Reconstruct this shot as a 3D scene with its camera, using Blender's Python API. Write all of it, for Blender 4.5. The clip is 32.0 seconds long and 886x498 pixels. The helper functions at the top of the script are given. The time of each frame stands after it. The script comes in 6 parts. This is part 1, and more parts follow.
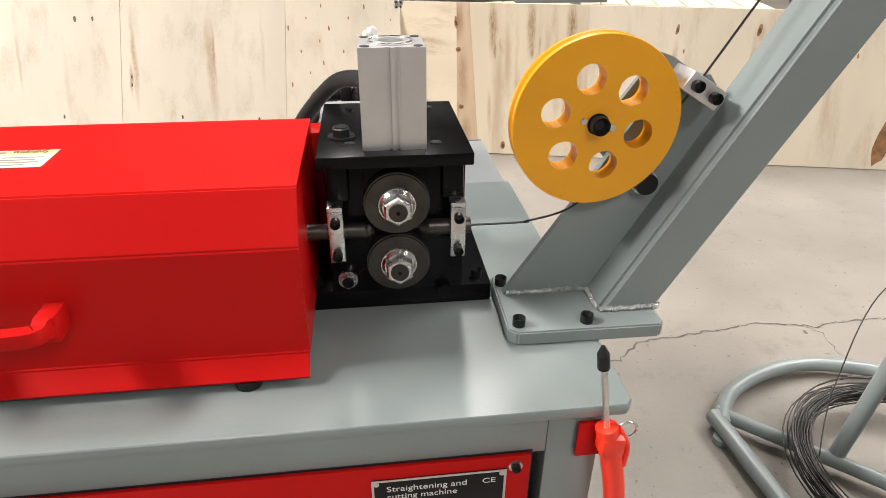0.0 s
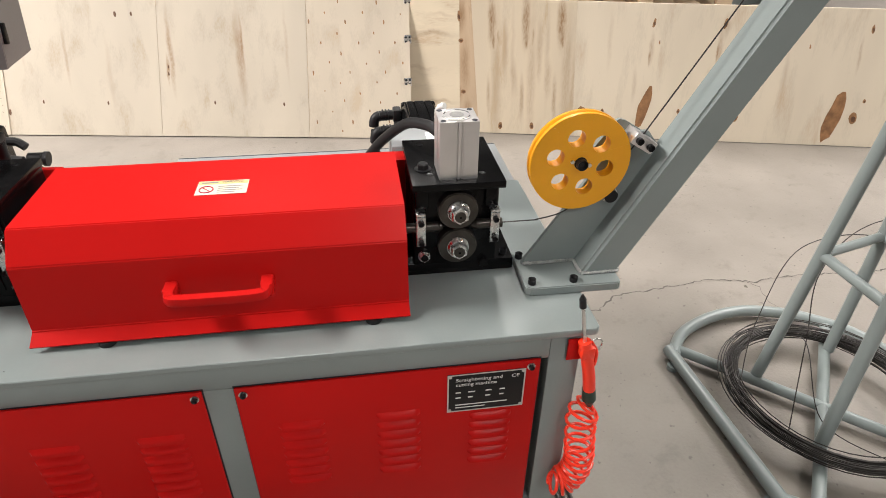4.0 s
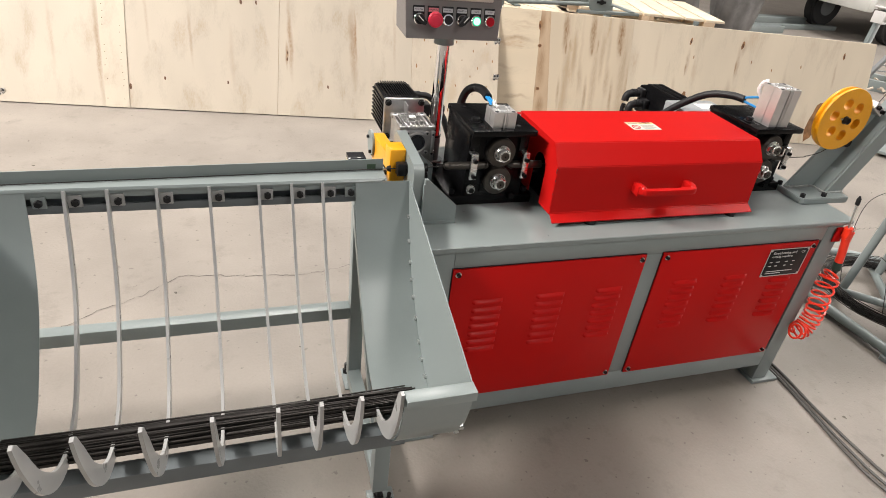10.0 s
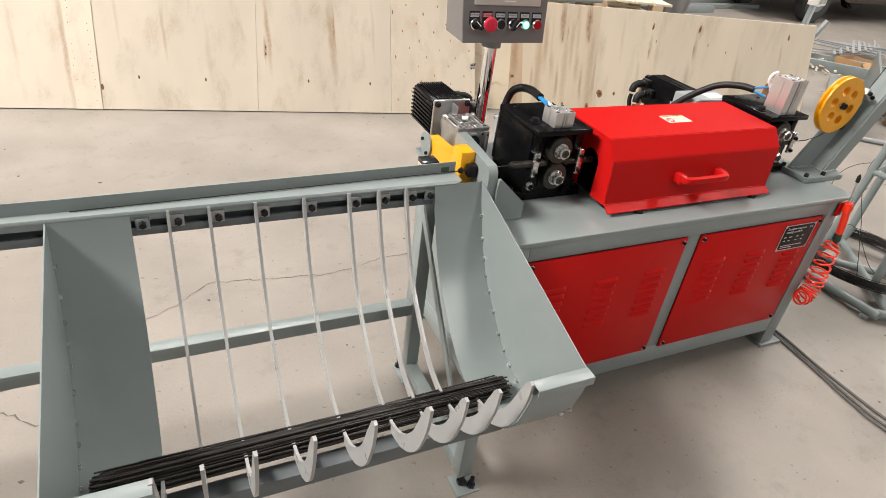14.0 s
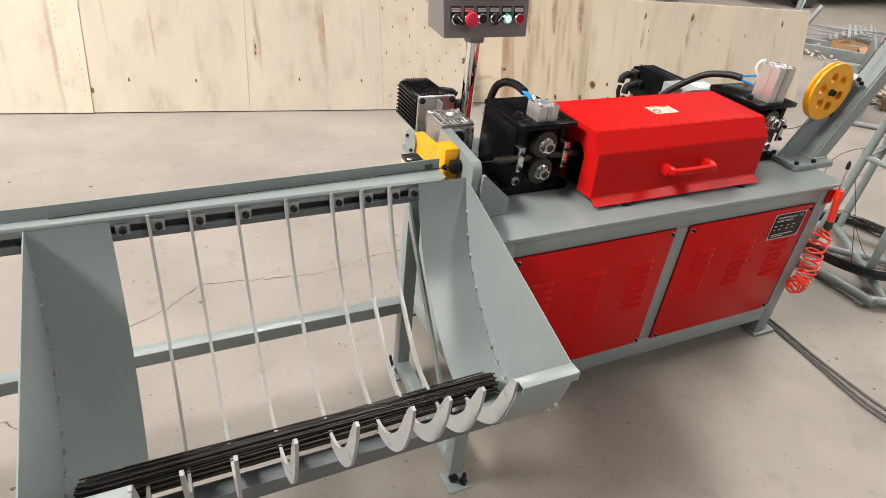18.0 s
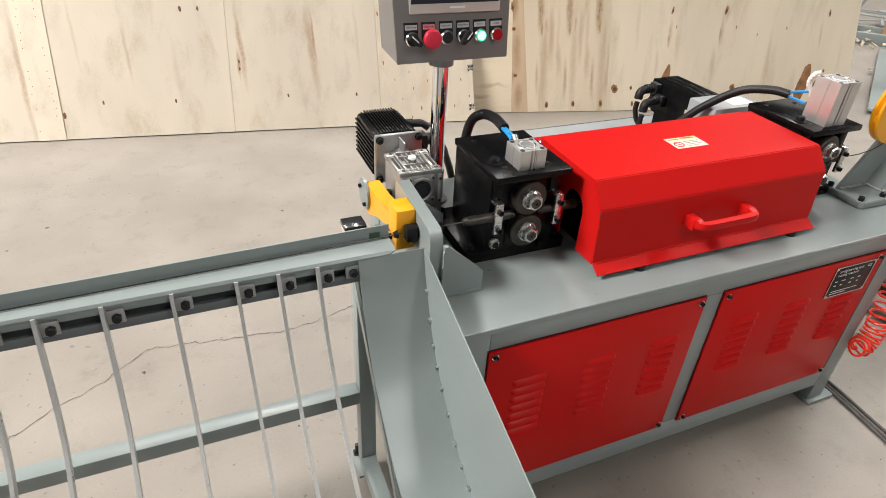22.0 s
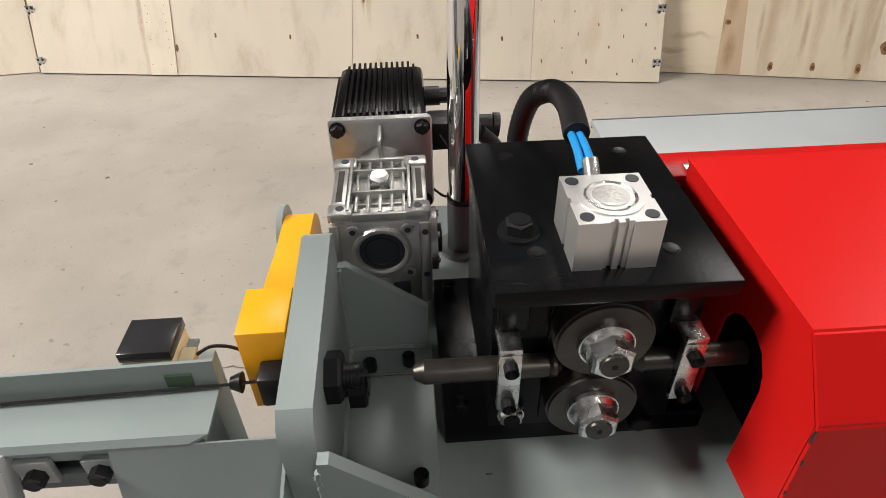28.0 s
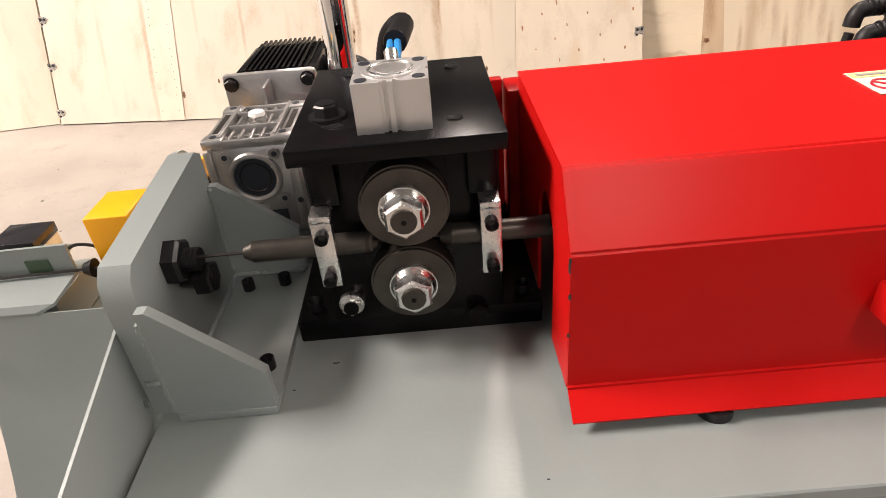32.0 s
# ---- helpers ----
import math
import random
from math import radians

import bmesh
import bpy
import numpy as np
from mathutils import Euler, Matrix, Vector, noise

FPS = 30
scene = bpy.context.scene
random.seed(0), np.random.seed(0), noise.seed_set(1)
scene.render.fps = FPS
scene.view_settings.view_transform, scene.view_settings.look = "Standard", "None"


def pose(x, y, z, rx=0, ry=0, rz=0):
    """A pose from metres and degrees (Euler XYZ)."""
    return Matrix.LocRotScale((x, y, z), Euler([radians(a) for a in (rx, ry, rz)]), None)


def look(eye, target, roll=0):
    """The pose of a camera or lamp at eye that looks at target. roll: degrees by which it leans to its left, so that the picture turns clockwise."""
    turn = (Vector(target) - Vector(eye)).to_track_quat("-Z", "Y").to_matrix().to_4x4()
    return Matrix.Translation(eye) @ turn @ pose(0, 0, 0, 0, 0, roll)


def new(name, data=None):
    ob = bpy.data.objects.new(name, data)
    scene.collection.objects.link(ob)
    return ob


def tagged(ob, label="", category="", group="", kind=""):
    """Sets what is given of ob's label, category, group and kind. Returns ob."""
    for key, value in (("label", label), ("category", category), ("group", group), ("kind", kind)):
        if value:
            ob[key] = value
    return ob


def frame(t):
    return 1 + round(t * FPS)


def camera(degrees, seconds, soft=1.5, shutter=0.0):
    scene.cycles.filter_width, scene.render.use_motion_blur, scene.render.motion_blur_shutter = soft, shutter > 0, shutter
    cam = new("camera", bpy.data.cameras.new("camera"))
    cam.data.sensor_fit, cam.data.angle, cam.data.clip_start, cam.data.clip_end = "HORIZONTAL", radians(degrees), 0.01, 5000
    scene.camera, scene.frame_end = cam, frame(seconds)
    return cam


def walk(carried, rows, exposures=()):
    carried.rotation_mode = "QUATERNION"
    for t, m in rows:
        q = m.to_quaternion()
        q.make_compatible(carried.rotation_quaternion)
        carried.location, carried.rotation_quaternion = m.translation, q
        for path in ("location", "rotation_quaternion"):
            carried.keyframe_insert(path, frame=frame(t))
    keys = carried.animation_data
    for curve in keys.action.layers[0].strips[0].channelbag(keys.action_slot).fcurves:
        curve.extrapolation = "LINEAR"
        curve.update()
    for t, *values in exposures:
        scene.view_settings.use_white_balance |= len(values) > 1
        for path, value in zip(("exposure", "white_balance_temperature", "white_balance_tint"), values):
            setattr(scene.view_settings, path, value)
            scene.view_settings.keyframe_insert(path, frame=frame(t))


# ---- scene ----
cam = camera(72.5, 32.0, 0.9)
PATH = [
    (0, (0.982, -0.425, 1.054), (1.207, 1.307, 0.079), 0.6),
    (0.5, (1.016, -0.429, 1.056), (1.179, 1.314, 0.089), 1.5),
    (1, (1.023, -0.429, 1.059), (1.139, 1.324, 0.103), 0.0),
    (1.5, (1.031, -0.44, 1.064), (1.185, 1.332, 0.151), 0.2),
    (2, (1.021, -0.475, 1.115), (1.236, 1.286, 0.192), 1.7),
    (2.5, (0.971, -0.54, 1.193), (1.239, 1.103, 0.085), 1.8),
    (4.5, (0.736, -0.795, 1.311), (0.997, 0.868, 0.232), 0.3),
    (5, (0.596, -0.815, 1.31), (0.96, 0.837, 0.242), 2.3),
    (5.5, (0.502, -0.837, 1.306), (0.93, 0.782, 0.213), 3.6),
    (6, (0.39, -0.898, 1.307), (0.8, 0.734, 0.225), 5.0),
    (6.5, (0.278, -0.944, 1.316), (0.597, 0.72, 0.252), 4.8),
    (7, (0.192, -0.939, 1.317), (0.623, 0.699, 0.254), 5.6),
    (7.5, (0.075, -0.924, 1.331), (0.594, 0.713, 0.306), 4.9),
    (8, (-0.017, -0.931, 1.33), (0.467, 0.707, 0.29), 4.7),
    (8.5, (-0.082, -0.952, 1.325), (0.402, 0.678, 0.271), 5.7),
    (9, (-0.182, -0.992, 1.321), (0.331, 0.64, 0.286), 5.6),
    (9.5, (-0.305, -1.052, 1.326), (0.276, 0.568, 0.307), 5.7),
    (10, (-0.419, -1.076, 1.326), (0.186, 0.521, 0.285), 7.2),
    (10.5, (-0.554, -1.059, 1.327), (0.166, 0.503, 0.306), 6.4),
    (11, (-0.658, -1.056, 1.329), (0.099, 0.481, 0.296), 6.3),
    (11.5, (-0.732, -1.053, 1.335), (0.034, 0.485, 0.31), 6.8),
    (12, (-0.766, -1.063, 1.336), (0.089, 0.455, 0.355), 7.7),
    (12.5, (-0.813, -1.058, 1.333), (0.033, 0.447, 0.324), 7.1),
    (13, (-0.825, -1.01, 1.334), (0.03, 0.42, 0.227), 5.5),
    (13.5, (-0.796, -0.983, 1.344), (0.023, 0.469, 0.24), 5.7),
    (14, (-0.753, -0.998, 1.358), (0.044, 0.495, 0.292), 7.8),
    (14.5, (-0.733, -1.003, 1.361), (0.054, 0.464, 0.254), 7.4),
    (16.5, (-0.716, -1.002, 1.369), (0.056, 0.486, 0.279), 6.0),
    (17, (-0.717, -1.004, 1.365), (0.053, 0.486, 0.275), 6.0),
    (17.5, (-0.716, -1.008, 1.363), (0.069, 0.477, 0.278), 6.2),
    (18, (-0.714, -1.006, 1.365), (0.075, 0.48, 0.283), 6.4),
    (18.5, (-0.706, -1.008, 1.365), (0.103, 0.477, 0.298), 6.5),
    (19, (-0.704, -1.009, 1.362), (0.084, 0.481, 0.284), 5.8),
    (19.5, (-0.691, -1.008, 1.361), (0.078, 0.491, 0.283), 5.3),
    (20, (-0.685, -1.01, 1.36), (0.069, 0.501, 0.289), 5.1),
    (20.5, (-0.671, -1.016, 1.354), (0.078, 0.504, 0.291), 5.3),
    (21, (-0.619, -1.006, 1.35), (0.067, 0.54, 0.283), 5.0),
    (21.5, (-0.521, -0.883, 1.336), (0.151, 0.63, 0.215), 5.2),
    (22, (-0.412, -0.718, 1.34), (0.276, 0.804, 0.24), 3.4),
    (22.5, (-0.265, -0.576, 1.327), (0.331, 0.967, 0.202), 2.0),
    (23, (-0.129, -0.465, 1.328), (0.296, 1.1, 0.158), 2.9),
    (23.5, (-0.062, -0.309, 1.328), (0.272, 1.278, 0.156), 0.7),
    (24, (-0.028, -0.142, 1.321), (0.273, 1.484, 0.196), 0.5),
    (24.5, (0.02, -0.01, 1.3), (0.248, 1.703, 0.293), 1.8),
    (26.5, (0.048, 0.057, 1.281), (0.176, 1.772, 0.259), 0.3),
    (27, (0.05, 0.053, 1.282), (0.16, 1.766, 0.256), -0.1),
    (27.5, (0.057, -0.022, 1.224), (0.008, 1.568, 0.011), -3.7),
    (28, (0.046, -0.114, 1.098), (0.126, 1.452, -0.144), -1.3),
    (28.5, (0.056, -0.162, 1.038), (0.149, 1.457, -0.133), -0.7),
    (29, (0.081, -0.197, 1.0), (0.046, 1.409, -0.191), -4.1),
    (29.5, (0.098, -0.215, 0.993), (0.039, 1.415, -0.164), -4.1),
    (30, (0.105, -0.224, 0.995), (0.052, 1.413, -0.152), -4.3),
    (30.5, (0.111, -0.229, 0.993), (0.061, 1.403, -0.161), -4.3),
    (31, (0.117, -0.234, 0.995), (0.053, 1.405, -0.15), -4.5),
    (31.5, (0.136, -0.232, 0.994), (0.095, 1.407, -0.151), -4.7),
    (32, (0.207, -0.242, 1.005), (0.193, 1.434, -0.086), -5.4),
]
walk(cam, [(t, look(eye, target, roll)) for t, eye, target, roll in PATH], [(0, -0.09, 6500, 11), (1, -0.24, 6500, 11), (2.5, -0.27, 6500, 11), (6, -0.32, 6550, 13), (13, -0.34, 6550, 12), (21, -0.33, 6550, 12), (22.5, -0.37, 6400, 10), (24, -0.69, 6300, 10), (26.5, -0.7, 6600, 12), (27.3, -0.64, 6600, 12), (28, -0.59, 6500, 10), (28.5, -0.28, 6500, 10), (29, 0.03, 6800, 14), (30, 0.13, 7250, 20), (31, 0.08, 7250, 20), (32, -0.12, 7150, 20)])

# ---- light ----
world = bpy.data.worlds.new("world")
scene.world = world
world.use_nodes = True
wn = world.node_tree.nodes
sky = wn.new("ShaderNodeTexSky")
sky.sky_type, sky.sun_disc = "NISHITA", False
sky.sun_elevation, sky.sun_rotation = radians(45), radians(-80)
world.node_tree.links.new(sky.outputs[0], wn["Background"].inputs[0])
wn["Background"].inputs[1].default_value = 0.1


def area_lamp(name, at, aim, sx, sy, watts, colour):
    data = bpy.data.lights.new(name, "AREA")
    data.shape, data.size, data.size_y, data.energy, data.color = "RECTANGLE", sx, sy, watts, colour
    ob = new(name, data)
    ob.matrix_world = look(at, aim)
    return ob


DAY = (1.0, 0.955, 0.90)
# Strip at 7.4 is added fill for faces turned right, not a known skylight.
STRIPS = ((-6.9, 1.9, -0.7, 2.6, 3000), (-0.5, 0.35, 4.5, 7.2, 190), (1.8, 0.5, 3.9, 7.2, 430), (2.7, 1.2, -7.4, -4.8, 400), (7.4, 2.8, -0.6, 5.6, 1000))
for sx_, sw_, ya, yb, watts_ in STRIPS:
    area_lamp("roof_strip_lamp", (sx_, (ya + yb) / 2, 6.95), (sx_, (ya + yb) / 2 + 0.01, 0), sw_, yb - ya, watts_, DAY)
area_lamp("door_lamp", (19.9, -4.0, 2.3), (0, -3.9, 1.6), 7.0, 4.4, 820, DAY)
# Added fill from behind the camera; no window is known there.
area_lamp("front_fill_lamp", (-2, -11.95, 4.0), (-2, 0, 4.0), 14, 2.6, 100, DAY)

# ---- materials ----
def material(name, colour, rough=0.5, metal=0.0, vary=0.15, scale=6.0, fine=120.0, bump=0.05, dirt=None, coat=0.0, stretch=(1, 1, 1), emit=0.0, rand=0.0, spec=0.5, specks=None):
    m = bpy.data.materials.new(name)
    m.use_nodes = True
    nt = m.node_tree
    n, l = nt.nodes, nt.links
    b = n["Principled BSDF"]
    b.inputs["Metallic"].default_value = metal
    b.inputs["Specular IOR Level"].default_value = spec
    b.inputs["Coat Weight"].default_value = coat
    b.inputs["Coat Roughness"].default_value = 0.12
    tc = n.new("ShaderNodeTexCoord")
    mp = n.new("ShaderNodeMapping")
    mp.inputs["Scale"].default_value = stretch
    l.new(tc.outputs["Object"], mp.inputs[0])
    big, small = n.new("ShaderNodeTexNoise"), n.new("ShaderNodeTexNoise")
    for t, s, d in ((big, scale, 5), (small, fine, 3)):
        t.inputs["Scale"].default_value, t.inputs["Detail"].default_value = s, d
        l.new(mp.outputs[0], t.inputs["Vector"])
    ramp = n.new("ShaderNodeMapRange")
    ramp.inputs[1].default_value, ramp.inputs[2].default_value = 0.3, 0.7
    ramp.inputs[3].default_value, ramp.inputs[4].default_value = 1 - vary, 1 + vary
    l.new(big.outputs[0], ramp.inputs[0])
    mul = n.new("ShaderNodeMath")
    mul.operation = "MULTIPLY_ADD"
    l.new(small.outputs[0], mul.inputs[0])
    mul.inputs[1].default_value = vary * 0.8
    l.new(ramp.outputs[0], mul.inputs[2])
    last = mul.outputs[0]
    if rand:
        oi = n.new("ShaderNodeObjectInfo")
        ma = n.new("ShaderNodeMath")
        ma.operation = "MULTIPLY_ADD"
        ma.inputs[1].default_value = rand
        l.new(oi.outputs["Random"], ma.inputs[0])
        l.new(last, ma.inputs[2])
        last = ma.outputs[0]
    mix = n.new("ShaderNodeVectorMath")
    mix.operation = "SCALE"
    mix.inputs[0].default_value = colour
    l.new(last, mix.inputs["Scale"])
    out = mix.outputs[0]
    if dirt:
        dn = n.new("ShaderNodeTexNoise")
        dn.inputs["Scale"].default_value, dn.inputs["Detail"].default_value, dn.inputs["Roughness"].default_value = dirt[1], 8, 0.7
        l.new(mp.outputs[0], dn.inputs["Vector"])
        dr = n.new("ShaderNodeMapRange")
        dr.inputs[1].default_value, dr.inputs[2].default_value, dr.inputs[4].default_value = dirt[2], dirt[2] + 0.18, dirt[3]
        l.new(dn.outputs[0], dr.inputs[0])
        dm = n.new("ShaderNodeMix")
        dm.data_type = "RGBA"
        l.new(dr.outputs[0], dm.inputs[0])
        l.new(out, dm.inputs[6])
        dm.inputs[7].default_value = (*dirt[0], 1)
        out = dm.outputs[2]
    if specks:
        sp, sr, sm = n.new("ShaderNodeTexNoise"), n.new("ShaderNodeMapRange"), n.new("ShaderNodeMix")
        sp.inputs["Scale"].default_value, sp.inputs["Detail"].default_value = specks[1], 2
        l.new(mp.outputs[0], sp.inputs["Vector"])
        sr.inputs[1].default_value, sr.inputs[2].default_value, sr.inputs[4].default_value = specks[2], specks[2] + 0.05, specks[3]
        l.new(sp.outputs[0], sr.inputs[0])
        sm.data_type = "RGBA"
        l.new(sr.outputs[0], sm.inputs[0])
        l.new(out, sm.inputs[6])
        sm.inputs[7].default_value = (*specks[0], 1)
        out = sm.outputs[2]
    l.new(out, b.inputs["Base Color"])
    rr = n.new("ShaderNodeMapRange")
    rr.inputs[3].default_value, rr.inputs[4].default_value = max(0.02, rough - 0.03), min(1, rough + 0.04)
    l.new(big.outputs[0], rr.inputs[0])
    l.new(rr.outputs[0], b.inputs["Roughness"])
    if bump:
        bp = n.new("ShaderNodeBump")
        bp.inputs["Strength"].default_value, bp.inputs["Distance"].default_value = bump, 0.002
        l.new(small.outputs[0], bp.inputs["Height"])
        l.new(bp.outputs[0], b.inputs["Normal"])
    if emit:
        b.inputs["Emission Color"].default_value = (*colour, 1)
        b.inputs["Emission Strength"].default_value = emit
    return m


def wood(name, pale, dark, along="z", streak=0.5, marks=()):
    """Rotary-cut veneer: broad wavy bands along the grain, fine fibres, scattered knots."""
    m = bpy.data.materials.new(name)
    m.use_nodes = True
    n, l = m.node_tree.nodes, m.node_tree.links
    b = n["Principled BSDF"]
    tc, mp = n.new("ShaderNodeTexCoord"), n.new("ShaderNodeMapping")
    mp.inputs["Scale"].default_value = {"z": (1, 1, 0.075), "x": (0.075, 1, 1)}[along]
    oi = n.new("ShaderNodeObjectInfo")
    ofs = n.new("ShaderNodeVectorMath")
    ofs.operation = "SCALE"
    ofs.inputs[0].default_value = (37, 11, 23)
    l.new(oi.outputs["Random"], ofs.inputs["Scale"])
    l.new(ofs.outputs[0], mp.inputs["Location"])
    l.new(tc.outputs["Object"], mp.inputs[0])
    bands, fibre, blotch = (n.new("ShaderNodeTexNoise") for _ in range(3))
    for t, s, d, w in ((bands, 11, 4, 0.35), (fibre, 170, 4, 0.1), (blotch, 2.4, 3, 0.3)):
        t.inputs["Scale"].default_value, t.inputs["Detail"].default_value, t.inputs["Distortion"].default_value = s, d, w
        l.new(mp.outputs[0], t.inputs["Vector"])
    add = n.new("ShaderNodeMath")
    add.operation = "MULTIPLY_ADD"
    add.inputs[1].default_value = 0.25
    l.new(fibre.outputs[0], add.inputs[0])
    l.new(bands.outputs[0], add.inputs[2])
    ramp = n.new("ShaderNodeValToRGB")
    e = ramp.color_ramp.elements
    e[0].position, e[0].color = 0.30 + 0.1 * (1 - streak), (*dark, 1)
    e[1].position, e[1].color = 0.62, (*pale, 1)
    mid = e.new(0.48 + 0.06 * (1 - streak))
    mid.color = (*[p * 0.93 for p in pale], 1)
    l.new(add.outputs[0], ramp.inputs[0])
    mul = n.new("ShaderNodeMapRange")
    mul.inputs[1].default_value, mul.inputs[2].default_value, mul.inputs[3].default_value, mul.inputs[4].default_value = 0.3, 0.7, 0.9, 1.08
    l.new(blotch.outputs[0], mul.inputs[0])
    sc = n.new("ShaderNodeVectorMath")
    sc.operation = "SCALE"
    l.new(ramp.outputs[0], sc.inputs[0])
    l.new(mul.outputs[0], sc.inputs["Scale"])
    last = sc.outputs[0]
    if marks:
        # brown resin streaks with soft wavering edges, each at its own place on the sheet
        geo, wav, push = n.new("ShaderNodeNewGeometry"), n.new("ShaderNodeTexNoise"), n.new("ShaderNodeVectorMath")
        wav.inputs["Scale"].default_value, wav.inputs["Detail"].default_value = 11.0, 3
        l.new(geo.outputs["Position"], wav.inputs["Vector"])
        push.operation = "MULTIPLY_ADD"
        push.inputs[1].default_value = (0.022, 0, 0.07)
        l.new(wav.outputs["Color"], push.inputs[0])
        l.new(geo.outputs["Position"], push.inputs[2])
        for x, z, rx, rz, power in marks:
            off, span, size = n.new("ShaderNodeVectorMath"), n.new("ShaderNodeVectorMath"), n.new("ShaderNodeVectorMath")
            off.operation, span.operation, size.operation = "SUBTRACT", "MULTIPLY", "LENGTH"
            off.inputs[1].default_value = (x + 0.011, 0, z + 0.035)
            span.inputs[1].default_value = (1 / rx, 0, 1 / rz)
            l.new(push.outputs[0], off.inputs[0])
            l.new(off.outputs[0], span.inputs[0])
            l.new(span.outputs[0], size.inputs[0])
            fade = n.new("ShaderNodeMapRange")
            fade.interpolation_type = "SMOOTHSTEP"
            fade.inputs[1].default_value, fade.inputs[2].default_value, fade.inputs[3].default_value, fade.inputs[4].default_value = 1.25, 0.1, 0.0, power
            l.new(size.outputs["Value"], fade.inputs[0])
            grain = n.new("ShaderNodeMath")
            grain.operation = "MULTIPLY"
            l.new(fade.outputs[0], grain.inputs[0])
            gr = n.new("ShaderNodeMapRange")
            gr.inputs[1].default_value, gr.inputs[2].default_value, gr.inputs[3].default_value, gr.inputs[4].default_value = 0.35, 0.6, 0.55, 1.0
            l.new(fibre.outputs[0], gr.inputs[0])
            l.new(gr.outputs[0], grain.inputs[1])
            mx = n.new("ShaderNodeMix")
            mx.data_type = "RGBA"
            l.new(grain.outputs[0], mx.inputs["Factor"])
            l.new(last, mx.inputs["A"])
            mx.inputs["B"].default_value = (0.27, 0.150, 0.066, 1)
            last = mx.outputs["Result"]
    l.new(last, b.inputs["Base Color"])
    b.inputs["Roughness"].default_value = 0.62
    bp = n.new("ShaderNodeBump")
    bp.inputs["Strength"].default_value, bp.inputs["Distance"].default_value = 0.15, 0.002
    l.new(fibre.outputs[0], bp.inputs["Height"])
    l.new(bp.outputs[0], b.inputs["Normal"])
    return m


GREY = material("grey_green_machine_paint", (0.216, 0.250, 0.246), 0.31, vary=0.05, scale=9, fine=260, bump=0.06)
# Serves dark paint, and shade painted into the rack and the lid edge.
GREY_DK = material("dark_grey_paint_and_shade", (0.11, 0.125, 0.13), 0.4, vary=0.08, scale=9, fine=260)
RED = material("red_machine_paint", (0.485, 0.0088, 0.0078), 0.30, vary=0.015, scale=5, fine=420, bump=0.03, spec=0.09)
BLACK = material("black_gloss_paint", (0.0040, 0.0040, 0.0044), 0.22, vary=0.2, scale=12, fine=300, bump=0.06, spec=0.13)
BOLT = material("blackened_steel", (0.010, 0.010, 0.011), 0.36, metal=0.2, vary=0.2, scale=60, spec=0.35)
ALU = material("anodised_aluminium", (0.62, 0.61, 0.60), 0.34, metal=0.75, vary=0.04, scale=30, fine=500)
CAST = material("cast_aluminium", (0.40, 0.395, 0.385), 0.33, metal=0.8, vary=0.15, scale=40, fine=300, bump=0.2)
STEEL = material("zinc_plated_steel", (0.62, 0.62, 0.61), 0.27, metal=1.0, vary=0.14, scale=70, fine=400, bump=0.12)
DARKSTEEL = material("oiled_dark_steel", (0.052, 0.047, 0.041), 0.36, metal=0.7, vary=0.25, scale=40, fine=240)
CHROME = material("chrome", (0.75, 0.75, 0.75), 0.06, metal=1.0, vary=0.02, bump=0)
YELLOW = material("yellow_enamel", (0.80, 0.36, 0.008), 0.34, vary=0.05, scale=14, fine=300)
RUBBER = material("black_rubber", (0.008, 0.008, 0.009), 0.5, vary=0.15, spec=0.35)
BLUE = material("blue_air_tube", (0.02, 0.26, 0.62), 0.28, vary=0.05)
ORANGE = material("orange_red_plastic", (0.80, 0.035, 0.012), 0.28, vary=0.05)
GREEN_DK = material("dark_green_plastic", (0.012, 0.035, 0.025), 0.4)
WHITE = material("white_plastic", (0.75, 0.74, 0.72), 0.4, vary=0.03)
BOXGREY = material("control_box_grey", (0.165, 0.155, 0.15), 0.42, vary=0.04, scale=10, fine=900, bump=0.1)
SHEET = material("light_grey_sheet_metal", (0.275, 0.29, 0.295), 0.42, vary=0.04, scale=8, fine=400)
SILVER = material("silver_bezel", (0.55, 0.51, 0.475), 0.35, metal=0.3, vary=0.02, bump=0)
NAVY = material("dark_glass_bezel", (0.012, 0.018, 0.03), 0.2, vary=0.02, bump=0)
SCREEN = material("lit_screen_pale_blue", (0.36, 0.62, 0.86), 0.2, vary=0.02, bump=0, emit=0.55)
LOGO = material("logo_blue", (0.01, 0.05, 0.28), 0.3, vary=0.0, bump=0)
INK = material("black_ink", (0.015, 0.018, 0.025), 0.4, vary=0.0, bump=0)
CRIMSON = material("crimson_ink", (0.45, 0.01, 0.03), 0.3, vary=0.0, bump=0)
PALE = material("white_lettering", (0.78, 0.78, 0.76), 0.4, vary=0.0, bump=0)
PINKLBL = material("pink_label", (0.62, 0.20, 0.22), 0.4, vary=0.02, bump=0)
GREENLIT = material("lit_green_lens", (0.01, 0.42, 0.20), 0.25, vary=0.0, bump=0, emit=1.3)
GREENHOT = material("green_lens_over_the_lamp", (0.45, 1.0, 0.72), 0.25, vary=0.0, bump=0, emit=1.5)
ESTOP = material("estop_red", (0.56, 0.012, 0.042), 0.4, vary=0.04, bump=0)
REDBTN = material("red_button", (0.33, 0.004, 0.012), 0.35, vary=0.0, bump=0, spec=0.2)
PLATE = material("black_name_plate", (0.009, 0.009, 0.010), 0.4, vary=0.1, bump=0, spec=0.2)
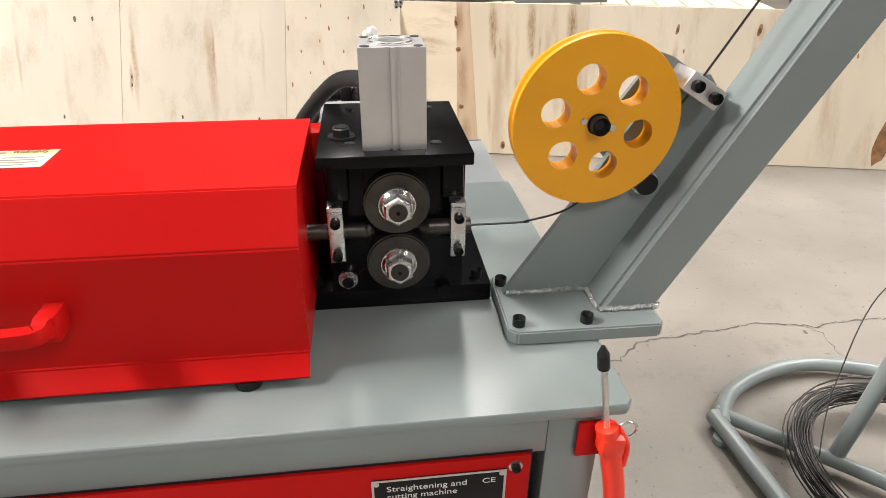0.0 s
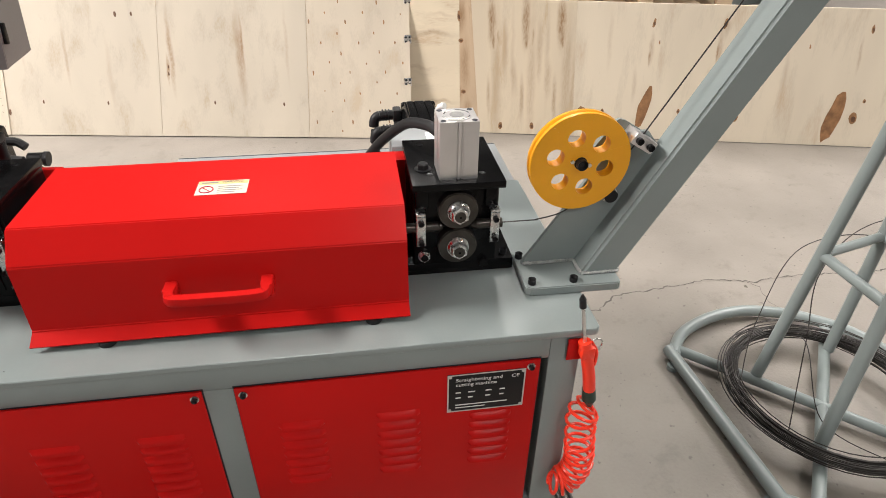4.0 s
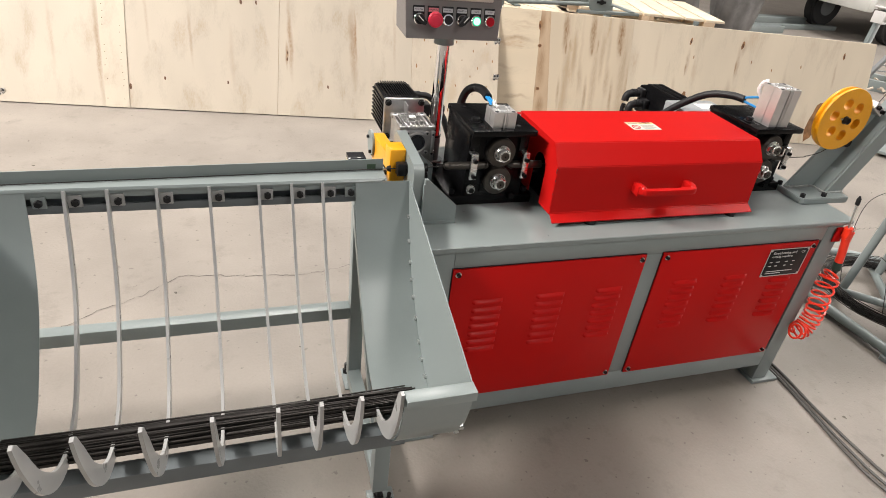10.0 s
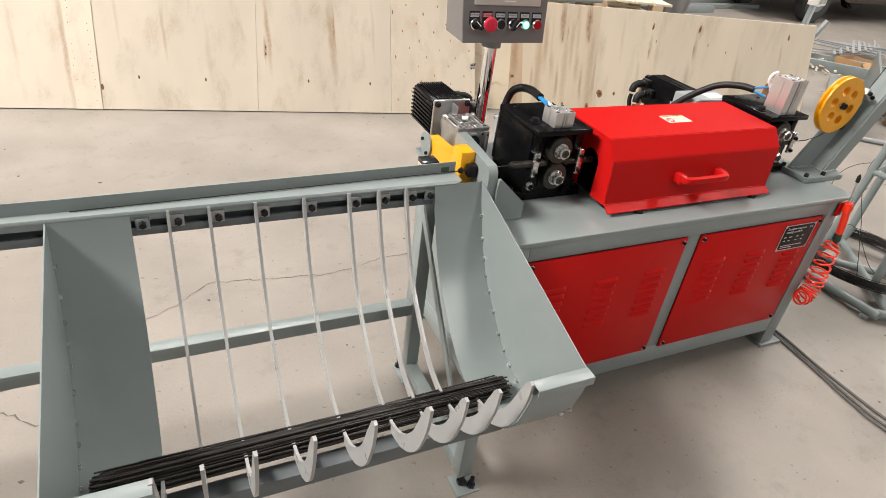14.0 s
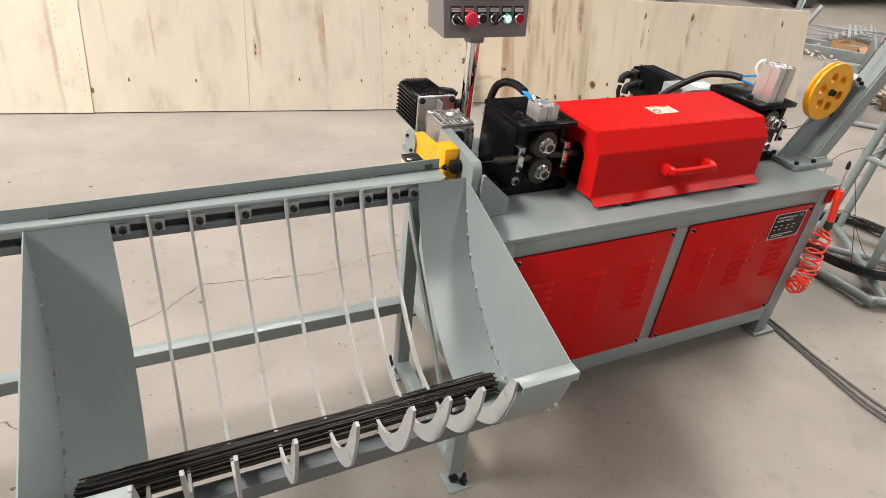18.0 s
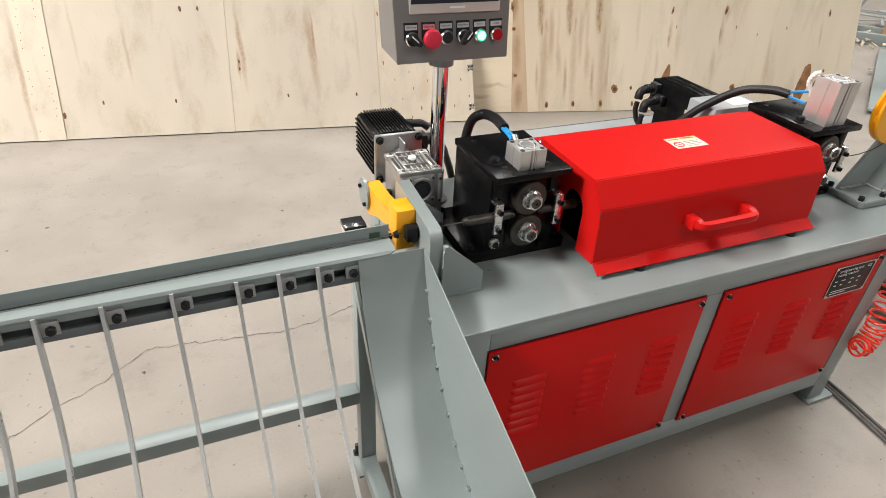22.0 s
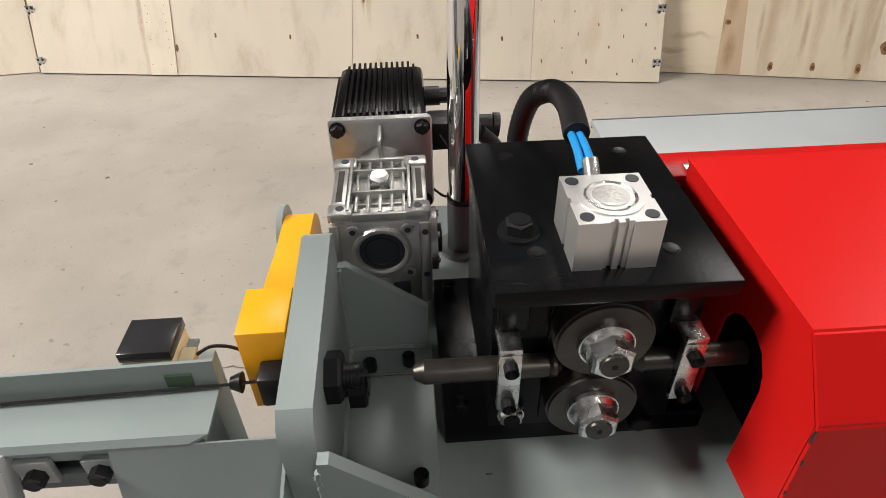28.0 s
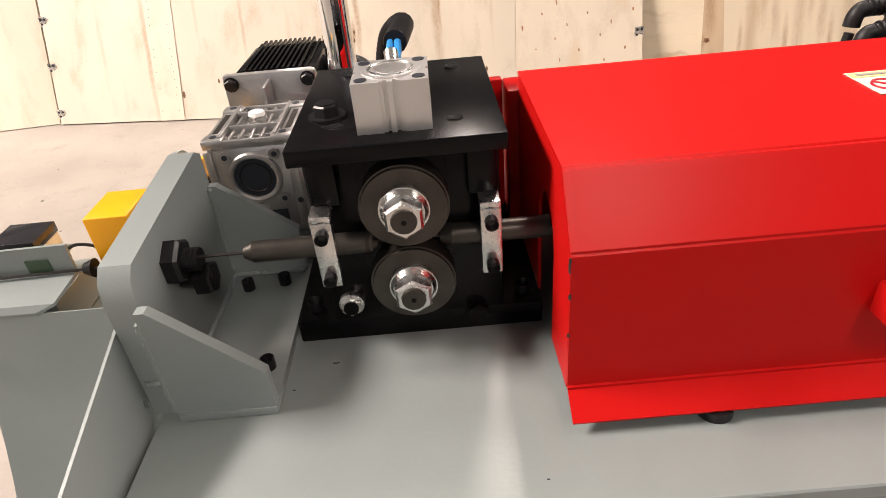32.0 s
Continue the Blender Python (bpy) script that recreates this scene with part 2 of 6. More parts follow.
WIRE = material("black_annealed_wire", (0.034, 0.031, 0.029), 0.36, metal=0.55, vary=0.3, scale=20, rand=0.1)
TAPE = material("green_tape", (0.035, 0.070, 0.038), 0.5)
CONCRETE = material("worn_concrete", (0.229, 0.206, 0.180), 0.5, vary=0.15, scale=2.6, fine=110, bump=0.5, dirt=((0.145, 0.132, 0.115), 8.0, 0.55, 0.55), specks=((0.13, 0.115, 0.10), 46.0, 0.685, 0.75))
CRACK = material("crack_in_concrete", (0.10, 0.09, 0.08), 0.9, vary=0.3, scale=20)
PLASTER = material("hall_wall_paint", (0.17, 0.165, 0.16), 0.8, vary=0.06, scale=1, fine=40)
ROOF = material("roof_sheet", (0.26, 0.27, 0.28), 0.6, vary=0.05, scale=1, fine=30)
MARKS_L = [(-0.115, 0.42, 0.016, 0.22, 0.72), (-0.137, 0.33, 0.009, 0.08, 0.95), (0.252, 0.4, 0.025, 0.24, 0.65), (0.268, 0.46, 0.008, 0.14, 0.78), (-0.67, 0.4, 0.011, 0.16, 0.45), (-1.025, 0.36, 0.014, 0.36, 0.52), (-0.9, 0.5, 0.011, 0.2, 0.26), (0.5, 0.45, 0.011, 0.2, 0.26), (-0.45, 0.3, 0.016, 0.2, 0.23), (-1.165, 0.3, 0.016, 0.34, 0.59), (-1.45, 0.6, 0.069, 0.012, 0.39), (-1.4, 0.35, 0.014, 0.2, 0.29)]
MARKS_P = [(2.415, 0.47, 0.014, 0.09, 0.45), (2.409, 0.42, 0.007, 0.04, 0.8), (2.755, 0.48, 0.016, 0.12, 0.5), (2.745, 0.45, 0.008, 0.05, 0.8), (2.775, 0.59, 0.020, 0.06, 0.5), (3.45, 0.46, 0.010, 0.10, 0.4), (2.34, 0.28, 0.014, 0.10, 0.3), (2.72, 0.28, 0.020, 0.10, 0.3), (2.2, 0.5, 0.014, 0.16, 0.2), (3.1, 0.35, 0.014, 0.14, 0.2)]
MARKS_R = [(1.590, 0.585, 0.022, 0.150, 0.90), (1.600, 0.475, 0.008, 0.035, 0.90), (1.765, 0.585, 0.024, 0.150, 0.95), (1.772, 0.480, 0.009, 0.035, 0.90), (1.950, 0.590, 0.028, 0.150, 0.95), (1.958, 0.495, 0.010, 0.040, 0.90), (1.66, 0.44, 0.018, 0.16, 0.40), (1.84, 0.44, 0.018, 0.18, 0.40), (1.625, 0.50, 0.006, 0.03, 0.5), (1.805, 0.51, 0.006, 0.03, 0.5), (1.575, 0.20, 0.012, 0.120, 0.5), (1.750, 0.20, 0.014, 0.130, 0.6), (1.925, 0.20, 0.014, 0.130, 0.6), (1.71, 0.30, 0.020, 0.10, 0.3), (1.89, 0.30, 0.020, 0.10, 0.3), (2.02, 0.25, 0.012, 0.22, 0.4), (1.615, 0.30, 0.030, 0.42, 0.34), (1.800, 0.30, 0.026, 0.42, 0.34), (1.985, 0.30, 0.030, 0.42, 0.38), (1.700, 0.42, 0.012, 0.30, 0.22), (1.880, 0.40, 0.014, 0.30, 0.22)]
MARKS_C = [(1.43, 0.60, 0.030, 0.10, 0.8), (1.45, 0.36, 0.030, 0.16, 0.6), (1.46, 0.10, 0.030, 0.09, 0.7), (1.42, 0.22, 0.02, 0.05, 0.6)]
MARKS_X = [(1.275, 0.508, 0.12, 0.018, 0.6), (1.30, 0.166, 0.10, 0.016, 0.45), (1.22, 0.10, 0.08, 0.014, 0.6), (1.2, 0.34, 0.10, 0.012, 0.25), (1.33, 0.6, 0.08, 0.012, 0.25)]
PLY = wood("pale_poplar_plywood", (0.535, 0.475, 0.386), (0.440, 0.362, 0.266), "z", 0.25, MARKS_L)
PLYX = wood("plywood_cross_grain", (0.70, 0.60, 0.45), (0.51, 0.36, 0.225), "x", 0.5, MARKS_X)
PINE = wood("streaky_pine_veneer", (0.56, 0.42, 0.285), (0.33, 0.20, 0.10), "z", 0.8, MARKS_C)
PLY4 = wood("tan_poplar_plywood", (0.68, 0.595, 0.467), (0.565, 0.447, 0.315), "z", 0.3, MARKS_P)
PLY2 = wood("grey_batten_veneer", (0.60, 0.53, 0.425), (0.47, 0.385, 0.28), "z", 0.45)
PLY3 = wood("warm_poplar_plywood", (0.575, 0.503, 0.402), (0.505, 0.415, 0.305), "z", 0.25)
PINE2 = wood("brown_banded_pine_veneer", (0.65, 0.555, 0.42), (0.50, 0.37, 0.23), "z", 0.6, MARKS_R)
LABELWHITE = material("off_white_sticker_paper", (0.62, 0.58, 0.48), 0.5, vary=0.05, scale=40)
LABELGREY = material("faded_grey_print", (0.22, 0.20, 0.18), 0.6, vary=0.1, scale=60)
LABELYELLOW = material("faded_yellow_print", (0.66, 0.50, 0.20), 0.55, vary=0.1, scale=60)
STREAK = material("tan_grain_streak", (0.44, 0.32, 0.20), 0.65, vary=0.25, scale=30)
PRONG = material("silver_grey_paint", (0.31, 0.312, 0.305), 0.28, vary=0.05, scale=20)
BEAD = material("bare_weld_bead", (0.36, 0.37, 0.36), 0.35, metal=0.4, vary=0.3, scale=90, fine=500, bump=0.5)
KNOT = material("brown_knot", (0.24, 0.125, 0.055), 0.6, vary=0.35, scale=40)
KNOTCORE = material("dark_knot_core", (0.10, 0.045, 0.02), 0.6, vary=0.3, scale=60)
STAINW = material("bark_brown_stain", (0.22, 0.108, 0.045), 0.65, vary=0.4, scale=25)
CARD = material("cardboard", (0.42, 0.25, 0.12), 0.8, vary=0.1)
TARP = material("grey_plastic_wrap", (0.12, 0.115, 0.11), 0.35, vary=0.4, scale=5, fine=30, bump=0.6)
TYRE = material("tyre_rubber", (0.02, 0.02, 0.02), 0.7)
TRUCK = material("off_white_truck_paint", (0.62, 0.62, 0.58), 0.35, vary=0.05)
DEBRIS = material("mixed_offcuts", (0.35, 0.30, 0.24), 0.8, vary=0.5, scale=20)
PLATEBLUE = material("blue_number_plate", (0.02, 0.09, 0.45), 0.4, vary=0.02)


# ---- helpers of this scene ----
def bx(bm, x0, x1, y0, y1, z0, z1, bev=0.0, m=None):
    r = bmesh.ops.create_cube(bm, size=1, matrix=Matrix.Translation(((x0 + x1) / 2, (y0 + y1) / 2, (z0 + z1) / 2)) @ Matrix.Diagonal((x1 - x0, y1 - y0, z1 - z0, 1)))
    vs = r["verts"]
    if bev:
        es = list({e for v in vs for e in v.link_edges})
        r2 = bmesh.ops.bevel(bm, geom=es, offset=bev, segments=2, profile=0.5, affect="EDGES")
        vs = [v for v in r2["verts"]]
    if m is not None:
        bmesh.ops.transform(bm, matrix=m, verts=vs)
    return vs


def cy(bm, a, b, r, seg=20, r2=None, cap=True):
    a, b = Vector(a), Vector(b)
    d = b - a
    m = Matrix.Translation((a + b) / 2) @ d.to_track_quat("Z", "Y").to_matrix().to_4x4()
    return bmesh.ops.create_cone(bm, cap_ends=cap, segments=seg, radius1=r, radius2=r if r2 is None else r2, depth=d.length, matrix=m)["verts"]


def prism(bm, pts, axis, a0, a1):
    """A polygon in the plane across an axis, drawn out from a0 to a1. pts: (y, z), (x, z) or (x, y)."""
    def at(p, a):
        return {"x": (a, p[0], p[1]), "y": (p[0], a, p[1]), "z": (p[0], p[1], a)}[axis]
    lo = [bm.verts.new(at(p, a0)) for p in pts]
    hi = [bm.verts.new(at(p, a1)) for p in pts]
    bm.faces.new(lo), bm.faces.new(hi)
    for k in range(len(pts)):
        j = (k + 1) % len(pts)
        bm.faces.new((lo[k], lo[j], hi[j], hi[k]))
    bmesh.ops.recalc_face_normals(bm, faces=bm.faces[:])


def spline(pts, steps=8):
    """A smooth line through points."""
    p = [Vector(q) for q in pts]
    out = []
    for k in range(len(p) - 1):
        a, b, c, d = p[max(k - 1, 0)], p[k], p[k + 1], p[min(k + 2, len(p) - 1)]
        for s in range(steps):
            t = s / steps
            out.append(0.5 * (2 * b + (c - a) * t + (2 * a - 5 * b + 4 * c - d) * t * t + (3 * b - a - 3 * c + d) * t ** 3))
    return out + [p[-1]]


def tube(bm, path, r, seg=8, closed=False, ridges=0.0):
    path = [Vector(p) for p in path]
    n = len(path)
    rings, up = [], Vector((0.31, 0.17, 0.93))
    for k, p in enumerate(path):
        if closed:
            d = path[(k + 1) % n] - path[k - 1]
        else:
            d = path[min(k + 1, n - 1)] - path[max(k - 1, 0)]
        d.normalize()
        side = d.cross(up)
        if side.length < 1e-4:
            side = d.orthogonal()
        side.normalize()
        up = side.cross(d).normalized()
        rr = r * (1 + ridges * (k % 2))
        rings.append([bm.verts.new(p + rr * (math.cos(2 * math.pi * s / seg) * side + math.sin(2 * math.pi * s / seg) * up)) for s in range(seg)])
    for k in range(n if closed else n - 1):
        a, b = rings[k], rings[(k + 1) % n]
        for s in range(seg):
            bm.faces.new((a[s], a[(s + 1) % seg], b[(s + 1) % seg], b[s]))
    if not closed:
        bm.faces.new(rings[0][::-1]), bm.faces.new(rings[-1])


def hexa(bm, a, b, r):
    """A hexagon head with a chamfered outer face at b."""
    a, b = Vector(a), Vector(b)
    d = b - a
    cut_ = min(0.3, r * 0.13 / d.length)
    cy(bm, a, a + d * (1 - cut_), r, 6)
    cy(bm, a + d * (1 - cut_), b, r, 6, r * 0.86)


def mesh_of(name, bm, mat, sharp=35):
    me = bpy.data.meshes.new(name)
    bmesh.ops.recalc_face_normals(bm, faces=bm.faces[:])
    bm.to_mesh(me)
    bm.free()
    me.materials.append(mat)
    me.polygons.foreach_set("use_smooth", [True] * len(me.polygons))
    me.set_sharp_from_angle(angle=radians(sharp))
    return me


def part(name, bm, mat, parent, label="", sharp=35):
    ob = new(name, mesh_of(name, bm, mat, sharp))
    if parent is not None:
        ob.parent = parent
        ob.matrix_parent_inverse = WORLD_OF[parent.name].inverted()
        WORLD_OF[ob.name] = Matrix()
    return tagged(ob, label)


WORLD_OF = {}


def thing(name, at, label, category, group="", kind=""):
    ob = new(name)
    ob.location = at
    ob.empty_display_size = 0.05
    WORLD_OF[ob.name] = Matrix.Translation(at)
    return tagged(ob, label, category, group, kind)


def solid(name, bm, mat, label, category, group="", kind="", sharp=35):
    ob = new(name, mesh_of(name, bm, mat, sharp))
    WORLD_OF[ob.name] = Matrix()
    return tagged(ob, label, category, group, kind)


def B():
    return bmesh.new()


def box_part(name, dims, mat, parent, bev=0.0, label="", m=None):
    bm = B()
    bx(bm, *dims, bev=bev, m=m)
    return part(name, bm, mat, parent, label)


def cyl_part(name, a, b, r, mat, parent, seg=20, label="", r2=None):
    bm = B()
    cy(bm, a, b, r, seg, r2)
    return part(name, bm, mat, parent, label)


def socket_screw(parent, p, d, r=0.006, h=0.008, name="bolt", mat=None):
    """A cap screw with a recessed socket; d is the way that its head points."""
    p, d = Vector(p), Vector(d).normalized()
    bm = B()
    cy(bm, p, p + d * h, r, 16)
    tops = [f for f in bm.faces if f.normal.dot(d) > 0.9 and len(f.verts) > 4]
    r1 = bmesh.ops.inset_region(bm, faces=tops, thickness=r * 0.45)
    for f in tops:
        for v in f.verts:
            v.co -= d * h * 0.6
    return part(name, bm, mat or BOLT, parent)


def hex_bolt(parent, p, d, r=0.008, h=0.006, washer=0.0, name="bolt", mat=None):
    p, d = Vector(p), Vector(d).normalized()
    bm = B()
    if washer:
        cy(bm, p, p + d * 0.002, washer, 20)
        p = p + d * 0.002
    hexa(bm, p, p + d * h, r)
    cy(bm, p + d * h, p + d * (h + 0.0008), r * 0.75, 16)
    return part(name, bm, mat or BOLT, parent)


def words(parent, text, size, m, mat, name="lettering", wide=None):
    cu = bpy.data.curves.new(name, "FONT")
    cu.body, cu.size, cu.extrude = text, size, 0.0001
    cu.align_x, cu.align_y = "LEFT", "BOTTOM"
    tmp = new(name, cu)
    bpy.context.view_layer.update()
    me = bpy.data.meshes.new_from_object(tmp.evaluated_get(bpy.context.evaluated_depsgraph_get()))
    bpy.data.objects.remove(tmp)
    xs = [v.co.x for v in me.vertices]
    k = wide / (max(xs) - min(xs)) if wide else 1.0
    me.transform(m @ Matrix.Diagonal((k, 1, 1, 1)))
    me.materials.clear()
    me.materials.append(mat)
    ob = new(name, me)
    ob.parent = parent
    ob.matrix_parent_inverse = WORLD_OF[parent.name].inverted()
    WORLD_OF[ob.name] = Matrix()
    return ob


def bar(parent, m, x0, x1, y0, y1, mat, name="lettering", h=0.0003):
    bm = B()
    bx(bm, x0, x1, y0, y1, 0, h, m=m)
    return part(name, bm, mat, parent)


# ---- the hall ----
FLOOR = 0.0
TOP = 0.622
bm = B()
bx(bm, -16, 20, -12, 18, -0.2, FLOOR)
floor = solid("floor", bm, CONCRETE, "worn pale grey concrete workshop floor with fine cracks", "floor", kind="structure")


def crack(pts, w):
    rnd = random.Random(len(pts) * 7 + int(pts[0][0] * 100))
    line = []
    for k in range(len(pts) - 1):
        a, b = Vector((*pts[k], 0)), Vector((*pts[k + 1], 0))
        nn = max(2, int((b - a).length / 0.014))
        for s in range(nn):
            line.append(a.lerp(b, s / nn) + Vector((rnd.uniform(-1, 1), rnd.uniform(-1, 1), 0)) * 0.0062)
    bm = B()
    prev = None
    for k, p in enumerate(line):
        d = (line[min(k + 1, len(line) - 1)] - line[max(k - 1, 0)]).normalized()
        s = Vector((-d.y, d.x, 0)) * w * rnd.uniform(0.2, 1.25)
        cur = [bm.verts.new(p + s + Vector((0, 0, 0.0012))), bm.verts.new(p - s + Vector((0, 0, 0.0012)))]
        if prev:
            bm.faces.new((prev[0], prev[1], cur[1], cur[0]))
        prev = cur
    part("crack", bm, CRACK, floor, "thin dark crack in the concrete")


crack([(-1.42, 0.50), (-1.20, 0.535), (-1.12, 0.545), (-1.03, 0.63), (-0.89, 0.745), (-0.83, 0.77), (-0.76, 0.815), (-0.67, 0.898), (-0.53, 0.882), (-0.41, 0.865), (-0.255, 0.845), (-0.13, 0.868), (-0.03, 0.90), (0.08, 0.908), (0.3, 0.90)], 0.0017)
crack([(-1.42, 0.30), (-1.25, 0.46), (-1.148, 0.372), (-0.98, 0.36)], 0.0022)
crack([(1.3, 0.86), (1.536, 0.808), (1.578, 0.786), (1.623, 0.781), (1.657, 0.811), (1.702, 0.847), (1.762, 0.858), (1.865, 0.871), (1.989, 0.888), (2.095, 0.90), (2.184, 0.881), (2.258, 0.865), (2.383, 0.881), (2.8, 0.87), (3.6, 0.95)], 0.0030)
crack([(2.227, 0.87), (2.252, 0.833), (2.243, 0.784), (2.241, 0.738), (2.26, 0.69)], 0.0015)
crack([(-0.8, -0.42), (-0.6, -0.36), (-0.42, -0.4), (-0.3, -0.36)], 0.0018)

for name, d in (("wall_west", (-16.2, -16, -12, 18, 0, 7)), ("wall_north", (-16, 20, 18, 18.2, 0, 7))):
    bm = B()
    bx(bm, *d)
    solid(name, bm, PLASTER, "plain painted wall of the workshop hall", "wall", kind="structure")
# Unseen wall; its long opening is added for the fill lamp.
bm = B()
for d in ((-16, -9, -12.2, -12, 0, 7), (5, 20, -12.2, -12, 0, 7), (-9, 5, -12.2, -12, 0, 2.7), (-9, 5, -12.2, -12, 5.3, 7)):
    bx(bm, *d)
solid("wall_south", bm, PLASTER, "plain painted workshop wall with an opening for the fill lamp", "wall", kind="structure")
bm = B()
for d in ((20, 20.2, -12, -7.5, 0, 7), (20, 20.2, -0.5, 18, 0, 7), (20, 20.2, -7.5, -0.5, 4.5, 7)):
    bx(bm, *d)
solid("wall_east", bm, PLASTER, "plain painted workshop wall with a wide open gateway", "wall", kind="structure")
bm = B()
edge = -16
for sx_, sw_, ya, yb, watts_ in STRIPS:
    bx(bm, edge, sx_ - sw_ / 2, -12, 18, 7, 7.15)
    bx(bm, sx_ - sw_ / 2, sx_ + sw_ / 2, -12, ya, 7, 7.15)
    bx(bm, sx_ - sw_ / 2, sx_ + sw_ / 2, yb, 18, 7, 7.15)
    edge = sx_ + sw_ / 2
bx(bm, edge, 20, -12, 18, 7, 7.15)
solid("ceiling", bm, ROOF, "sheet metal roof with long skylight openings", "ceiling", kind="structure")

# ---- machine cabinet ----
cab = thing("machine_cabinet", (0.59, 0.29, 0), "grey steel machine cabinet with red louvred front panels", "machine")
bm = B()
prism(bm, [(-0.05, 0.003), (1.227, 0.003), (1.235, 0.011), (1.235, 0.585), (-0.05, 0.585)], "z", TOP - 0.014, TOP)
bmesh.ops.bevel(bm, geom=[e for e in bm.edges], offset=0.0015, segments=1, affect="EDGES")
part("table_top", bm, GREY, cab, "flat grey painted steel top plate")
for x0, x1 in ((-0.034, 0.026), (1.15, 1.208)):
    for y0, y1 in ((0.012, 0.07), (0.515, 0.573)):
        box_part("leg", (x0, x1, y0, y1, 0.012, TOP - 0.0142), GREY, cab, 0.002)
box_part("frame_post", (0.552, 0.605, 0.012, 0.06, 0.145, 0.556), GREY, cab, 0.0015)
box_part("frame_rail", (0.0262, 1.1498, 0.012, 0.06, 0.556, TOP - 0.0142), GREY, cab, 0.0015)
box_part("frame_rail", (0.0262, 1.1498, 0.012, 0.06, 0.075, 0.145), GREY, cab, 0.0015)
for z0, z1 in ((0.556, TOP - 0.0142), (0.075, 0.145)):
    box_part("frame_rail", (0.0262, 1.1498, 0.525, 0.573, z0, z1), GREY, cab, 0.0015)
    for x0, x1 in ((-0.03, 0.02), (1.155, 1.205)):
        box_part("frame_rail", (x0, x1, 0.0702, 0.5148, z0, z1), GREY, cab, 0.0015)
for x in (-0.026, 1.196):
    box_part("side_sheet", (x, x + 0.003, 0.07, 0.515, 0.145, 0.556), GREY, cab, 0)
box_part("back_sheet", (0.026, 1.15, 0.56, 0.563, 0.145, 0.556), GREY, cab, 0)
for x0, x1, y0, y1 in ((-0.09, 0.03, 0.0, 0.085), (-0.05, 0.03, 0.5, 0.585), (1.145, 1.25, 0.0, 0.085), (1.145, 1.25, 0.5, 0.585)):
    box_part("foot_plate", (x0, x1, y0, y1, 0, 0.012), GREY, cab, 0.002)
    xb = x0 + 0.018 if x0 < 0.5 else x1 - 0.02
    bm = B()
    cy(bm, (xb, y0 + 0.04, 0.012), (xb, y0 + 0.04, 0.045), 0.005, 12)
    hexa(bm, (xb, y0 + 0.04, 0.013), (xb, y0 + 0.04, 0.023), 0.010)
    part("anchor_bolt", bm, BOLT, cab)
for x0, x1 in ((0.024, 0.553), (0.605, 1.134)):
    panel = box_part("front_panel", (x0, x1, 0.0065, 0.0115, 0.141, 0.559), RED, cab, 0.001, "red sheet panel with three rows of louvres")
    for bxx in (x0 + 0.0135, x1 - 0.0125 if x0 < 0.5 else x1 - 0.0165):
        for bz in (0.155, 0.545):
            bm = B()
            cy(bm, (bxx, 0.0064, bz), (bxx, 0.005, bz), 0.0075, 18)
            part("washer", bm, STEEL, panel)
            socket_screw(panel, (bxx, 0.005, bz), (0, -1, 0), 0.005, 0.005)
    box_part("panel_gap", (x0 - 0.0022, x1 + 0.0022, 0.0116, 0.01195, 0.1388, 0.5612), INK, cab)
    for cx in (x0 + 0.10, x0 + 0.272, x0 + 0.443):
        for k in range(7):
            if k == 0 and cx > 1.0:
                continue
            z = 0.456 - k * 0.0250
            bm = B()
            n = 14
            lo = []
            for a in range(n + 1):
                s = a / n
                x = cx - 0.040 + 0.08 * s
                depth = 0.0086 * math.sin(math.pi * min(1, max(0, s))) ** 0.22
                lo.append([bm.verts.new((x, 0.0064, z + 0.0095)), bm.verts.new((x, 0.0064 - depth * 0.7, z + 0.0055)), bm.verts.new((x, 0.0064 - depth * 0.97, z + 0.0015)), bm.verts.new((x, 0.0064 - depth, z - 0.001)), bm.verts.new((x, 0.0064, z - 0.002))])
            for a in range(n):
                for q in range(4):
                    bm.faces.new((lo[a][q], lo[a + 1][q], lo[a + 1][q + 1], lo[a][q + 1]))
            part("louvre", bm, RED, panel)
    if x0 > 0.5:
        box_part("name_plate", (0.966, 1.108, 0.0048, 0.0062, 0.450, 0.543), PLATE, panel, 0.0004, "black name plate with white lettering and bright rim")
        for d in ((0.966, 1.108, 0.5405, 0.543), (0.966, 1.108, 0.450, 0.4525), (0.966, 0.9685, 0.4525, 0.5405), (1.1055, 1.108, 0.4525, 0.5405)):
            box_part("rim", (d[0], d[1], 0.0042, 0.0048, d[2], d[3]), ALU, panel)
        for px, pz in ((0.971, 0.538), (1.103, 0.538), (0.971, 0.455), (1.103, 0.455)):
            cyl_part("rivet", (px, 0.0048, pz), (px, 0.0036, pz), 0.003, ALU, panel, 10)
        face = pose(0, 0.0046, 0, 90, 0, 0)
        words(panel, "Straightening and", 0.0112, face @ pose(0.981, 0.523, 0), PALE, wide=0.084)
        words(panel, "cutting machine", 0.0112, face @ pose(0.981, 0.5115, 0), PALE, wide=0.074)
        words(panel, "CE", 0.0105, face @ pose(1.082, 0.523, 0), PALE, wide=0.014)
        for px, pw, pz in ((0.981, 0.012, 0.497), (1.004, 0.016, 0.497), (1.036, 0.014, 0.497), (1.062, 0.012, 0.497), (0.981, 0.012, 0.484), (1.004, 0.011, 0.484), (1.036, 0.012, 0.484), (1.062, 0.010, 0.484)):
            bar(panel, face, px, px + pw * 0.8, pz, pz + 0.0028, PALE)
        for px, pw, pz in ((0.981, 0.096, 0.466), (0.981, 0.055, 0.459)):
            bar(panel, face, px, px + pw, pz, pz + 0.0022, PALE)

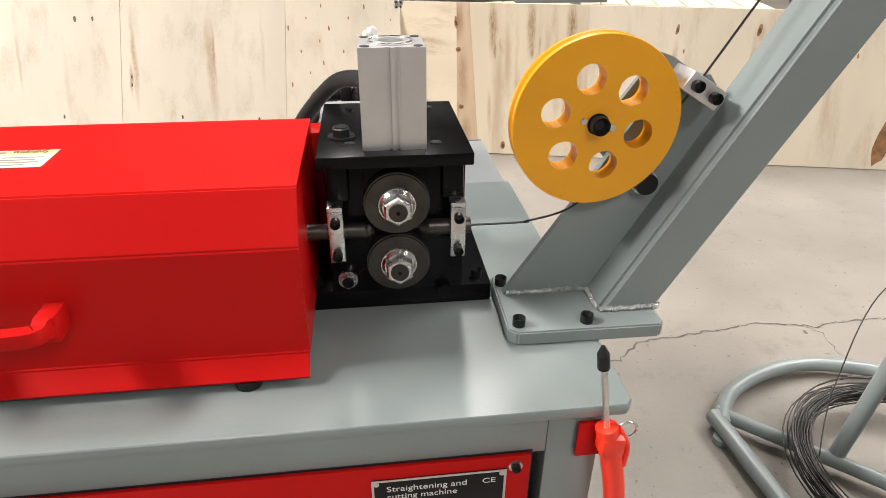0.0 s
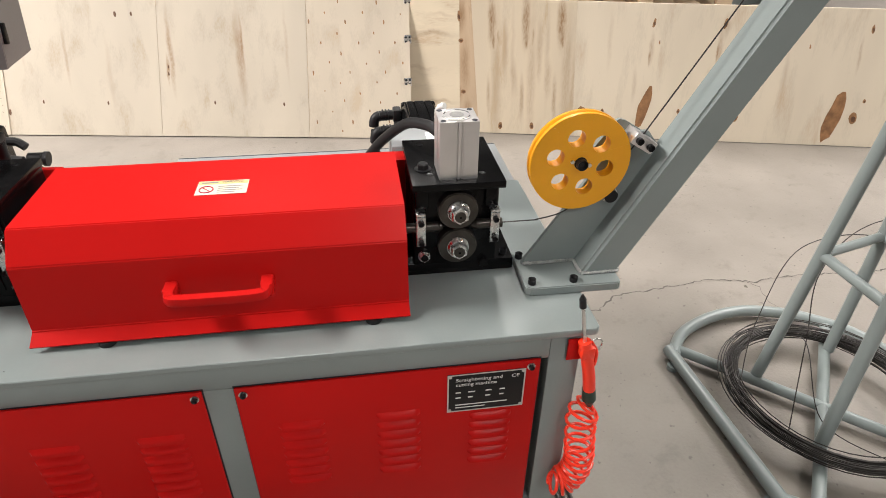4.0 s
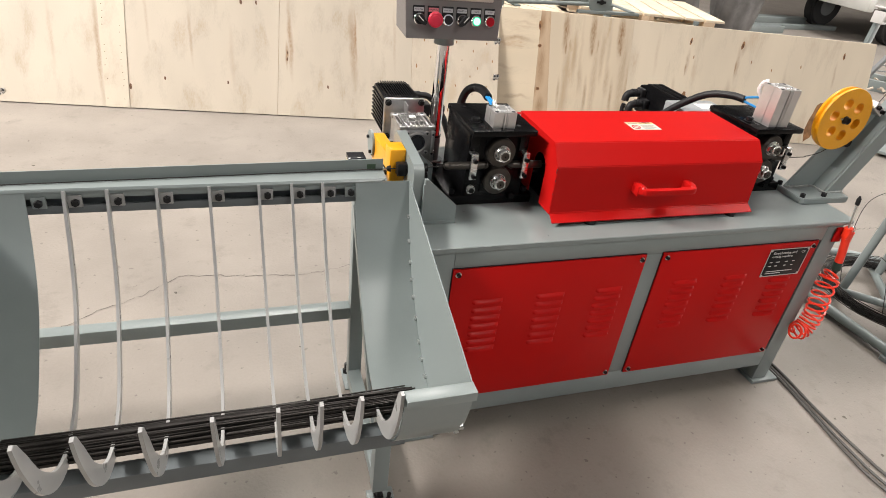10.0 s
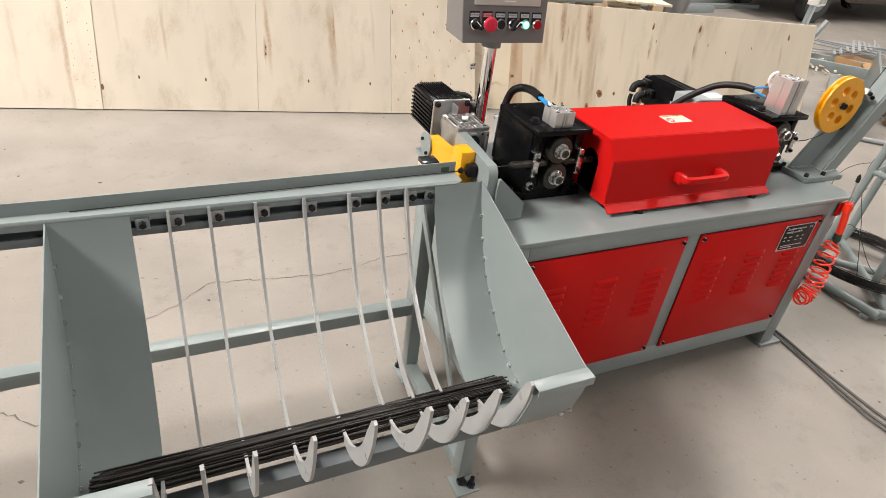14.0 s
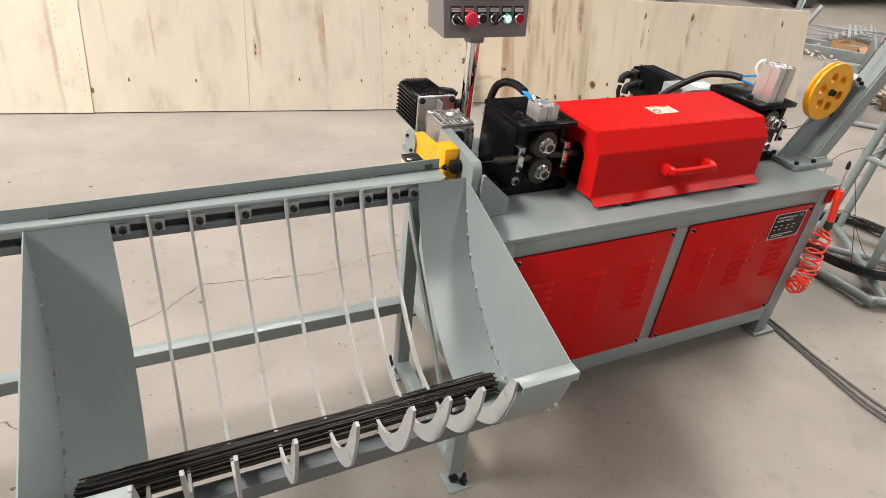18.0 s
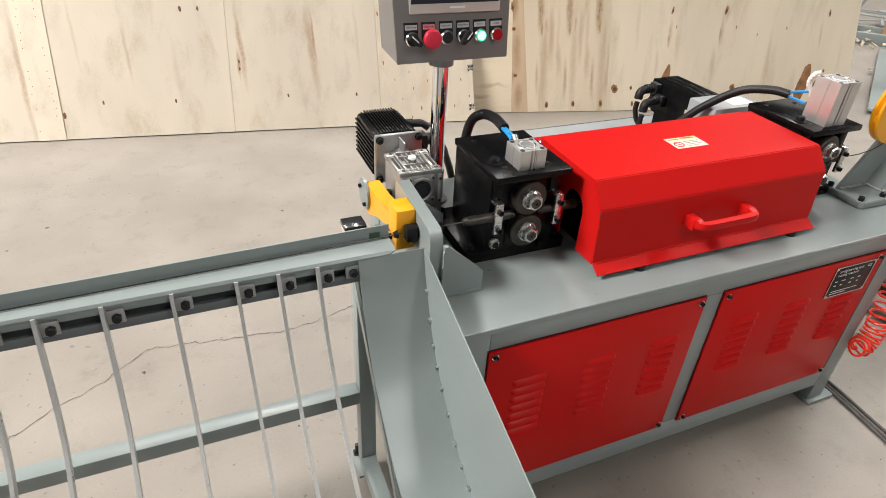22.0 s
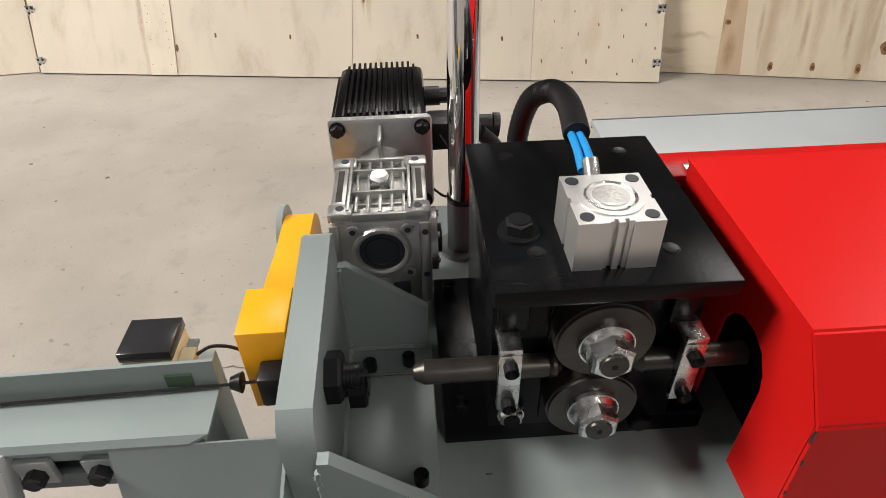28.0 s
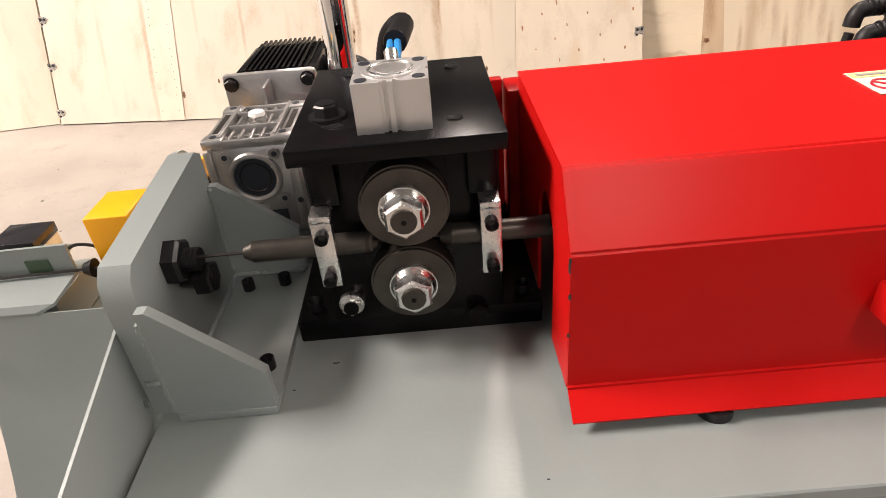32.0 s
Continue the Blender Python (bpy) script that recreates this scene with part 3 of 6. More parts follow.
for x, y, w in ((0.096, 0.171, 0.0030), (0.062, 0.141, 0.0012), (0.265, 0.03, 0.001)):
    bm = B()
    tube(bm, spline([(x - w, y + w * 0.05, TOP + 0.0002), (x, y - w * 0.1, TOP + 0.0002), (x + w, y + w * 0.05, TOP + 0.0002)], 4), max(0.0006, w * 0.22), 5)
    part("paint_chip", bm, INK, cab, "tiny black chip in the paint")

# ---- rear electrical cabinet behind the table ----
rear = thing("electrical_cabinet", (0.8, 0.7, 0), "low light grey sheet metal electrical cabinet behind the table", "cabinet")
bm = B()
bx(bm, 0.362, 1.225, 0.592, 0.828, 0.06, 0.606, 0.002)
part("body", bm, SHEET, rear)
box_part("lid", (0.358, 1.229, 0.590, 0.832, 0.606, 0.616), SHEET, rear, 0.002)
# Thin dark strip draws the shadow gap along the lid's rear edge.
box_part("lid_edge_shade", (0.360, 1.227, 0.8322, 0.8350, 0.600, 0.6168), GREY_DK, rear, 0.0005)
for k in range(13):
    z = 0.405 + k * 0.0145
    bm = B()
    prism(bm, [(0.3618, z), (0.346, z), (0.344, z + 0.003), (0.3618, z + 0.0142)], "y", 0.628, 0.752)
    part("vent_slat", bm, SHEET, rear)
for x0 in (0.37, 1.16):
    for y0 in (0.60, 0.77):
        box_part("foot", (x0, x0 + 0.05, y0, y0 + 0.05, 0, 0.06), GREY, rear)


# ---- roller heads ----
def roller_head(cx, tall, second):
    """Black feed head: base, cheek body, top plate, two grooved rollers, wire guides, air cylinder."""
    t = thing("roller_head", (cx, 0.29, TOP), "black feed head with two rollers under a " + ("tall" if tall else "short") + " cylinder", "machine head", "feed heads on the table")
    box_part("base", (cx - 0.116, cx + 0.116, 0.203, 0.40, TOP + 0.0005, TOP + 0.026), BLACK, t, 0.002)
    bm = B()
    bx(bm, cx - 0.079, cx + 0.079, 0.200, 0.372, TOP + 0.026, 0.8188, 0.003)
    part("body", bm, BLACK, t)
    for s in (-1, 1):
        box_part("cheek", (cx + s * 0.064 - 0.012, cx + s * 0.064 + 0.012, 0.192, 0.1995, 0.772, 0.8185), BLACK, t, 0.003)
    box_part("slide_slot", (cx - 0.036, cx + 0.036, 0.1975, 0.1995, 0.66, 0.812), BLACK, t, 0.001)
    box_part("top_plate", (cx - 0.083, cx + 0.083, 0.170, 0.372, 0.819, 0.833), BLACK, t, 0.0015)
    for x, y in ((-0.048, 0.211), (0.046, 0.207), (-0.05, 0.345), (0.05, 0.345)):
        bm = B()
        tube(bm, [(cx + x + 0.0062 * math.cos(a * math.tau / 18), y + 0.0062 * math.sin(a * math.tau / 18), 0.8330) for a in range(18)], 0.0005, 5, closed=True)
        part("screw_seat", bm, BOLT, t)
        socket_screw(t, (cx + x, y, 0.8331), (0, 0, 1), 0.0052, 0.0007)
    hex_bolt(t, (cx - 0.057, 0.235, 0.833), (0, 0, 1), 0.0105, 0.0095, 0.0155)
    for z in (0.7745, 0.7005):
        roller = cyl_part("roller", (cx, 0.196, z), (cx, 0.178, z), 0.0365, DARKSTEEL, t, 48, "grooved dark steel feed roller")
        bm = B()
        cy(bm, (cx, 0.1778, z), (cx, 0.1755, z), 0.0350, 48, 0.0345)
        part("face_ring", bm, DARKSTEEL, roller)
        bm = B()
        cy(bm, (cx, 0.1754, z), (cx, 0.1715, z), 0.0205, 32)
        cy(bm, (cx, 0.1715, z), (cx, 0.167, z), 0.0195, 32, 0.0165)
        hexa(bm, (cx, 0.1675, z), (cx, 0.1545, z), 0.0170)
        part("flange_nut", bm, STEEL, roller, "bright zinc flange nut")
        bm = B()
        cy(bm, (cx, 0.156, z), (cx, 0.1525, z), 0.0108, 24, 0.0100)
        part("shaft_end", bm, DARKSTEEL, roller)
        cyl_part("centre_hole", (cx, 0.1526, z), (cx, 0.1521, z), 0.0022, BLACK, roller, 10)
    for s, xa, xb in ((-1, -0.131 if not second else -0.10, -0.030), (1, 0.033, 0.118 if not second else 0.084)):
        bm = B()
        cy(bm, (cx + xa, 0.19, 0.738), (cx + xb, 0.19, 0.738), 0.0095, 20)
        if s < 0 and not second:
            cy(bm, (cx + xa - 0.008, 0.19, 0.738), (cx + xa, 0.19, 0.738), 0.0055, 20, 0.0095)
        cy(bm, (cx + s * 0.036, 0.19, 0.738), (cx + s * 0.026, 0.19, 0.738), 0.011, 20, 0.006)
        part("guide_tube", bm, DARKSTEEL, t)
        x = cx + s * 0.068
        bm = B()
        bx(bm, x - 0.0085, x + 0.0085, 0.174, 0.1815, 0.706, 0.768, 0.001)
        bx(bm, x - 0.0085, x + 0.0085, 0.174, 0.2, 0.768, 0.774, 0.001)
        part("clamp", bm, STEEL, t, "bright steel clamp plate")
        for z in (0.757, 0.716):
            socket_screw(t, (x, 0.174, z), (0, -1, 0), 0.0055, 0.008)
    x = cx - 0.060
    bm = B()
    cy(bm, (x, 0.2, 0.669), (x, 0.195, 0.669), 0.0115, 24)
    hexa(bm, (x, 0.1955, 0.669), (x, 0.190, 0.669), 0.0105)
    part("grease_plug", bm, STEEL, t)
    cyl_part("plug_face", (x, 0.1905, 0.669), (x, 0.1885, 0.669), 0.007, BLACK, t, 16)
    hex_bolt(t, (cx + 0.055, 0.203, 0.646), (0, -1, 0), 0.010, 0.008, 0.012, mat=BLACK)
    for s in (-1, 1):
        for y in (0.222, 0.38):
            socket_screw(t, (cx + s * 0.1, y, TOP + 0.026), (0, 0, 1), 0.007, 0.010)
    # air cylinder
    zt = 0.938 if tall else 0.872
    y0, y1 = (0.186, 0.252) if tall else (0.188, 0.246)
    c2 = thing("air_cylinder", (cx, 0.22, 0.833), ("tall" if tall else "short") + " square silver compact air cylinder on the black head", "air cylinder", "air cylinders")
    bm = B()
    g = 0.0016
    h = 0.0338 if tall else 0.0285
    prof = [(-h, y0), (-0.008, y0), (-0.008, y0 + g), (-0.005, y0 + g), (-0.005, y0 + 0.004), (-0.002, y0 + 0.004), (-0.002, y0), (0.002, y0), (0.002, y0 + 0.004), (0.005, y0 + 0.004), (0.005, y0 + g), (0.008, y0 + g), (0.008, y0), (h, y0),
            (h, y0 + 0.025), (h - g, y0 + 0.025), (h - g, y0 + 0.03), (h, y0 + 0.03), (h, y1), (-h, y1), (-h, y0 + 0.03), (-h + g, y0 + 0.03), (-h + g, y0 + 0.025), (-h, y0 + 0.025)]
    prism(bm, [(cx + a, b) for a, b in prof], "z", 0.8332, zt)
    part("barrel", bm, ALU, c2)
    yc = (y0 + y1) / 2
    bm = B()
    cy(bm, (cx, yc, zt), (cx, yc, zt + 0.0012), 0.0255 if tall else 0.0225, 40)
    part("end_cap", bm, ALU, c2)
    bm = B()
    ring = [(cx + (h - 0.0115) * math.cos(a * math.tau / 32), yc + (h - 0.0115) * math.sin(a * math.tau / 32), zt + 0.0012) for a in range(32)]
    tube(bm, ring, 0.0012, 6, closed=True)
    part("retaining_ring", bm, STEEL, c2)
    bm = B()
    cy(bm, (cx, yc, zt + 0.0012), (cx, yc, zt + 0.0018), 0.0125, 32)
    part("cap_boss", bm, CAST, c2)
    for sx in (-1, 1):
        for yy in (y0 + 0.0075, y1 - 0.0075):
            bm = B()
            cy(bm, (cx + sx * (h - 0.0072), yy, zt), (cx + sx * (h - 0.0072), yy, zt + 0.0006), 0.0048, 16)
            part("bolt_hole", bm, INK, c2)
    return t


roller_head(0.176, False, False)
roller_head(1.009, True, True)

# ---- red safety cover ----
cov = thing("safety_cover", (0.6, 0.2, TOP), "bright red folded sheet safety cover with a front handle", "machine cover")
X0, X1 = 0.291, 0.909
prof = [(0.345, 0.822), (0.135, 0.818), (0.098, 0.769), (0.092, 0.648), (0.068, 0.634)]
bm = B()
inner = [(0.345, 0.819), (0.1365, 0.815), (0.101, 0.768), (0.095, 0.650), (0.069, 0.6315)]
prism(bm, prof + inner[::-1], "x", X0, X1)
folds = [e for e in bm.edges if abs(e.verts[0].co.x - e.verts[1].co.x) > 0.1 and any(abs(e.verts[0].co.y - y) < 1e-4 and abs(e.verts[0].co.z - z) < 1e-4 for y, z in prof[1:4])]
bmesh.ops.bevel(bm, geom=folds, offset=0.0020, segments=2, affect="EDGES")
part("shell", bm, RED, cov, sharp=10)
for y, z, h in ((0.0984, 0.760, 0.006), (0.0955, 0.735, 0.002), (0.0945, 0.70, 0.0015)):
    bm = B()
    tube(bm, [Vector((0.2908, y, z - h)), Vector((0.2904, y - 0.0003, z)), Vector((0.2908, y, z + h))], 0.0011, 5)
    part("worn_edge", bm, DARKSTEEL, cov, "bare steel where the red paint has chipped")
for x in (X0, X1 - 0.003):
    bm = B()
    cheek = [(0.340, 0.8185), (0.137, 0.8145), (0.1015, 0.767), (0.0955, 0.645), (0.34, 0.645)]
    if x == X0:
        cheek = [(0.340, 0.8185), (0.137, 0.8145), (0.1015, 0.767), (0.0955, 0.645), (0.155, 0.645), (0.155, 0.735)] + [(0.19 - 0.034 * math.cos(a), 0.735 + 0.034 * math.sin(a)) for a in (0.4, 0.9, 1.4, 1.9, 2.4, 2.9)] + [(0.225, 0.645), (0.34, 0.645)]
    prism(bm, cheek, "x", x, x + 0.003)
    part("side_cheek", bm, RED, cov)
hd = B()
path = spline([(0.524, 0.098, 0.714), (0.525, 0.066, 0.7145), (0.537, 0.055, 0.7145), (0.60, 0.054, 0.714), (0.663, 0.055, 0.7145), (0.675, 0.066, 0.7145), (0.676, 0.098, 0.714)], 5)
ring_prev = None
for k, p in enumerate(path):
    d = (path[min(k + 1, len(path) - 1)] - path[max(k - 1, 0)]).normalized()
    side = Vector((-d.y, d.x, 0))
    hh = 0.0074 if 5 < k < len(path) - 6 else 0.0100
    cur = [hd.verts.new(p + side * a + Vector((0, 0, b))) for a, b in ((0.007, hh), (-0.007, hh), (-0.009, 0), (-0.007, -hh), (0.007, -hh), (0.009, 0))]
    if ring_prev:
        for s in range(6):
            hd.faces.new((ring_prev[s], ring_prev[(s + 1) % 6], cur[(s + 1) % 6], cur[s]))
    ring_prev = cur
handle = part("handle", hd, RED, cov, "red plastic bow handle")
for x in (0.524, 0.676):
    bm = B()
    bx(bm, x - 0.010, x + 0.010, 0.068, 0.0975, 0.697, 0.725, 0.003)
    part("handle_foot", bm, RED, handle)
slope = math.degrees(math.atan2(0.004, 0.21))
ml = pose(0.558, 0.208, 0.8197, slope, 0, 0)
lab = B()
bx(lab, 0, 0.086, 0, 0.05, 0, 0.0006, m=ml)
label = part("warning_label", lab, LABELWHITE, cov, "white warning sticker with a yellow headline")
bar(label, ml @ pose(0, 0, 0.0006), 0.001, 0.085, 0.037, 0.048, LABELYELLOW)
words(label, "WARNING", 0.012, ml @ pose(0.040, 0.0375, 0.0012), INK, wide=0.036)
bar(label, ml @ pose(0, 0, 0.0010), 0.006, 0.034, 0.0405, 0.0445, LABELGREY)
bm = B()
tube(bm, [ml @ Vector((0.017 + 0.0115 * math.cos(a * math.tau / 28), 0.018 + 0.0115 * math.sin(a * math.tau / 28), 0.0008)) for a in range(28)], 0.0011, 5, closed=True)
tube(bm, [ml @ Vector((0.009, 0.026, 0.0009)), ml @ Vector((0.025, 0.010, 0.0009))], 0.0010, 5)
part("ban_sign", bm, CRIMSON, label)
for yy, wd in ((0.027, 0.042), (0.020, 0.036), (0.013, 0.042), (0.006, 0.03)):
    bar(label, ml @ pose(0, 0, 0.0006), 0.036, 0.036 + wd, yy, yy + 0.0022, LABELGREY)
bx0 = B()
bx(bx0, 0.281, 0.93, 0.348, 0.392, 0.64, 0.802, 0.002)
part("rear_housing", bx0, RED, cov)
box_part("rear_panel", (0.116, 0.2805, 0.384, 0.397, 0.649, 0.803), RED, cov, 0.002)
bx0 = B()
bx(bx0, 0.33, 0.87, 0.13, 0.345, TOP + 0.002, 0.80, 0.004)
part("straightening_drum", bx0, BLACK, cov)
for x in (0.318, 0.555, 0.80):
    bm = B()
    bx(bm, x - 0.021, x + 0.021, 0.352, 0.366, 0.8030, 0.8050, 0.0004)
    cy(bm, (x - 0.021, 0.350, 0.8065), (x + 0.021, 0.350, 0.8065), 0.0035, 12)
    hinge = part("hinge", bm, STEEL, cov)
    for dx in (-0.014, 0.014):
        cyl_part("screw", (x + dx, 0.359, 0.805), (x + dx, 0.359, 0.8066), 0.0032, BOLT, hinge, 12)
for x in (0.405, 0.845):
    cyl_part("rubber_foot", (x, 0.079, TOP), (x, 0.079, 0.631), 0.014, RUBBER, cov, 20)
    cyl_part("rubber_foot", (x, 0.33, TOP), (x, 0.33, 0.645), 0.012, RUBBER, cov, 20)

# ---- cutter bracket on the outfeed side ----
br = thing("cutter_bracket", (0, 0.22, TOP), "grey welded steel bracket with two triangular gussets", "bracket")
bm = B()
prism(bm, [(0.127, TOP), (0.127, 0.74), (0.131, 0.757), (0.141, 0.767), (0.312, 0.782), (0.325, 0.775), (0.325, TOP)], "x", -0.0553, -0.0302)
part("upright_plate", bm, GREY, br)
box_part("base_plate", (-0.030, 0.0535, 0.1150, 0.325, TOP, TOP + 0.0085), GREY, br, 0.001)
bm = B()
prism(bm, [(-0.030, TOP + 0.0086), (-0.030, 0.738), (-0.022, 0.738), (0.053, 0.668), (0.053, TOP + 0.0086)], "y", 0.1165, 0.1265)
part("gusset", bm, GREY, br)
bm = B()
prism(bm, [(-0.030, TOP + 0.0096), (-0.030, 0.742), (-0.022, 0.742), (0.051, 0.684), (0.051, TOP + 0.0096)], "y", 0.3155, 0.3245)
part("gusset", bm, GREY, br)
for x, y in ((-0.008, 0.288), (0.030, 0.293), (0.038, 0.163), (-0.01, 0.160)):
    socket_screw(br, (x, y, TOP + 0.0096), (0, 0, 1), 0.0065, 0.011)
bm = B()
hexa(bm, (-0.030, 0.196, 0.732), (-0.017, 0.196, 0.732), 0.0208)
cy(bm, (-0.017, 0.196, 0.732), (-0.004, 0.196, 0.732), 0.010, 24)
noz = part("wire_nozzle", bm, BOLT, br, "large blackened hex nozzle for the wire")
for k in range(5):
    cyl_part("thread", (-0.0165 + k * 0.0026, 0.196, 0.732), (-0.0155 + k * 0.0026, 0.196, 0.732), 0.0107, BOLT, noz, 24)
bm = B()
hexa(bm, (-0.0155, 0.204, 0.707), (-0.001, 0.204, 0.707), 0.0158)
cy(bm, (-0.030, 0.203, 0.709), (-0.0155, 0.203, 0.709), 0.0075, 16)
cy(bm, (-0.001, 0.203, 0.709), (0.0005, 0.203, 0.709), 0.0075, 16)
part("locking_nut", bm, BOLT, br, "smaller blackened hex nut under the nozzle")
for pts in ([(-0.0308, 0.1180, 0.634), (-0.0312, 0.1185, 0.68), (-0.0308, 0.1180, 0.728)], [(-0.0315, 0.1262, 0.655), (-0.040, 0.1262, 0.658), (-0.052, 0.1262, 0.659)], [(-0.029, 0.3148, 0.64), (-0.029, 0.3148, 0.69), (-0.029, 0.3148, 0.74)], [(-0.028, 0.3148, 0.6325), (0.01, 0.3148, 0.6325), (0.05, 0.3148, 0.6325)], [(-0.0292, 0.128, 0.6325), (-0.0292, 0.22, 0.6325), (-0.0292, 0.314, 0.6325)]):
    bm = B()
    wr = random.Random(3)
    tube(bm, [p + Vector((wr.uniform(-0.0007, 0.0007), wr.uniform(-0.0005, 0.0005), wr.uniform(-0.0007, 0.0007))) for p in spline(pts, 14)], 0.0024, 6, ridges=0.25)
    part("weld_bead", bm, GREY, br)

# ---- yellow cutter ----
cut = thing("wire_cutter", (-0.08, 0.3, 0.70), "yellow crank arm and cutter block beside the bracket", "cutter")
bm = B()
bx(bm, -0.094, -0.0565, 0.205, 0.256, 0.690, 0.775, 0.0015)
part("cutter_block", bm, YELLOW, cut, "square yellow cutter block")
bm = B()
pts = [(0.2562, 0.712), (0.2562, 0.747), (0.30, 0.744), (0.345, 0.738)] + [(0.405 + 0.036 * math.cos(a), 0.700 + 0.036 * math.sin(a)) for a in (1.6, 1.2, 0.7, 0.2, -0.4, -1.0, -1.5, -1.9)] + [(0.33, 0.694)]
prism(bm, pts, "x", -0.092, -0.062)
part("crank_arm", bm, YELLOW, cut)
cyl_part("eccentric_disc", (-0.0985, 0.415, 0.708), (-0.0925, 0.415, 0.708), 0.034, GREY, cut, 32, "grey steel eccentric disc")
cyl_part("shaft", (-0.062, 0.405, 0.702), (-0.0385, 0.405, 0.702), 0.012, BOLT, cut, 20)
for y, z in ((0.43, 0.72), (0.398, 0.69)):
    socket_screw(cut, (-0.0985, y, z), (-1, 0, 0), 0.0045, 0.006)
hex_bolt(cut, (-0.094, 0.235, 0.705), (-1, 0, 0), 0.007, 0.006)
hex_bolt(cut, (-0.075, 0.262, 0.748), (0, 0.4, 1), 0.008, 0.008)
bm = B()
cy(bm, (-0.0565, 0.196, 0.732), (-0.0555, 0.196, 0.732), 0.016, 24)
part("die_ring", bm, BOLT, cut)
box_part("die_bush", (-0.0800, -0.0566, 0.1830, 0.2045, 0.7165, 0.7475), BOLT, cut, 0.003, "blackened square die bush round the wire")
bm = B()
cy(bm, (-0.0945, 0.1955, 0.7330), (-0.1030, 0.1955, 0.7330), 0.0085, 16, 0.0050)
part("inlet_cone", bm, BOLT, cut)

# ---- gear motor ----
gm = thing("gear_motor", (0.01, 0.45, TOP), "cast aluminium worm gearbox with a black ribbed servo motor", "motor")
box_part("mount", (-0.03, 0.052, 0.352, 0.455, TOP, 0.66), GREY, gm, 0.002)
bm = B()
bx(bm, -0.036, 0.057, 0.349, 0.457, 0.660, 0.768, 0.006)
gb = part("gearbox", bm, CAST, gm, "cast aluminium worm gearbox")
for x in (-0.026, 0.047):
    for y in (0.359, 0.446):
        bm = B()
        bx(bm, x - 0.012, x + 0.012, y - 0.010, y + 0.010, 0.766, 0.7775, 0.003)
        part("corner_ear", bm, CAST, gb)
        cyl_part("ear_hole", (x, y, 0.7775), (x, y, 0.7779), 0.0042, INK, gb, 12)
for k in range(5):
    x = -0.012 + k * 0.0115
    box_part("fin", (x - 0.0015, x + 0.0015, 0.358, 0.45, 0.767, 0.7735), CAST, gb, 0.0005)
for y in (0.352, 0.4535):
    box_part("fin", (-0.034, 0.055, y - 0.002, y + 0.002, 0.767, 0.7755), CAST, gb, 0.0005)
cyl_part("oil_plug", (0.0105, 0.408, 0.7685), (0.0105, 0.408, 0.781), 0.0112, STEEL, gb, 6, "bright oil filler plug")
cyl_part("plug_cap", (0.0105, 0.408, 0.781), (0.0105, 0.408, 0.7845), 0.0095, PALE, gb, 24, r2=0.008)
for x in (-0.0185, 0.0395):
    box_part("deck_wall", (x - 0.0016, x + 0.0016, 0.3545, 0.4515, 0.767, 0.7790), CAST, gb, 0.0005)
for x0, x1 in ((-0.0355, -0.0215), (0.0425, 0.0565)):
    rail = box_part("deck_rail", (x0, x1, 0.3695, 0.4355, 0.7665, 0.7752), CAST, gb, 0.0008)
    box_part("rail_slot", (x0 + 0.004, x1 - 0.004, 0.3745, 0.4305, 0.7752, 0.7756), DARKSTEEL, rail)
for y in (0.388, 0.428):
    box_part("deck_wall", (-0.0165, 0.0375, y - 0.0015, y + 0.0015, 0.767, 0.7775), CAST, gb, 0.0005)
bm = B()
tube(bm, [(0.0105 + 0.0255 * math.cos(a * math.tau / 36), 0.3475, 0.733 + 0.0255 * math.sin(a * math.tau / 36)) for a in range(36)], 0.0036, 8, closed=True)
part("bore_rim", bm, CAST, gb)
cyl_part("bore", (0.0105, 0.3485, 0.733), (0.0105, 0.3475, 0.733), 0.0255, INK, gb, 32, "dark open shaft bore")
for sx in (-1, 1):
    for sz in (-1, 1):
        cyl_part("tapped_boss", (0.0105 + sx * 0.026, 0.349, 0.733 + sz * 0.026), (0.0105 + sx * 0.026, 0.345, 0.733 + sz * 0.026), 0.006, CAST, gb, 16)
        cyl_part("tapped_hole", (0.0105 + sx * 0.026, 0.3455, 0.733 + sz * 0.026), (0.0105 + sx * 0.026, 0.3446, 0.733 + sz * 0.026), 0.003, INK, gb, 12)
box_part("face_pillar", (0.0475, 0.0585, 0.3455, 0.3495, 0.664, 0.766), CAST, gb, 0.002)
box_part("face_pillar", (-0.0375, -0.0285, 0.3455, 0.3495, 0.664, 0.766), CAST, gb, 0.002)
for z in (0.7555, 0.703):
    cyl_part("pillar_hole", (0.053, 0.3458, z), (0.053, 0.3449, z), 0.0032, INK, gb, 12)
cyl_part("lower_plug", (0.0105, 0.3485, 0.696), (0.0105, 0.344, 0.696), 0.0062, CAST, gb, 16)
box_part("casting_pocket", (0.019, 0.036, 0.3476, 0.3488, 0.676, 0.692), INK, gb)
bm = B()
tube(bm, [(0.0105 + 0.0165 * math.cos(a * math.tau / 30), 0.3473, 0.733 + 0.0165 * math.sin(a * math.tau / 30)) for a in range(30)], 0.0012, 6, closed=True)
part("cap_ring", bm, RUBBER, gb)
for y in (0.375, 0.43):
    box_part("cross_fin", (-0.016, 0.038, y - 0.0013, y + 0.0013, 0.767, 0.7705), CAST, gb, 0.0004)
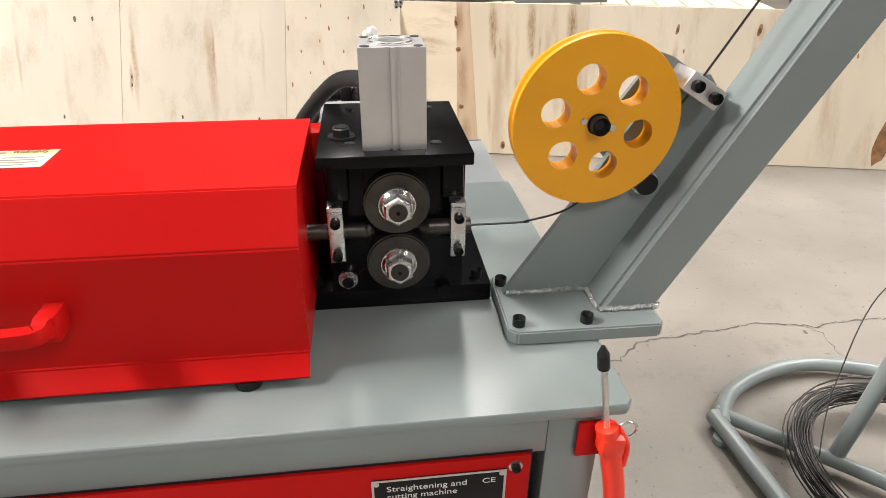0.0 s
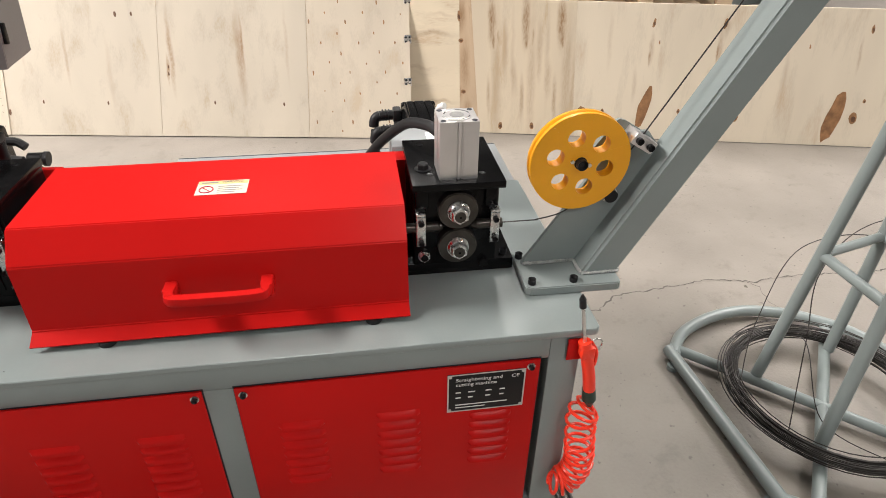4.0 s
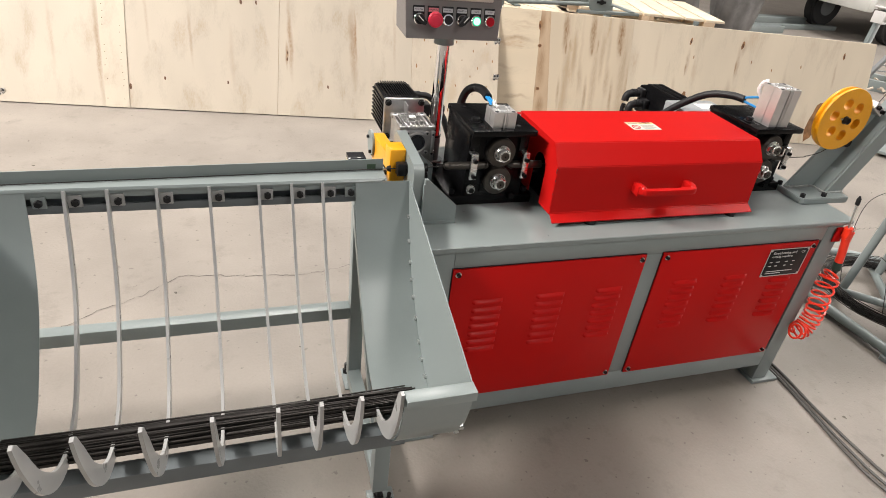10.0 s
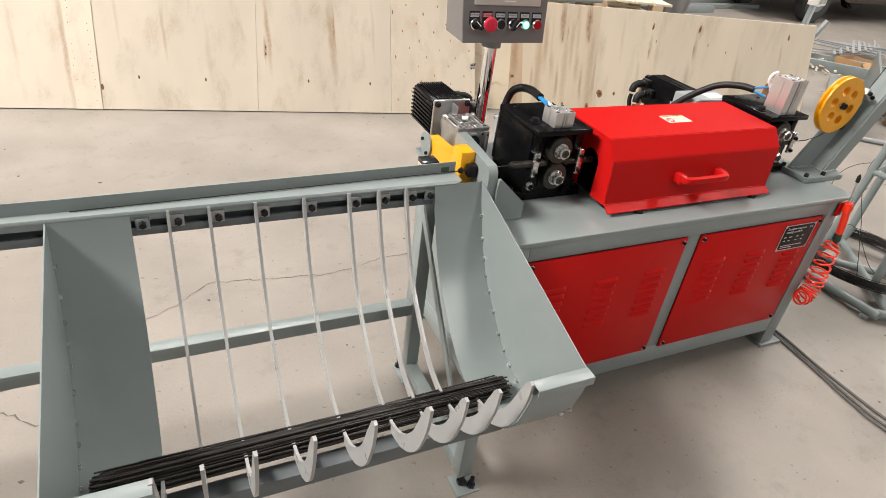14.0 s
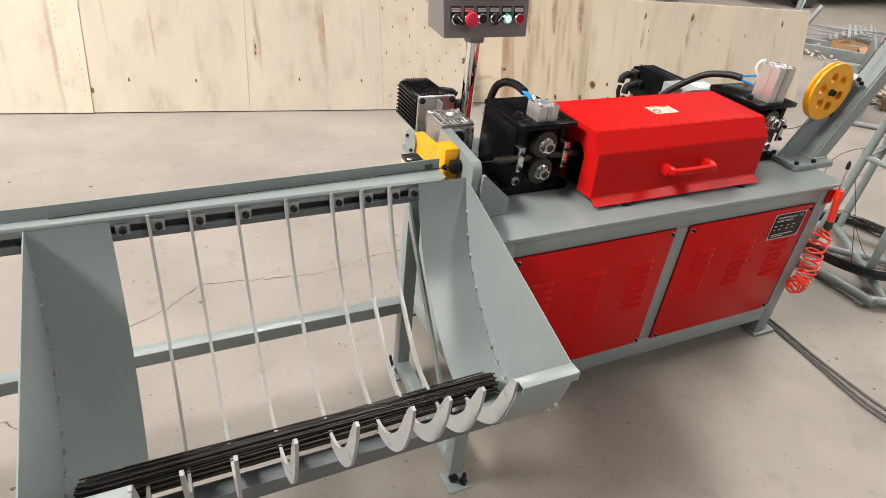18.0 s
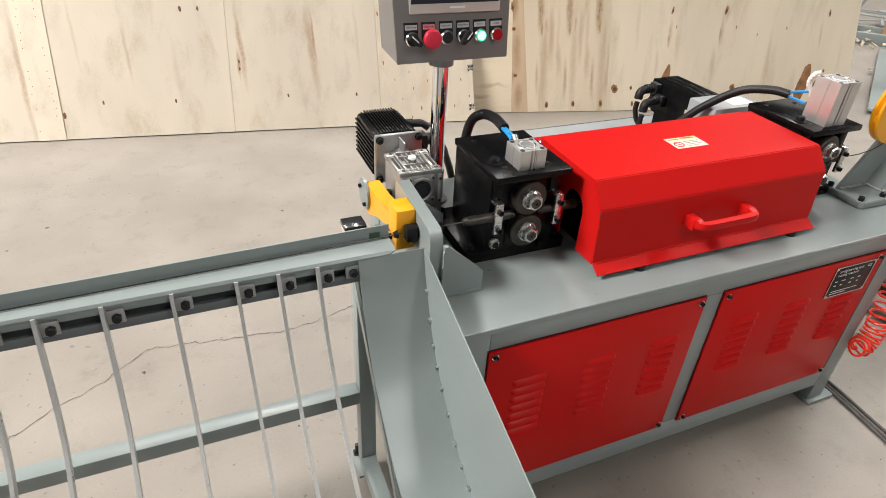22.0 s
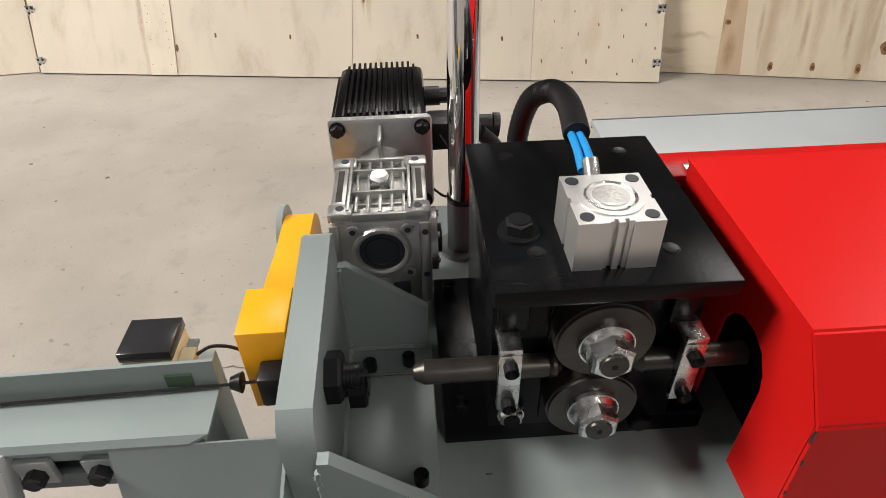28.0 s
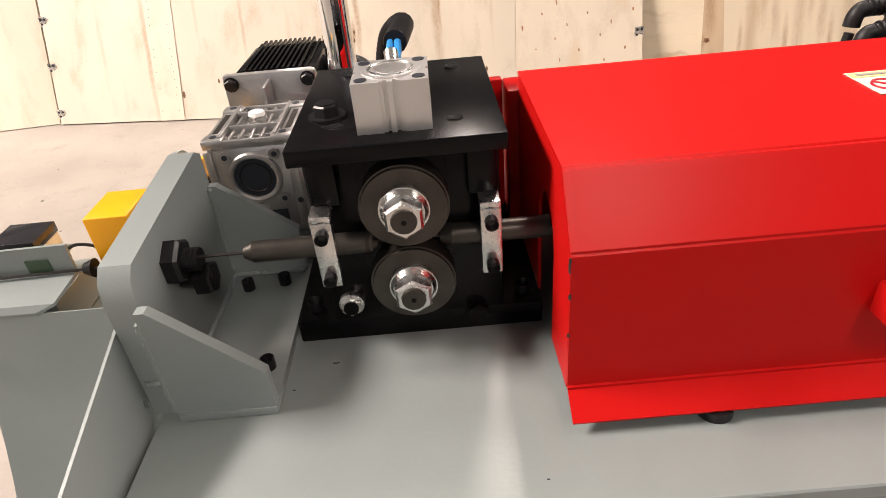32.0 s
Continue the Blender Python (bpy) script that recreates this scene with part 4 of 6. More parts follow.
for k in range(6):
    a = k * math.tau / 6 + 0.3
    cyl_part("cover_screw", (0.066, 0.402 + 0.028 * math.cos(a), 0.705 + 0.028 * math.sin(a)), (0.0685, 0.402 + 0.028 * math.cos(a), 0.705 + 0.028 * math.sin(a)), 0.0032, STEEL, gb, 10)
cyl_part("side_boss", (0.057, 0.402, 0.705), (0.066, 0.402, 0.705), 0.034, CAST, gb, 32)
cyl_part("side_hub", (0.066, 0.402, 0.705), (0.071, 0.402, 0.705), 0.016, BOLT, gb, 24)
bm = B()
cy(bm, (0.0105, 0.457, 0.735), (0.0105, 0.492, 0.735), 0.032, 32, 0.034)
part("bell_housing", bm, CAST, gm)
box_part("bell_rib", (0.0085, 0.0125, 0.455, 0.4925, 0.765, 0.795), CAST, gm, 0.001)
bm = B()
bx(bm, -0.0475, 0.068, 0.4925, 0.5045, 0.683, 0.803, 0.006)
part("flange", bm, CAST, gm)
for x in (-0.036, 0.057):
    for z in (0.695, 0.7915):
        hex_bolt(gm, (x, 0.4925, z), (0, -1, 0), 0.0075, 0.007, 0.009)
bm = B()
bx(bm, -0.043, 0.0635, 0.505, 0.662, 0.690, 0.7955, 0.008)
motor = part("motor_body", bm, BLACK, gm, "black ribbed servo motor body")
for k in range(13):
    x = -0.031 + k * 0.0069
    box_part("cooling_rib", (x - 0.0016, x + 0.0016, 0.512, 0.658, 0.793, 0.8015 if k not in (0, 12) else 0.798), BLACK, motor, 0.0004)
for k in range(8):
    z = 0.702 + k * 0.0115
    box_part("cooling_rib", (-0.047, -0.0425, 0.512, 0.658, z - 0.002, z + 0.002), BLACK, motor, 0.0004)
bm = B()
cy(bm, (0.064, 0.60, 0.778), (0.082, 0.60, 0.778), 0.012, 20)
tube(bm, spline([(0.082, 0.60, 0.778), (0.105, 0.600, 0.776), (0.122, 0.596, 0.765)], 6), 0.0095, 10)
part("cable_plug", bm, RUBBER, gm)
bm = B()
bx(bm, 0.063, 0.10, 0.535, 0.575, 0.735, 0.772, 0.005)
cy(bm, (0.10, 0.555, 0.752), (0.128, 0.555, 0.748), 0.012, 16)
part("cable_plug", bm, RUBBER, gm)
bm = B()
tube(bm, spline([(0.066, 0.51, 0.70), (0.085, 0.505, 0.69), (0.095, 0.51, 0.73), (0.078, 0.53, 0.76)], 6), 0.0016, 6)
part("thin_wire", bm, RUBBER, gm)
bm = B()
tube(bm, spline([(0.128, 0.556, 0.748), (0.150, 0.566, 0.722), (0.172, 0.588, 0.68), (0.196, 0.604, 0.62), (0.21, 0.606, 0.54)], 8), 0.0095, 12)
part("power_cable", bm, RUBBER, gm)
bm = B()
cy(bm, (0.118, 0.60, 0.735), (0.150, 0.598, 0.735), 0.014, 20)
cy(bm, (0.150, 0.598, 0.735), (0.158, 0.598, 0.734), 0.0165, 20)
part("cable_gland", bm, RUBBER, gm)

# ---- control panel on its chrome post ----
cp = thing("control_panel", (0.1, 0.49, TOP), "grey control box with touch screen and buttons on chrome post", "control panel")
bm = B()
cy(bm, (0.102, 0.487, TOP), (0.102, 0.487, 1.0), 0.0175, 32)
part("post", bm, CHROME, cp, "polished chrome post")
bm = B()
cy(bm, (0.102, 0.487, TOP), (0.102, 0.487, TOP + 0.075), 0.0190, 28)
cy(bm, (0.102, 0.487, TOP), (0.102, 0.487, TOP + 0.006), 0.030, 28)
part("post_socket", bm, GREY_DK, cp)
cyl_part("socket_ring", (0.102, 0.487, TOP + 0.0752), (0.102, 0.487, TOP + 0.080), 0.0196, BOLT, cp, 28)
bm = B()
cy(bm, (0.102, 0.487, 0.955), (0.102, 0.487, 0.985), 0.027, 28)
part("post_collar", bm, GREY, cp)
TILT_BACK = math.degrees(math.atan2(0.043, 0.235))
face = pose(-0.0180, 0.426, 0.979, 90 - TILT_BACK, 0, 1.2)
W, Hh = 0.2475, 0.240
bm = B()
prism(bm, [(0, 0), (W, 0), (W + 0.0112, Hh), (-0.0068, Hh)], "z", -0.002, 0)
bmesh.ops.transform(bm, matrix=face, verts=bm.verts[:])
bm2 = B()
cor = [face @ Vector(v) for v in ((0, 0, -0.002), (W, 0, -0.002), (W + 0.0112, Hh, -0.002), (-0.0068, Hh, -0.002))]
back = [cor[0] + Vector((0, 0.105, 0.006)), cor[1] + Vector((0, 0.105, 0.006)), cor[2] + Vector((0, 0.085, 0.0)), cor[3] + Vector((0, 0.085, 0.0))]
vs = [bm2.verts.new(v) for v in cor + back]
for q in ((0, 1, 2, 3), (4, 5, 6, 7), (0, 1, 5, 4), (1, 2, 6, 5), (2, 3, 7, 6), (3, 0, 4, 7)):
    bm2.faces.new([vs[k] for k in q])
bmesh.ops.bevel(bm2, geom=bm2.edges[:], offset=0.0015, segments=2, affect="EDGES")
part("housing", bm2, BOXGREY, cp)
part("front_plate", bm, BOXGREY, cp)
for z in (0.06, 0.18):
    box_part("hinge", (W, W + 0.007, z - 0.018, z + 0.018, -0.022, -0.008), BLACK, cp, 0.002, m=face)
hmi = thing("touch_screen", face @ Vector((0.128, 0.16, 0)), "touch screen terminal with silver bezel, lit pale blue", "touch screen")
HX, HY = 0.0277, 0.0920
bm = B()
bx(bm, HX, HX + 0.200, HY, HY + 0.140, 0, 0.006, 0.003, m=face)
part("bezel", bm, SILVER, hmi)
bm = B()
bx(bm, HX + 0.0040, HX + 0.1960, HY + 0.0185, HY + 0.1290, 0.006, 0.0066, 0.0003, m=face)
part("glass", bm, NAVY, hmi)
bm = B()
SX, SY = HX + 0.0226, HY + 0.0342
bx(bm, SX, SX + 0.1505, SY, SY + 0.0851, 0.0066, 0.0070, m=face)
part("display", bm, SCREEN, hmi, "lit pale blue display")
sf = face @ pose(SX - 0.002, SY + 0.003, 0.0071) @ Matrix.Diagonal((1.0, 0.965, 1, 1))
for tx, text in ((0.016, "2024"), (0.040, "9"), (0.061, "6"), (0.080, "12"), (0.101, "45"), (0.122, "23")):
    words(hmi, text, 0.0042, sf @ pose(tx, 0.0735, 0), INK)
for tx in (0.031, 0.050, 0.071, 0.091, 0.112, 0.133):
    bar(hmi, sf, tx, tx + 0.0028, 0.0738, 0.0764, INK)
bar(hmi, sf, 0.034, 0.0415, 0.0155, 0.0215, INK)
bar(hmi, sf, 0.0425, 0.050, 0.0155, 0.0215, INK)
bar(hmi, sf, 0.0545, 0.1225, 0.0158, 0.0212, INK)
# the maker's mark as plain shapes
for a, b in ((0.030, 0.054), (0.0565, 0.0785), (0.081, 0.105)):
    bm = B()
    for z0, z1 in ((0.0395, 0.0452), (0.0472, 0.0535)):
        bm.faces.new([bm.verts.new(sf @ Vector((x + (z - 0.04) * 0.4, z, 0.0))) for x, z in ((a, z0), (b, z0), (b, z1), (a, z1))])
    part("logo_slab", bm, LOGO, hmi)
bm = B()
prev = None
for k in range(25):
    a = 1.9 - k * 0.148
    wdt = 0.0034 * math.sin(math.pi * (k + 0.5) / 25) + 0.0004
    c = Vector((0.092 + 0.028 * math.cos(a), 0.0475 + 0.0185 * math.sin(a), 0))
    c2_ = Vector((0.092 + (0.028 - wdt) * math.cos(a), 0.0475 + (0.0185 - wdt) * math.sin(a), 0))
    cur = [bm.verts.new(sf @ c), bm.verts.new(sf @ c2_)]
    if prev:
        bm.faces.new((prev[0], cur[0], cur[1], prev[1]))
    prev = cur
part("logo_swoosh", bm, LOGO, hmi)
bm = B()
st = []
for k in range(8):
    r = 0.0058 if k % 2 == 0 else 0.0016
    st.append(bm.verts.new(sf @ Vector((0.083 + r * math.sin(k * math.pi / 4), 0.0610 + r * 0.75 * math.cos(k * math.pi / 4), 0.0001))))
bm.faces.new(st)
part("logo_star", bm, CRIMSON, hmi)
bar(hmi, face @ pose(0, 0, 0.006), HX + 0.087, HX + 0.120, HY + 0.009, HY + 0.0125, WHITE)

LEGEND = material("grey_legend_strip", (0.42, 0.42, 0.43), 0.35, vary=0.04, bump=0)
BX = [0.031 + k * 0.0378 for k in range(6)]
BY, LY = 0.0460, 0.0630
for k, (kind, text) in enumerate((("selector", "close mold open"), ("stop", "emergency stop"), ("black", "shear test"), ("selector", "Hand/Auto"), ("green", "Start"), ("red", "stop"))):
    cx = BX[k]
    name = {"selector": "selector_switch", "stop": "emergency_button"}.get(kind, "push_button")
    bt = thing(name, face @ Vector((cx, BY, 0)), {"selector": "black selector switch with a white pointer line", "stop": "red mushroom emergency push button", "black": "black push button in chrome ring", "green": "lit green push button in chrome ring", "red": "red push button in chrome ring"}[kind], "switch" if kind == "selector" else "button", "buttons on the control box")
    bm = B()
    bx(bm, cx - 0.015, cx + 0.015, BY - 0.002, LY + 0.0145, 0, 0.0022, 0.0012, m=face)
    part("legend_plate", bm, PLATE, bt)
    bar(bt, face @ pose(0, 0, 0.0022), cx - 0.0128, cx + 0.0128, LY + 0.0005, LY + 0.0100, PINKLBL if kind == "stop" else LEGEND, "legend")
    words(bt, text, 0.0050, face @ pose(cx - (0.0110 if len(text) > 6 else 0.0062), LY + 0.0032, 0.0027), INK, wide=0.0220 if len(text) > 6 else 0.0124)
    o = face @ Vector((cx, BY, 0))
    nrm = (face.to_3x3() @ Vector((0, 0, 1))).normalized()
    bm = B()
    cy(bm, o, o + nrm * 0.008, 0.0142, 36)
    cy(bm, o + nrm * 0.008, o + nrm * 0.0105, 0.0142, 36, 0.0125)
    part("ring", bm, CHROME, bt)
    if kind == "stop":
        bm = B()
        profile = ((0.0105, 0.0135), (0.015, 0.0140), (0.0165, 0.0178), (0.019, 0.0189), (0.022, 0.0190), (0.0245, 0.0183), (0.0262, 0.0168), (0.0270, 0.0140))
        for (h0, r0), (h1, r1) in zip(profile, profile[1:]):
            cy(bm, o + nrm * h0, o + nrm * h1, r0, 40, r1, cap=False)
        cy(bm, o + nrm * 0.0266, o + nrm * 0.0270, 0.0140, 40)
        part("mushroom_head", bm, ESTOP, bt)
        bm = B()
        cy(bm, o + nrm * 0.0270, o + nrm * 0.0276, 0.0105, 32, 0.0098)
        part("cap_disc", bm, ESTOP, bt)
    elif kind == "selector":
        ang = 48 if k == 0 else -42
        mk = face @ pose(cx, BY, 0.0105, 0, 0, ang)
        bm = B()
        cy(bm, o + nrm * 0.0105, o + nrm * 0.014, 0.0122, 32)
        prism(bm, [(-0.0042, -0.0165), (0.0042, -0.0165), (0.0075, 0.004), (0.0070, 0.0115), (-0.0070, 0.0115), (-0.0075, 0.004)], "z", 0.0035, 0.019)
        bmesh.ops.bevel(bm, geom=[e for e in bm.edges if len(e.link_faces) == 2 and e.calc_face_angle(0) > 0.5], offset=0.0012, segments=2, affect="EDGES")
        for v in bm.verts:
            if v.co.z < 0.3 and abs(v.co.x) < 0.05:
                v.co = mk @ v.co
        part("lever", bm, RUBBER, bt)
        bar(bt, mk @ pose(0, 0, 0.020), -0.0012, 0.0012, -0.006, 0.012, WHITE, "pointer")
    else:
        mt = {"black": RUBBER, "green": GREENLIT, "red": REDBTN}[kind]
        bm = B()
        cy(bm, o + nrm * 0.009, o + nrm * 0.0115, 0.0112, 32)
        part("button_cap", bm, mt, bt)
        if kind == "green":
            cyl_part("lamp_spot", o + nrm * 0.0115, o + nrm * 0.0118, 0.0092, GREENHOT, bt, 28)

# ---- feed arm with pulley ----
arm = thing("wire_feed_stand", (1.23, 0.17, TOP), "grey slanted square steel arm on a bolted base plate", "feed stand")
bm = B()
prism(bm, [(1.138, 0.108), (1.306, 0.106), (1.312, 0.112), (1.312, 0.228), (1.13, 0.232), (1.128, 0.116)], "z", TOP, TOP + 0.018)
bmesh.ops.bevel(bm, geom=bm.edges[:], offset=0.002, segments=2, affect="EDGES")
part("base_plate", bm, GREY, arm)
sl = 0.2275 / 0.4195
bm = B()
prism(bm, [(1.2435, 0.6405), (1.3165, 0.6405), (1.3165 + 1.26 * sl, 1.90), (1.2435 + 1.26 * sl, 1.90)], "y", 0.1405, 0.2045)
bmesh.ops.bevel(bm, geom=[e for e in bm.edges if abs((e.verts[0].co - e.verts[1].co).z) > 0.5], offset=0.006, segments=3, affect="EDGES")
part("square_tube", bm, GREY, arm)
bm = B()
prism(bm, [(1.137, 0.6405), (1.2432, 0.6405), (1.2432 + 0.236 * sl, 0.8765), (1.348, 0.905), (1.30, 0.905), (1.255, 0.83), (1.21, 0.755)], "y", 0.188, 0.197)
part("gusset", bm, GREY, arm)
bm = B()
for a, b in (((1.14, 0.1865), (1.243, 0.1865)), ((1.2425, 0.185), (1.2425, 0.141)), ((1.2435, 0.1395), (1.316, 0.1395)), ((1.318, 0.142), (1.318, 0.203))):
    n_ = int(math.hypot(b[0] - a[0], b[1] - a[1]) / 0.0022)
    wr = random.Random(n_)
    tube(bm, [(a[0] + (b[0] - a[0]) * k / n_ + wr.uniform(-0.0007, 0.0007), a[1] + (b[1] - a[1]) * k / n_ + wr.uniform(-0.0007, 0.0007), 0.6425 + wr.uniform(-0.0006, 0.0012)) for k in range(n_ + 1)], 0.0027, 7, ridges=0.25)
part("weld_bead", bm, BEAD, arm, "knobbly bare weld bead")
for x, y in ((1.142, 0.124), (1.222, 0.122), (1.139, 0.212)):
    socket_screw(arm, (x, y, TOP + 0.018), (0, 0, 1), 0.0075, 0.010)
bm = B()
prism(bm, [(1.2175, 0.838), (1.232, 0.842), (1.275, 0.905), (1.283, 0.921), (1.294, 0.927), (1.306, 0.923), (1.350, 0.897), (1.345, 0.86), (1.26, 0.80)], "y", 0.1972, 0.2035)
part("pulley_bracket", bm, GREY, arm)
bm = B()
bx(bm, -0.024, 0.024, 0.158, 0.1985, -0.011, 0.011, 0.002, m=pose(1.328, 0, 0.895, 0, 31, 0))
clampb = part("wire_clamp", bm, ALU, arm)
for dx, dz in ((-0.011, 0.0065), (0.011, -0.0065)):
    socket_screw(clampb, (1.328 + dx, 0.158, 0.895 + dz), (0, -1, 0), 0.0062, 0.008)
cyl_part("bolt_washer", (1.2935, 0.188, 0.785), (1.2935, 0.1845, 0.785), 0.0150, STEEL, arm, 28)
cyl_part("round_bolt", (1.2935, 0.1845, 0.785), (1.2935, 0.176, 0.785), 0.0128, BOLT, arm, 28)
# pulley
pul = thing("pulley_wheel", (1.219, 0.18, 0.864), "yellow grooved pulley wheel with six round holes", "pulley")
PX, PZ = 1.2195, 0.8625
bm = B()
NS, R = 72, 0.0905
def ring_at(y, rad):
    return [bm.verts.new((PX + rad * math.cos(k * math.tau / NS), y, PZ + rad * math.sin(k * math.tau / NS))) for k in range(NS)]
prof = [(0.163, 0.086), (0.163, 0.090), (0.1645, R), (0.1695, R), (0.1745, 0.081), (0.1795, R), (0.1845, R), (0.186, 0.090), (0.186, 0.086)]
rings = [ring_at(y, q) for y, q in prof]
for a in range(len(rings) - 1):
    for k in range(NS):
        bm.faces.new((rings[a][k], rings[a][(k + 1) % NS], rings[a + 1][(k + 1) % NS], rings[a + 1][k]))
part("grooved_rim", bm, YELLOW, pul)
bm = B()
hc = [(PX + 0.0475 * math.cos(math.radians(60 * k + 45)), PZ + 0.0475 * math.sin(math.radians(60 * k + 45))) for k in range(6)]
HR, M = 0.0158, 24
for side_y, flip in ((0.163, 1), (0.186, -1)):
    # face built as sectors: each round hole is ringed by a patch reaching the rim and the hub
    for h in range(6):
        a0 = math.radians(60 * h + 15)
        outer = []
        cx, cz = hc[h]
        for k in range(M):
            t = k * math.tau / M
            # direction from the hole centre, carried out to the sector's border
            d = (math.cos(t), math.sin(t))
            lo_, hi_ = 0.0, 0.14
            for _ in range(30):
                mid = (lo_ + hi_) / 2
                px, pz = cx + d[0] * mid - PX, cz + d[1] * mid - PZ
                rr = math.hypot(px, pz)
                ang = (math.atan2(pz, px) - a0) % math.tau
                inside = 0.012 < rr < 0.0862 and ang < math.radians(60)
                lo_, hi_ = (mid, hi_) if inside else (lo_, mid)
            outer.append((cx + d[0] * lo_, cz + d[1] * lo_))
        ov = [bm.verts.new((p[0], side_y, p[1])) for p in outer]
        iv = [bm.verts.new((cx + HR * math.cos(k * math.tau / M), side_y, cz + HR * math.sin(k * math.tau / M))) for k in range(M)]
        for k in range(M):
            bm.faces.new((ov[k], ov[(k + 1) % M], iv[(k + 1) % M], iv[k]))
        if flip == 1:
            jv = [bm.verts.new((cx + HR * math.cos(k * math.tau / M), 0.186, cz + HR * math.sin(k * math.tau / M))) for k in range(M)]
            for k in range(M):
                bm.faces.new((iv[k], iv[(k + 1) % M], jv[(k + 1) % M], jv[k]))
cy(bm, (PX, 0.1625, PZ), (PX, 0.1865, PZ), 0.0225, 32)
bmesh.ops.remove_doubles(bm, verts=bm.verts[:], dist=0.0004)
part("web", bm, YELLOW, pul, "yellow wheel disc with six round holes", sharp=30)
for k in range(6):
    bm = B()
    t0 = math.radians(60 * k + 15)
    bx(bm, 0.018, 0.0865, 0.1628, 0.1862, -0.0085, 0.0085, m=pose(PX, 0, PZ) @ Matrix.Rotation(-t0, 4, "Y"))
    part("spoke", bm, YELLOW, pul)
cyl_part("hub_washer", (PX, 0.1625, PZ), (PX, 0.1612, PZ), 0.0115, BOLT, pul, 24)
socket_screw(pul, (PX, 0.1612, PZ), (0, -1, 0), 0.0098, 0.010, "hub_bolt")
for dx, dz in ((-0.016, 0.004), (0.016, -0.004)):
    cyl_part("screw", (PX + dx, 0.1622, PZ + dz), (PX + dx, 0.159, PZ + dz), 0.0035, STEEL, pul, 10)
cyl_part("axle", (PX, 0.1866, PZ), (PX, 0.1984, PZ), 0.012, BOLT, pul, 20)
# the wire that is being fed
bm = B()
way = [tuple(p) for p in spline([(-0.93, 0.176, 0.7275), (-0.55, 0.183, 0.7310), (-0.16, 0.1915, 0.7335), (-0.06, 0.196, 0.733), (0.04, 0.19, 0.738), (0.3, 0.19, 0.738), (0.8, 0.19, 0.738), (1.127, 0.19, 0.738), (1.16, 0.186, 0.742), (1.20, 0.178, 0.757), (1.2325, 0.1745, 0.7825)], 6)]
way += [(PX + 0.0828 * math.cos(math.radians(a)), 0.1745, PZ + 0.0828 * math.sin(math.radians(a))) for a in range(-72, -2, 8)]
way += [(1.3070, 0.1745, 0.868), (1.335, 0.176, 0.910), (1.66, 0.205, 1.45), (1.93, 0.23, 1.86)]
tube(bm, [Vector(p) for p in way], 0.0013, 6)
ob = solid("feed_wire", bm, WIRE, "thin dark steel wire running over the pulley", "wire")

# ---- hoses and rear drive ----
def hose(pts, r, mat, label, ridged=True):
    bm = B()
    tube(bm, spline(pts, 14), r, 12, ridges=0.055 if ridged else 0.0)
    return solid("hose", bm, mat, label, "hose", "hoses")

hose([(0.165, 0.47, TOP + 0.008), (0.160, 0.462, 0.70), (0.155, 0.448, 0.79), (0.162, 0.438, 0.838), (0.174, 0.422, 0.857), (0.182, 0.40, 0.864), (0.182, 0.36, 0.869), (0.177, 0.314, 0.868)], 0.0106, RUBBER, "black corrugated hose arching to the short cylinder")
for dx in (-0.0031, 0.0031):
    hose([(0.176 + dx, 0.318, 0.868), (0.176 + dx * 1.2, 0.292, 0.866), (0.175 + dx * 1.4, 0.268, 0.862)], 0.0033, BLUE, "bright blue air tube at the cylinder", False)
bm = B()
cy(bm, (0.175, 0.268, 0.872), (0.176, 0.2525, 0.858), 0.006, 12)
solid("tube_fitting", bm, STEEL, "silver push fitting on the cylinder", "fitting", "fittings")
hose([(0.80, 0.56, TOP + 0.01), (0.825, 0.55, 0.67), (0.862, 0.515, 0.738), (0.895, 0.478, 0.792), (0.940, 0.42, 0.848), (0.975, 0.36, 0.867), (0.992, 0.318, 0.868)], 0.0106, RUBBER, "black corrugated hose arching to the tall cylinder")
for dz in (-0.005, 0.005):
    hose([(0.991, 0.320, 0.868 + dz), (0.994, 0.296, 0.872 + dz * 2), (0.996, 0.27, 0.876 + dz * 3)], 0.0033, BLUE, "bright blue air tube at the cylinder", False)
bm = B()
cy(bm, (0.997, 0.268, 0.884), (1.0, 0.2525, 0.884), 0.006, 12)
tube(bm, spline([(0.995, 0.262, 0.89), (0.984, 0.272, 0.912), (0.986, 0.268, 0.934), (0.994, 0.258, 0.941)], 6), 0.005, 10, ridges=0.3)
solid("tube_fitting", bm, WHITE, "white fitting with coiled tape beside the tall cylinder", "fitting", "fittings")

dm = thing("drive_motor", (1.0, 0.66, 0.616), "black servo motor with grey gear unit behind the cover", "motor")
bm = B()
prism(bm, [(0.955, 0.672), (0.955, 0.758), (0.968, 0.778), (1.036, 0.778), (1.049, 0.760), (1.049, 0.672)], "y", 0.5565, 0.752)
bmesh.ops.bevel(bm, geom=bm.edges[:], offset=0.003, segments=2, affect="EDGES")
mb = part("motor_body", bm, BLACK, dm)
for x0, x1 in ((0.971, 0.987), (0.990, 1.014), (1.017, 1.033)):
    box_part("top_ridge", (x0, x1, 0.560, 0.748, 0.777, 0.7805), BLACK, mb, 0.001)
box_part("end_cap", (0.957, 1.047, 0.7522, 0.772, 0.676, 0.772), BLACK, mb, 0.006)
box_part("gear_unit", (0.910, 1.085, 0.452, 0.556, 0.6165, 0.786), SHEET, dm, 0.004)
box_part("gear_flange", (0.900, 1.095, 0.430, 0.4518, 0.6165, 0.735), SHEET, dm, 0.003)
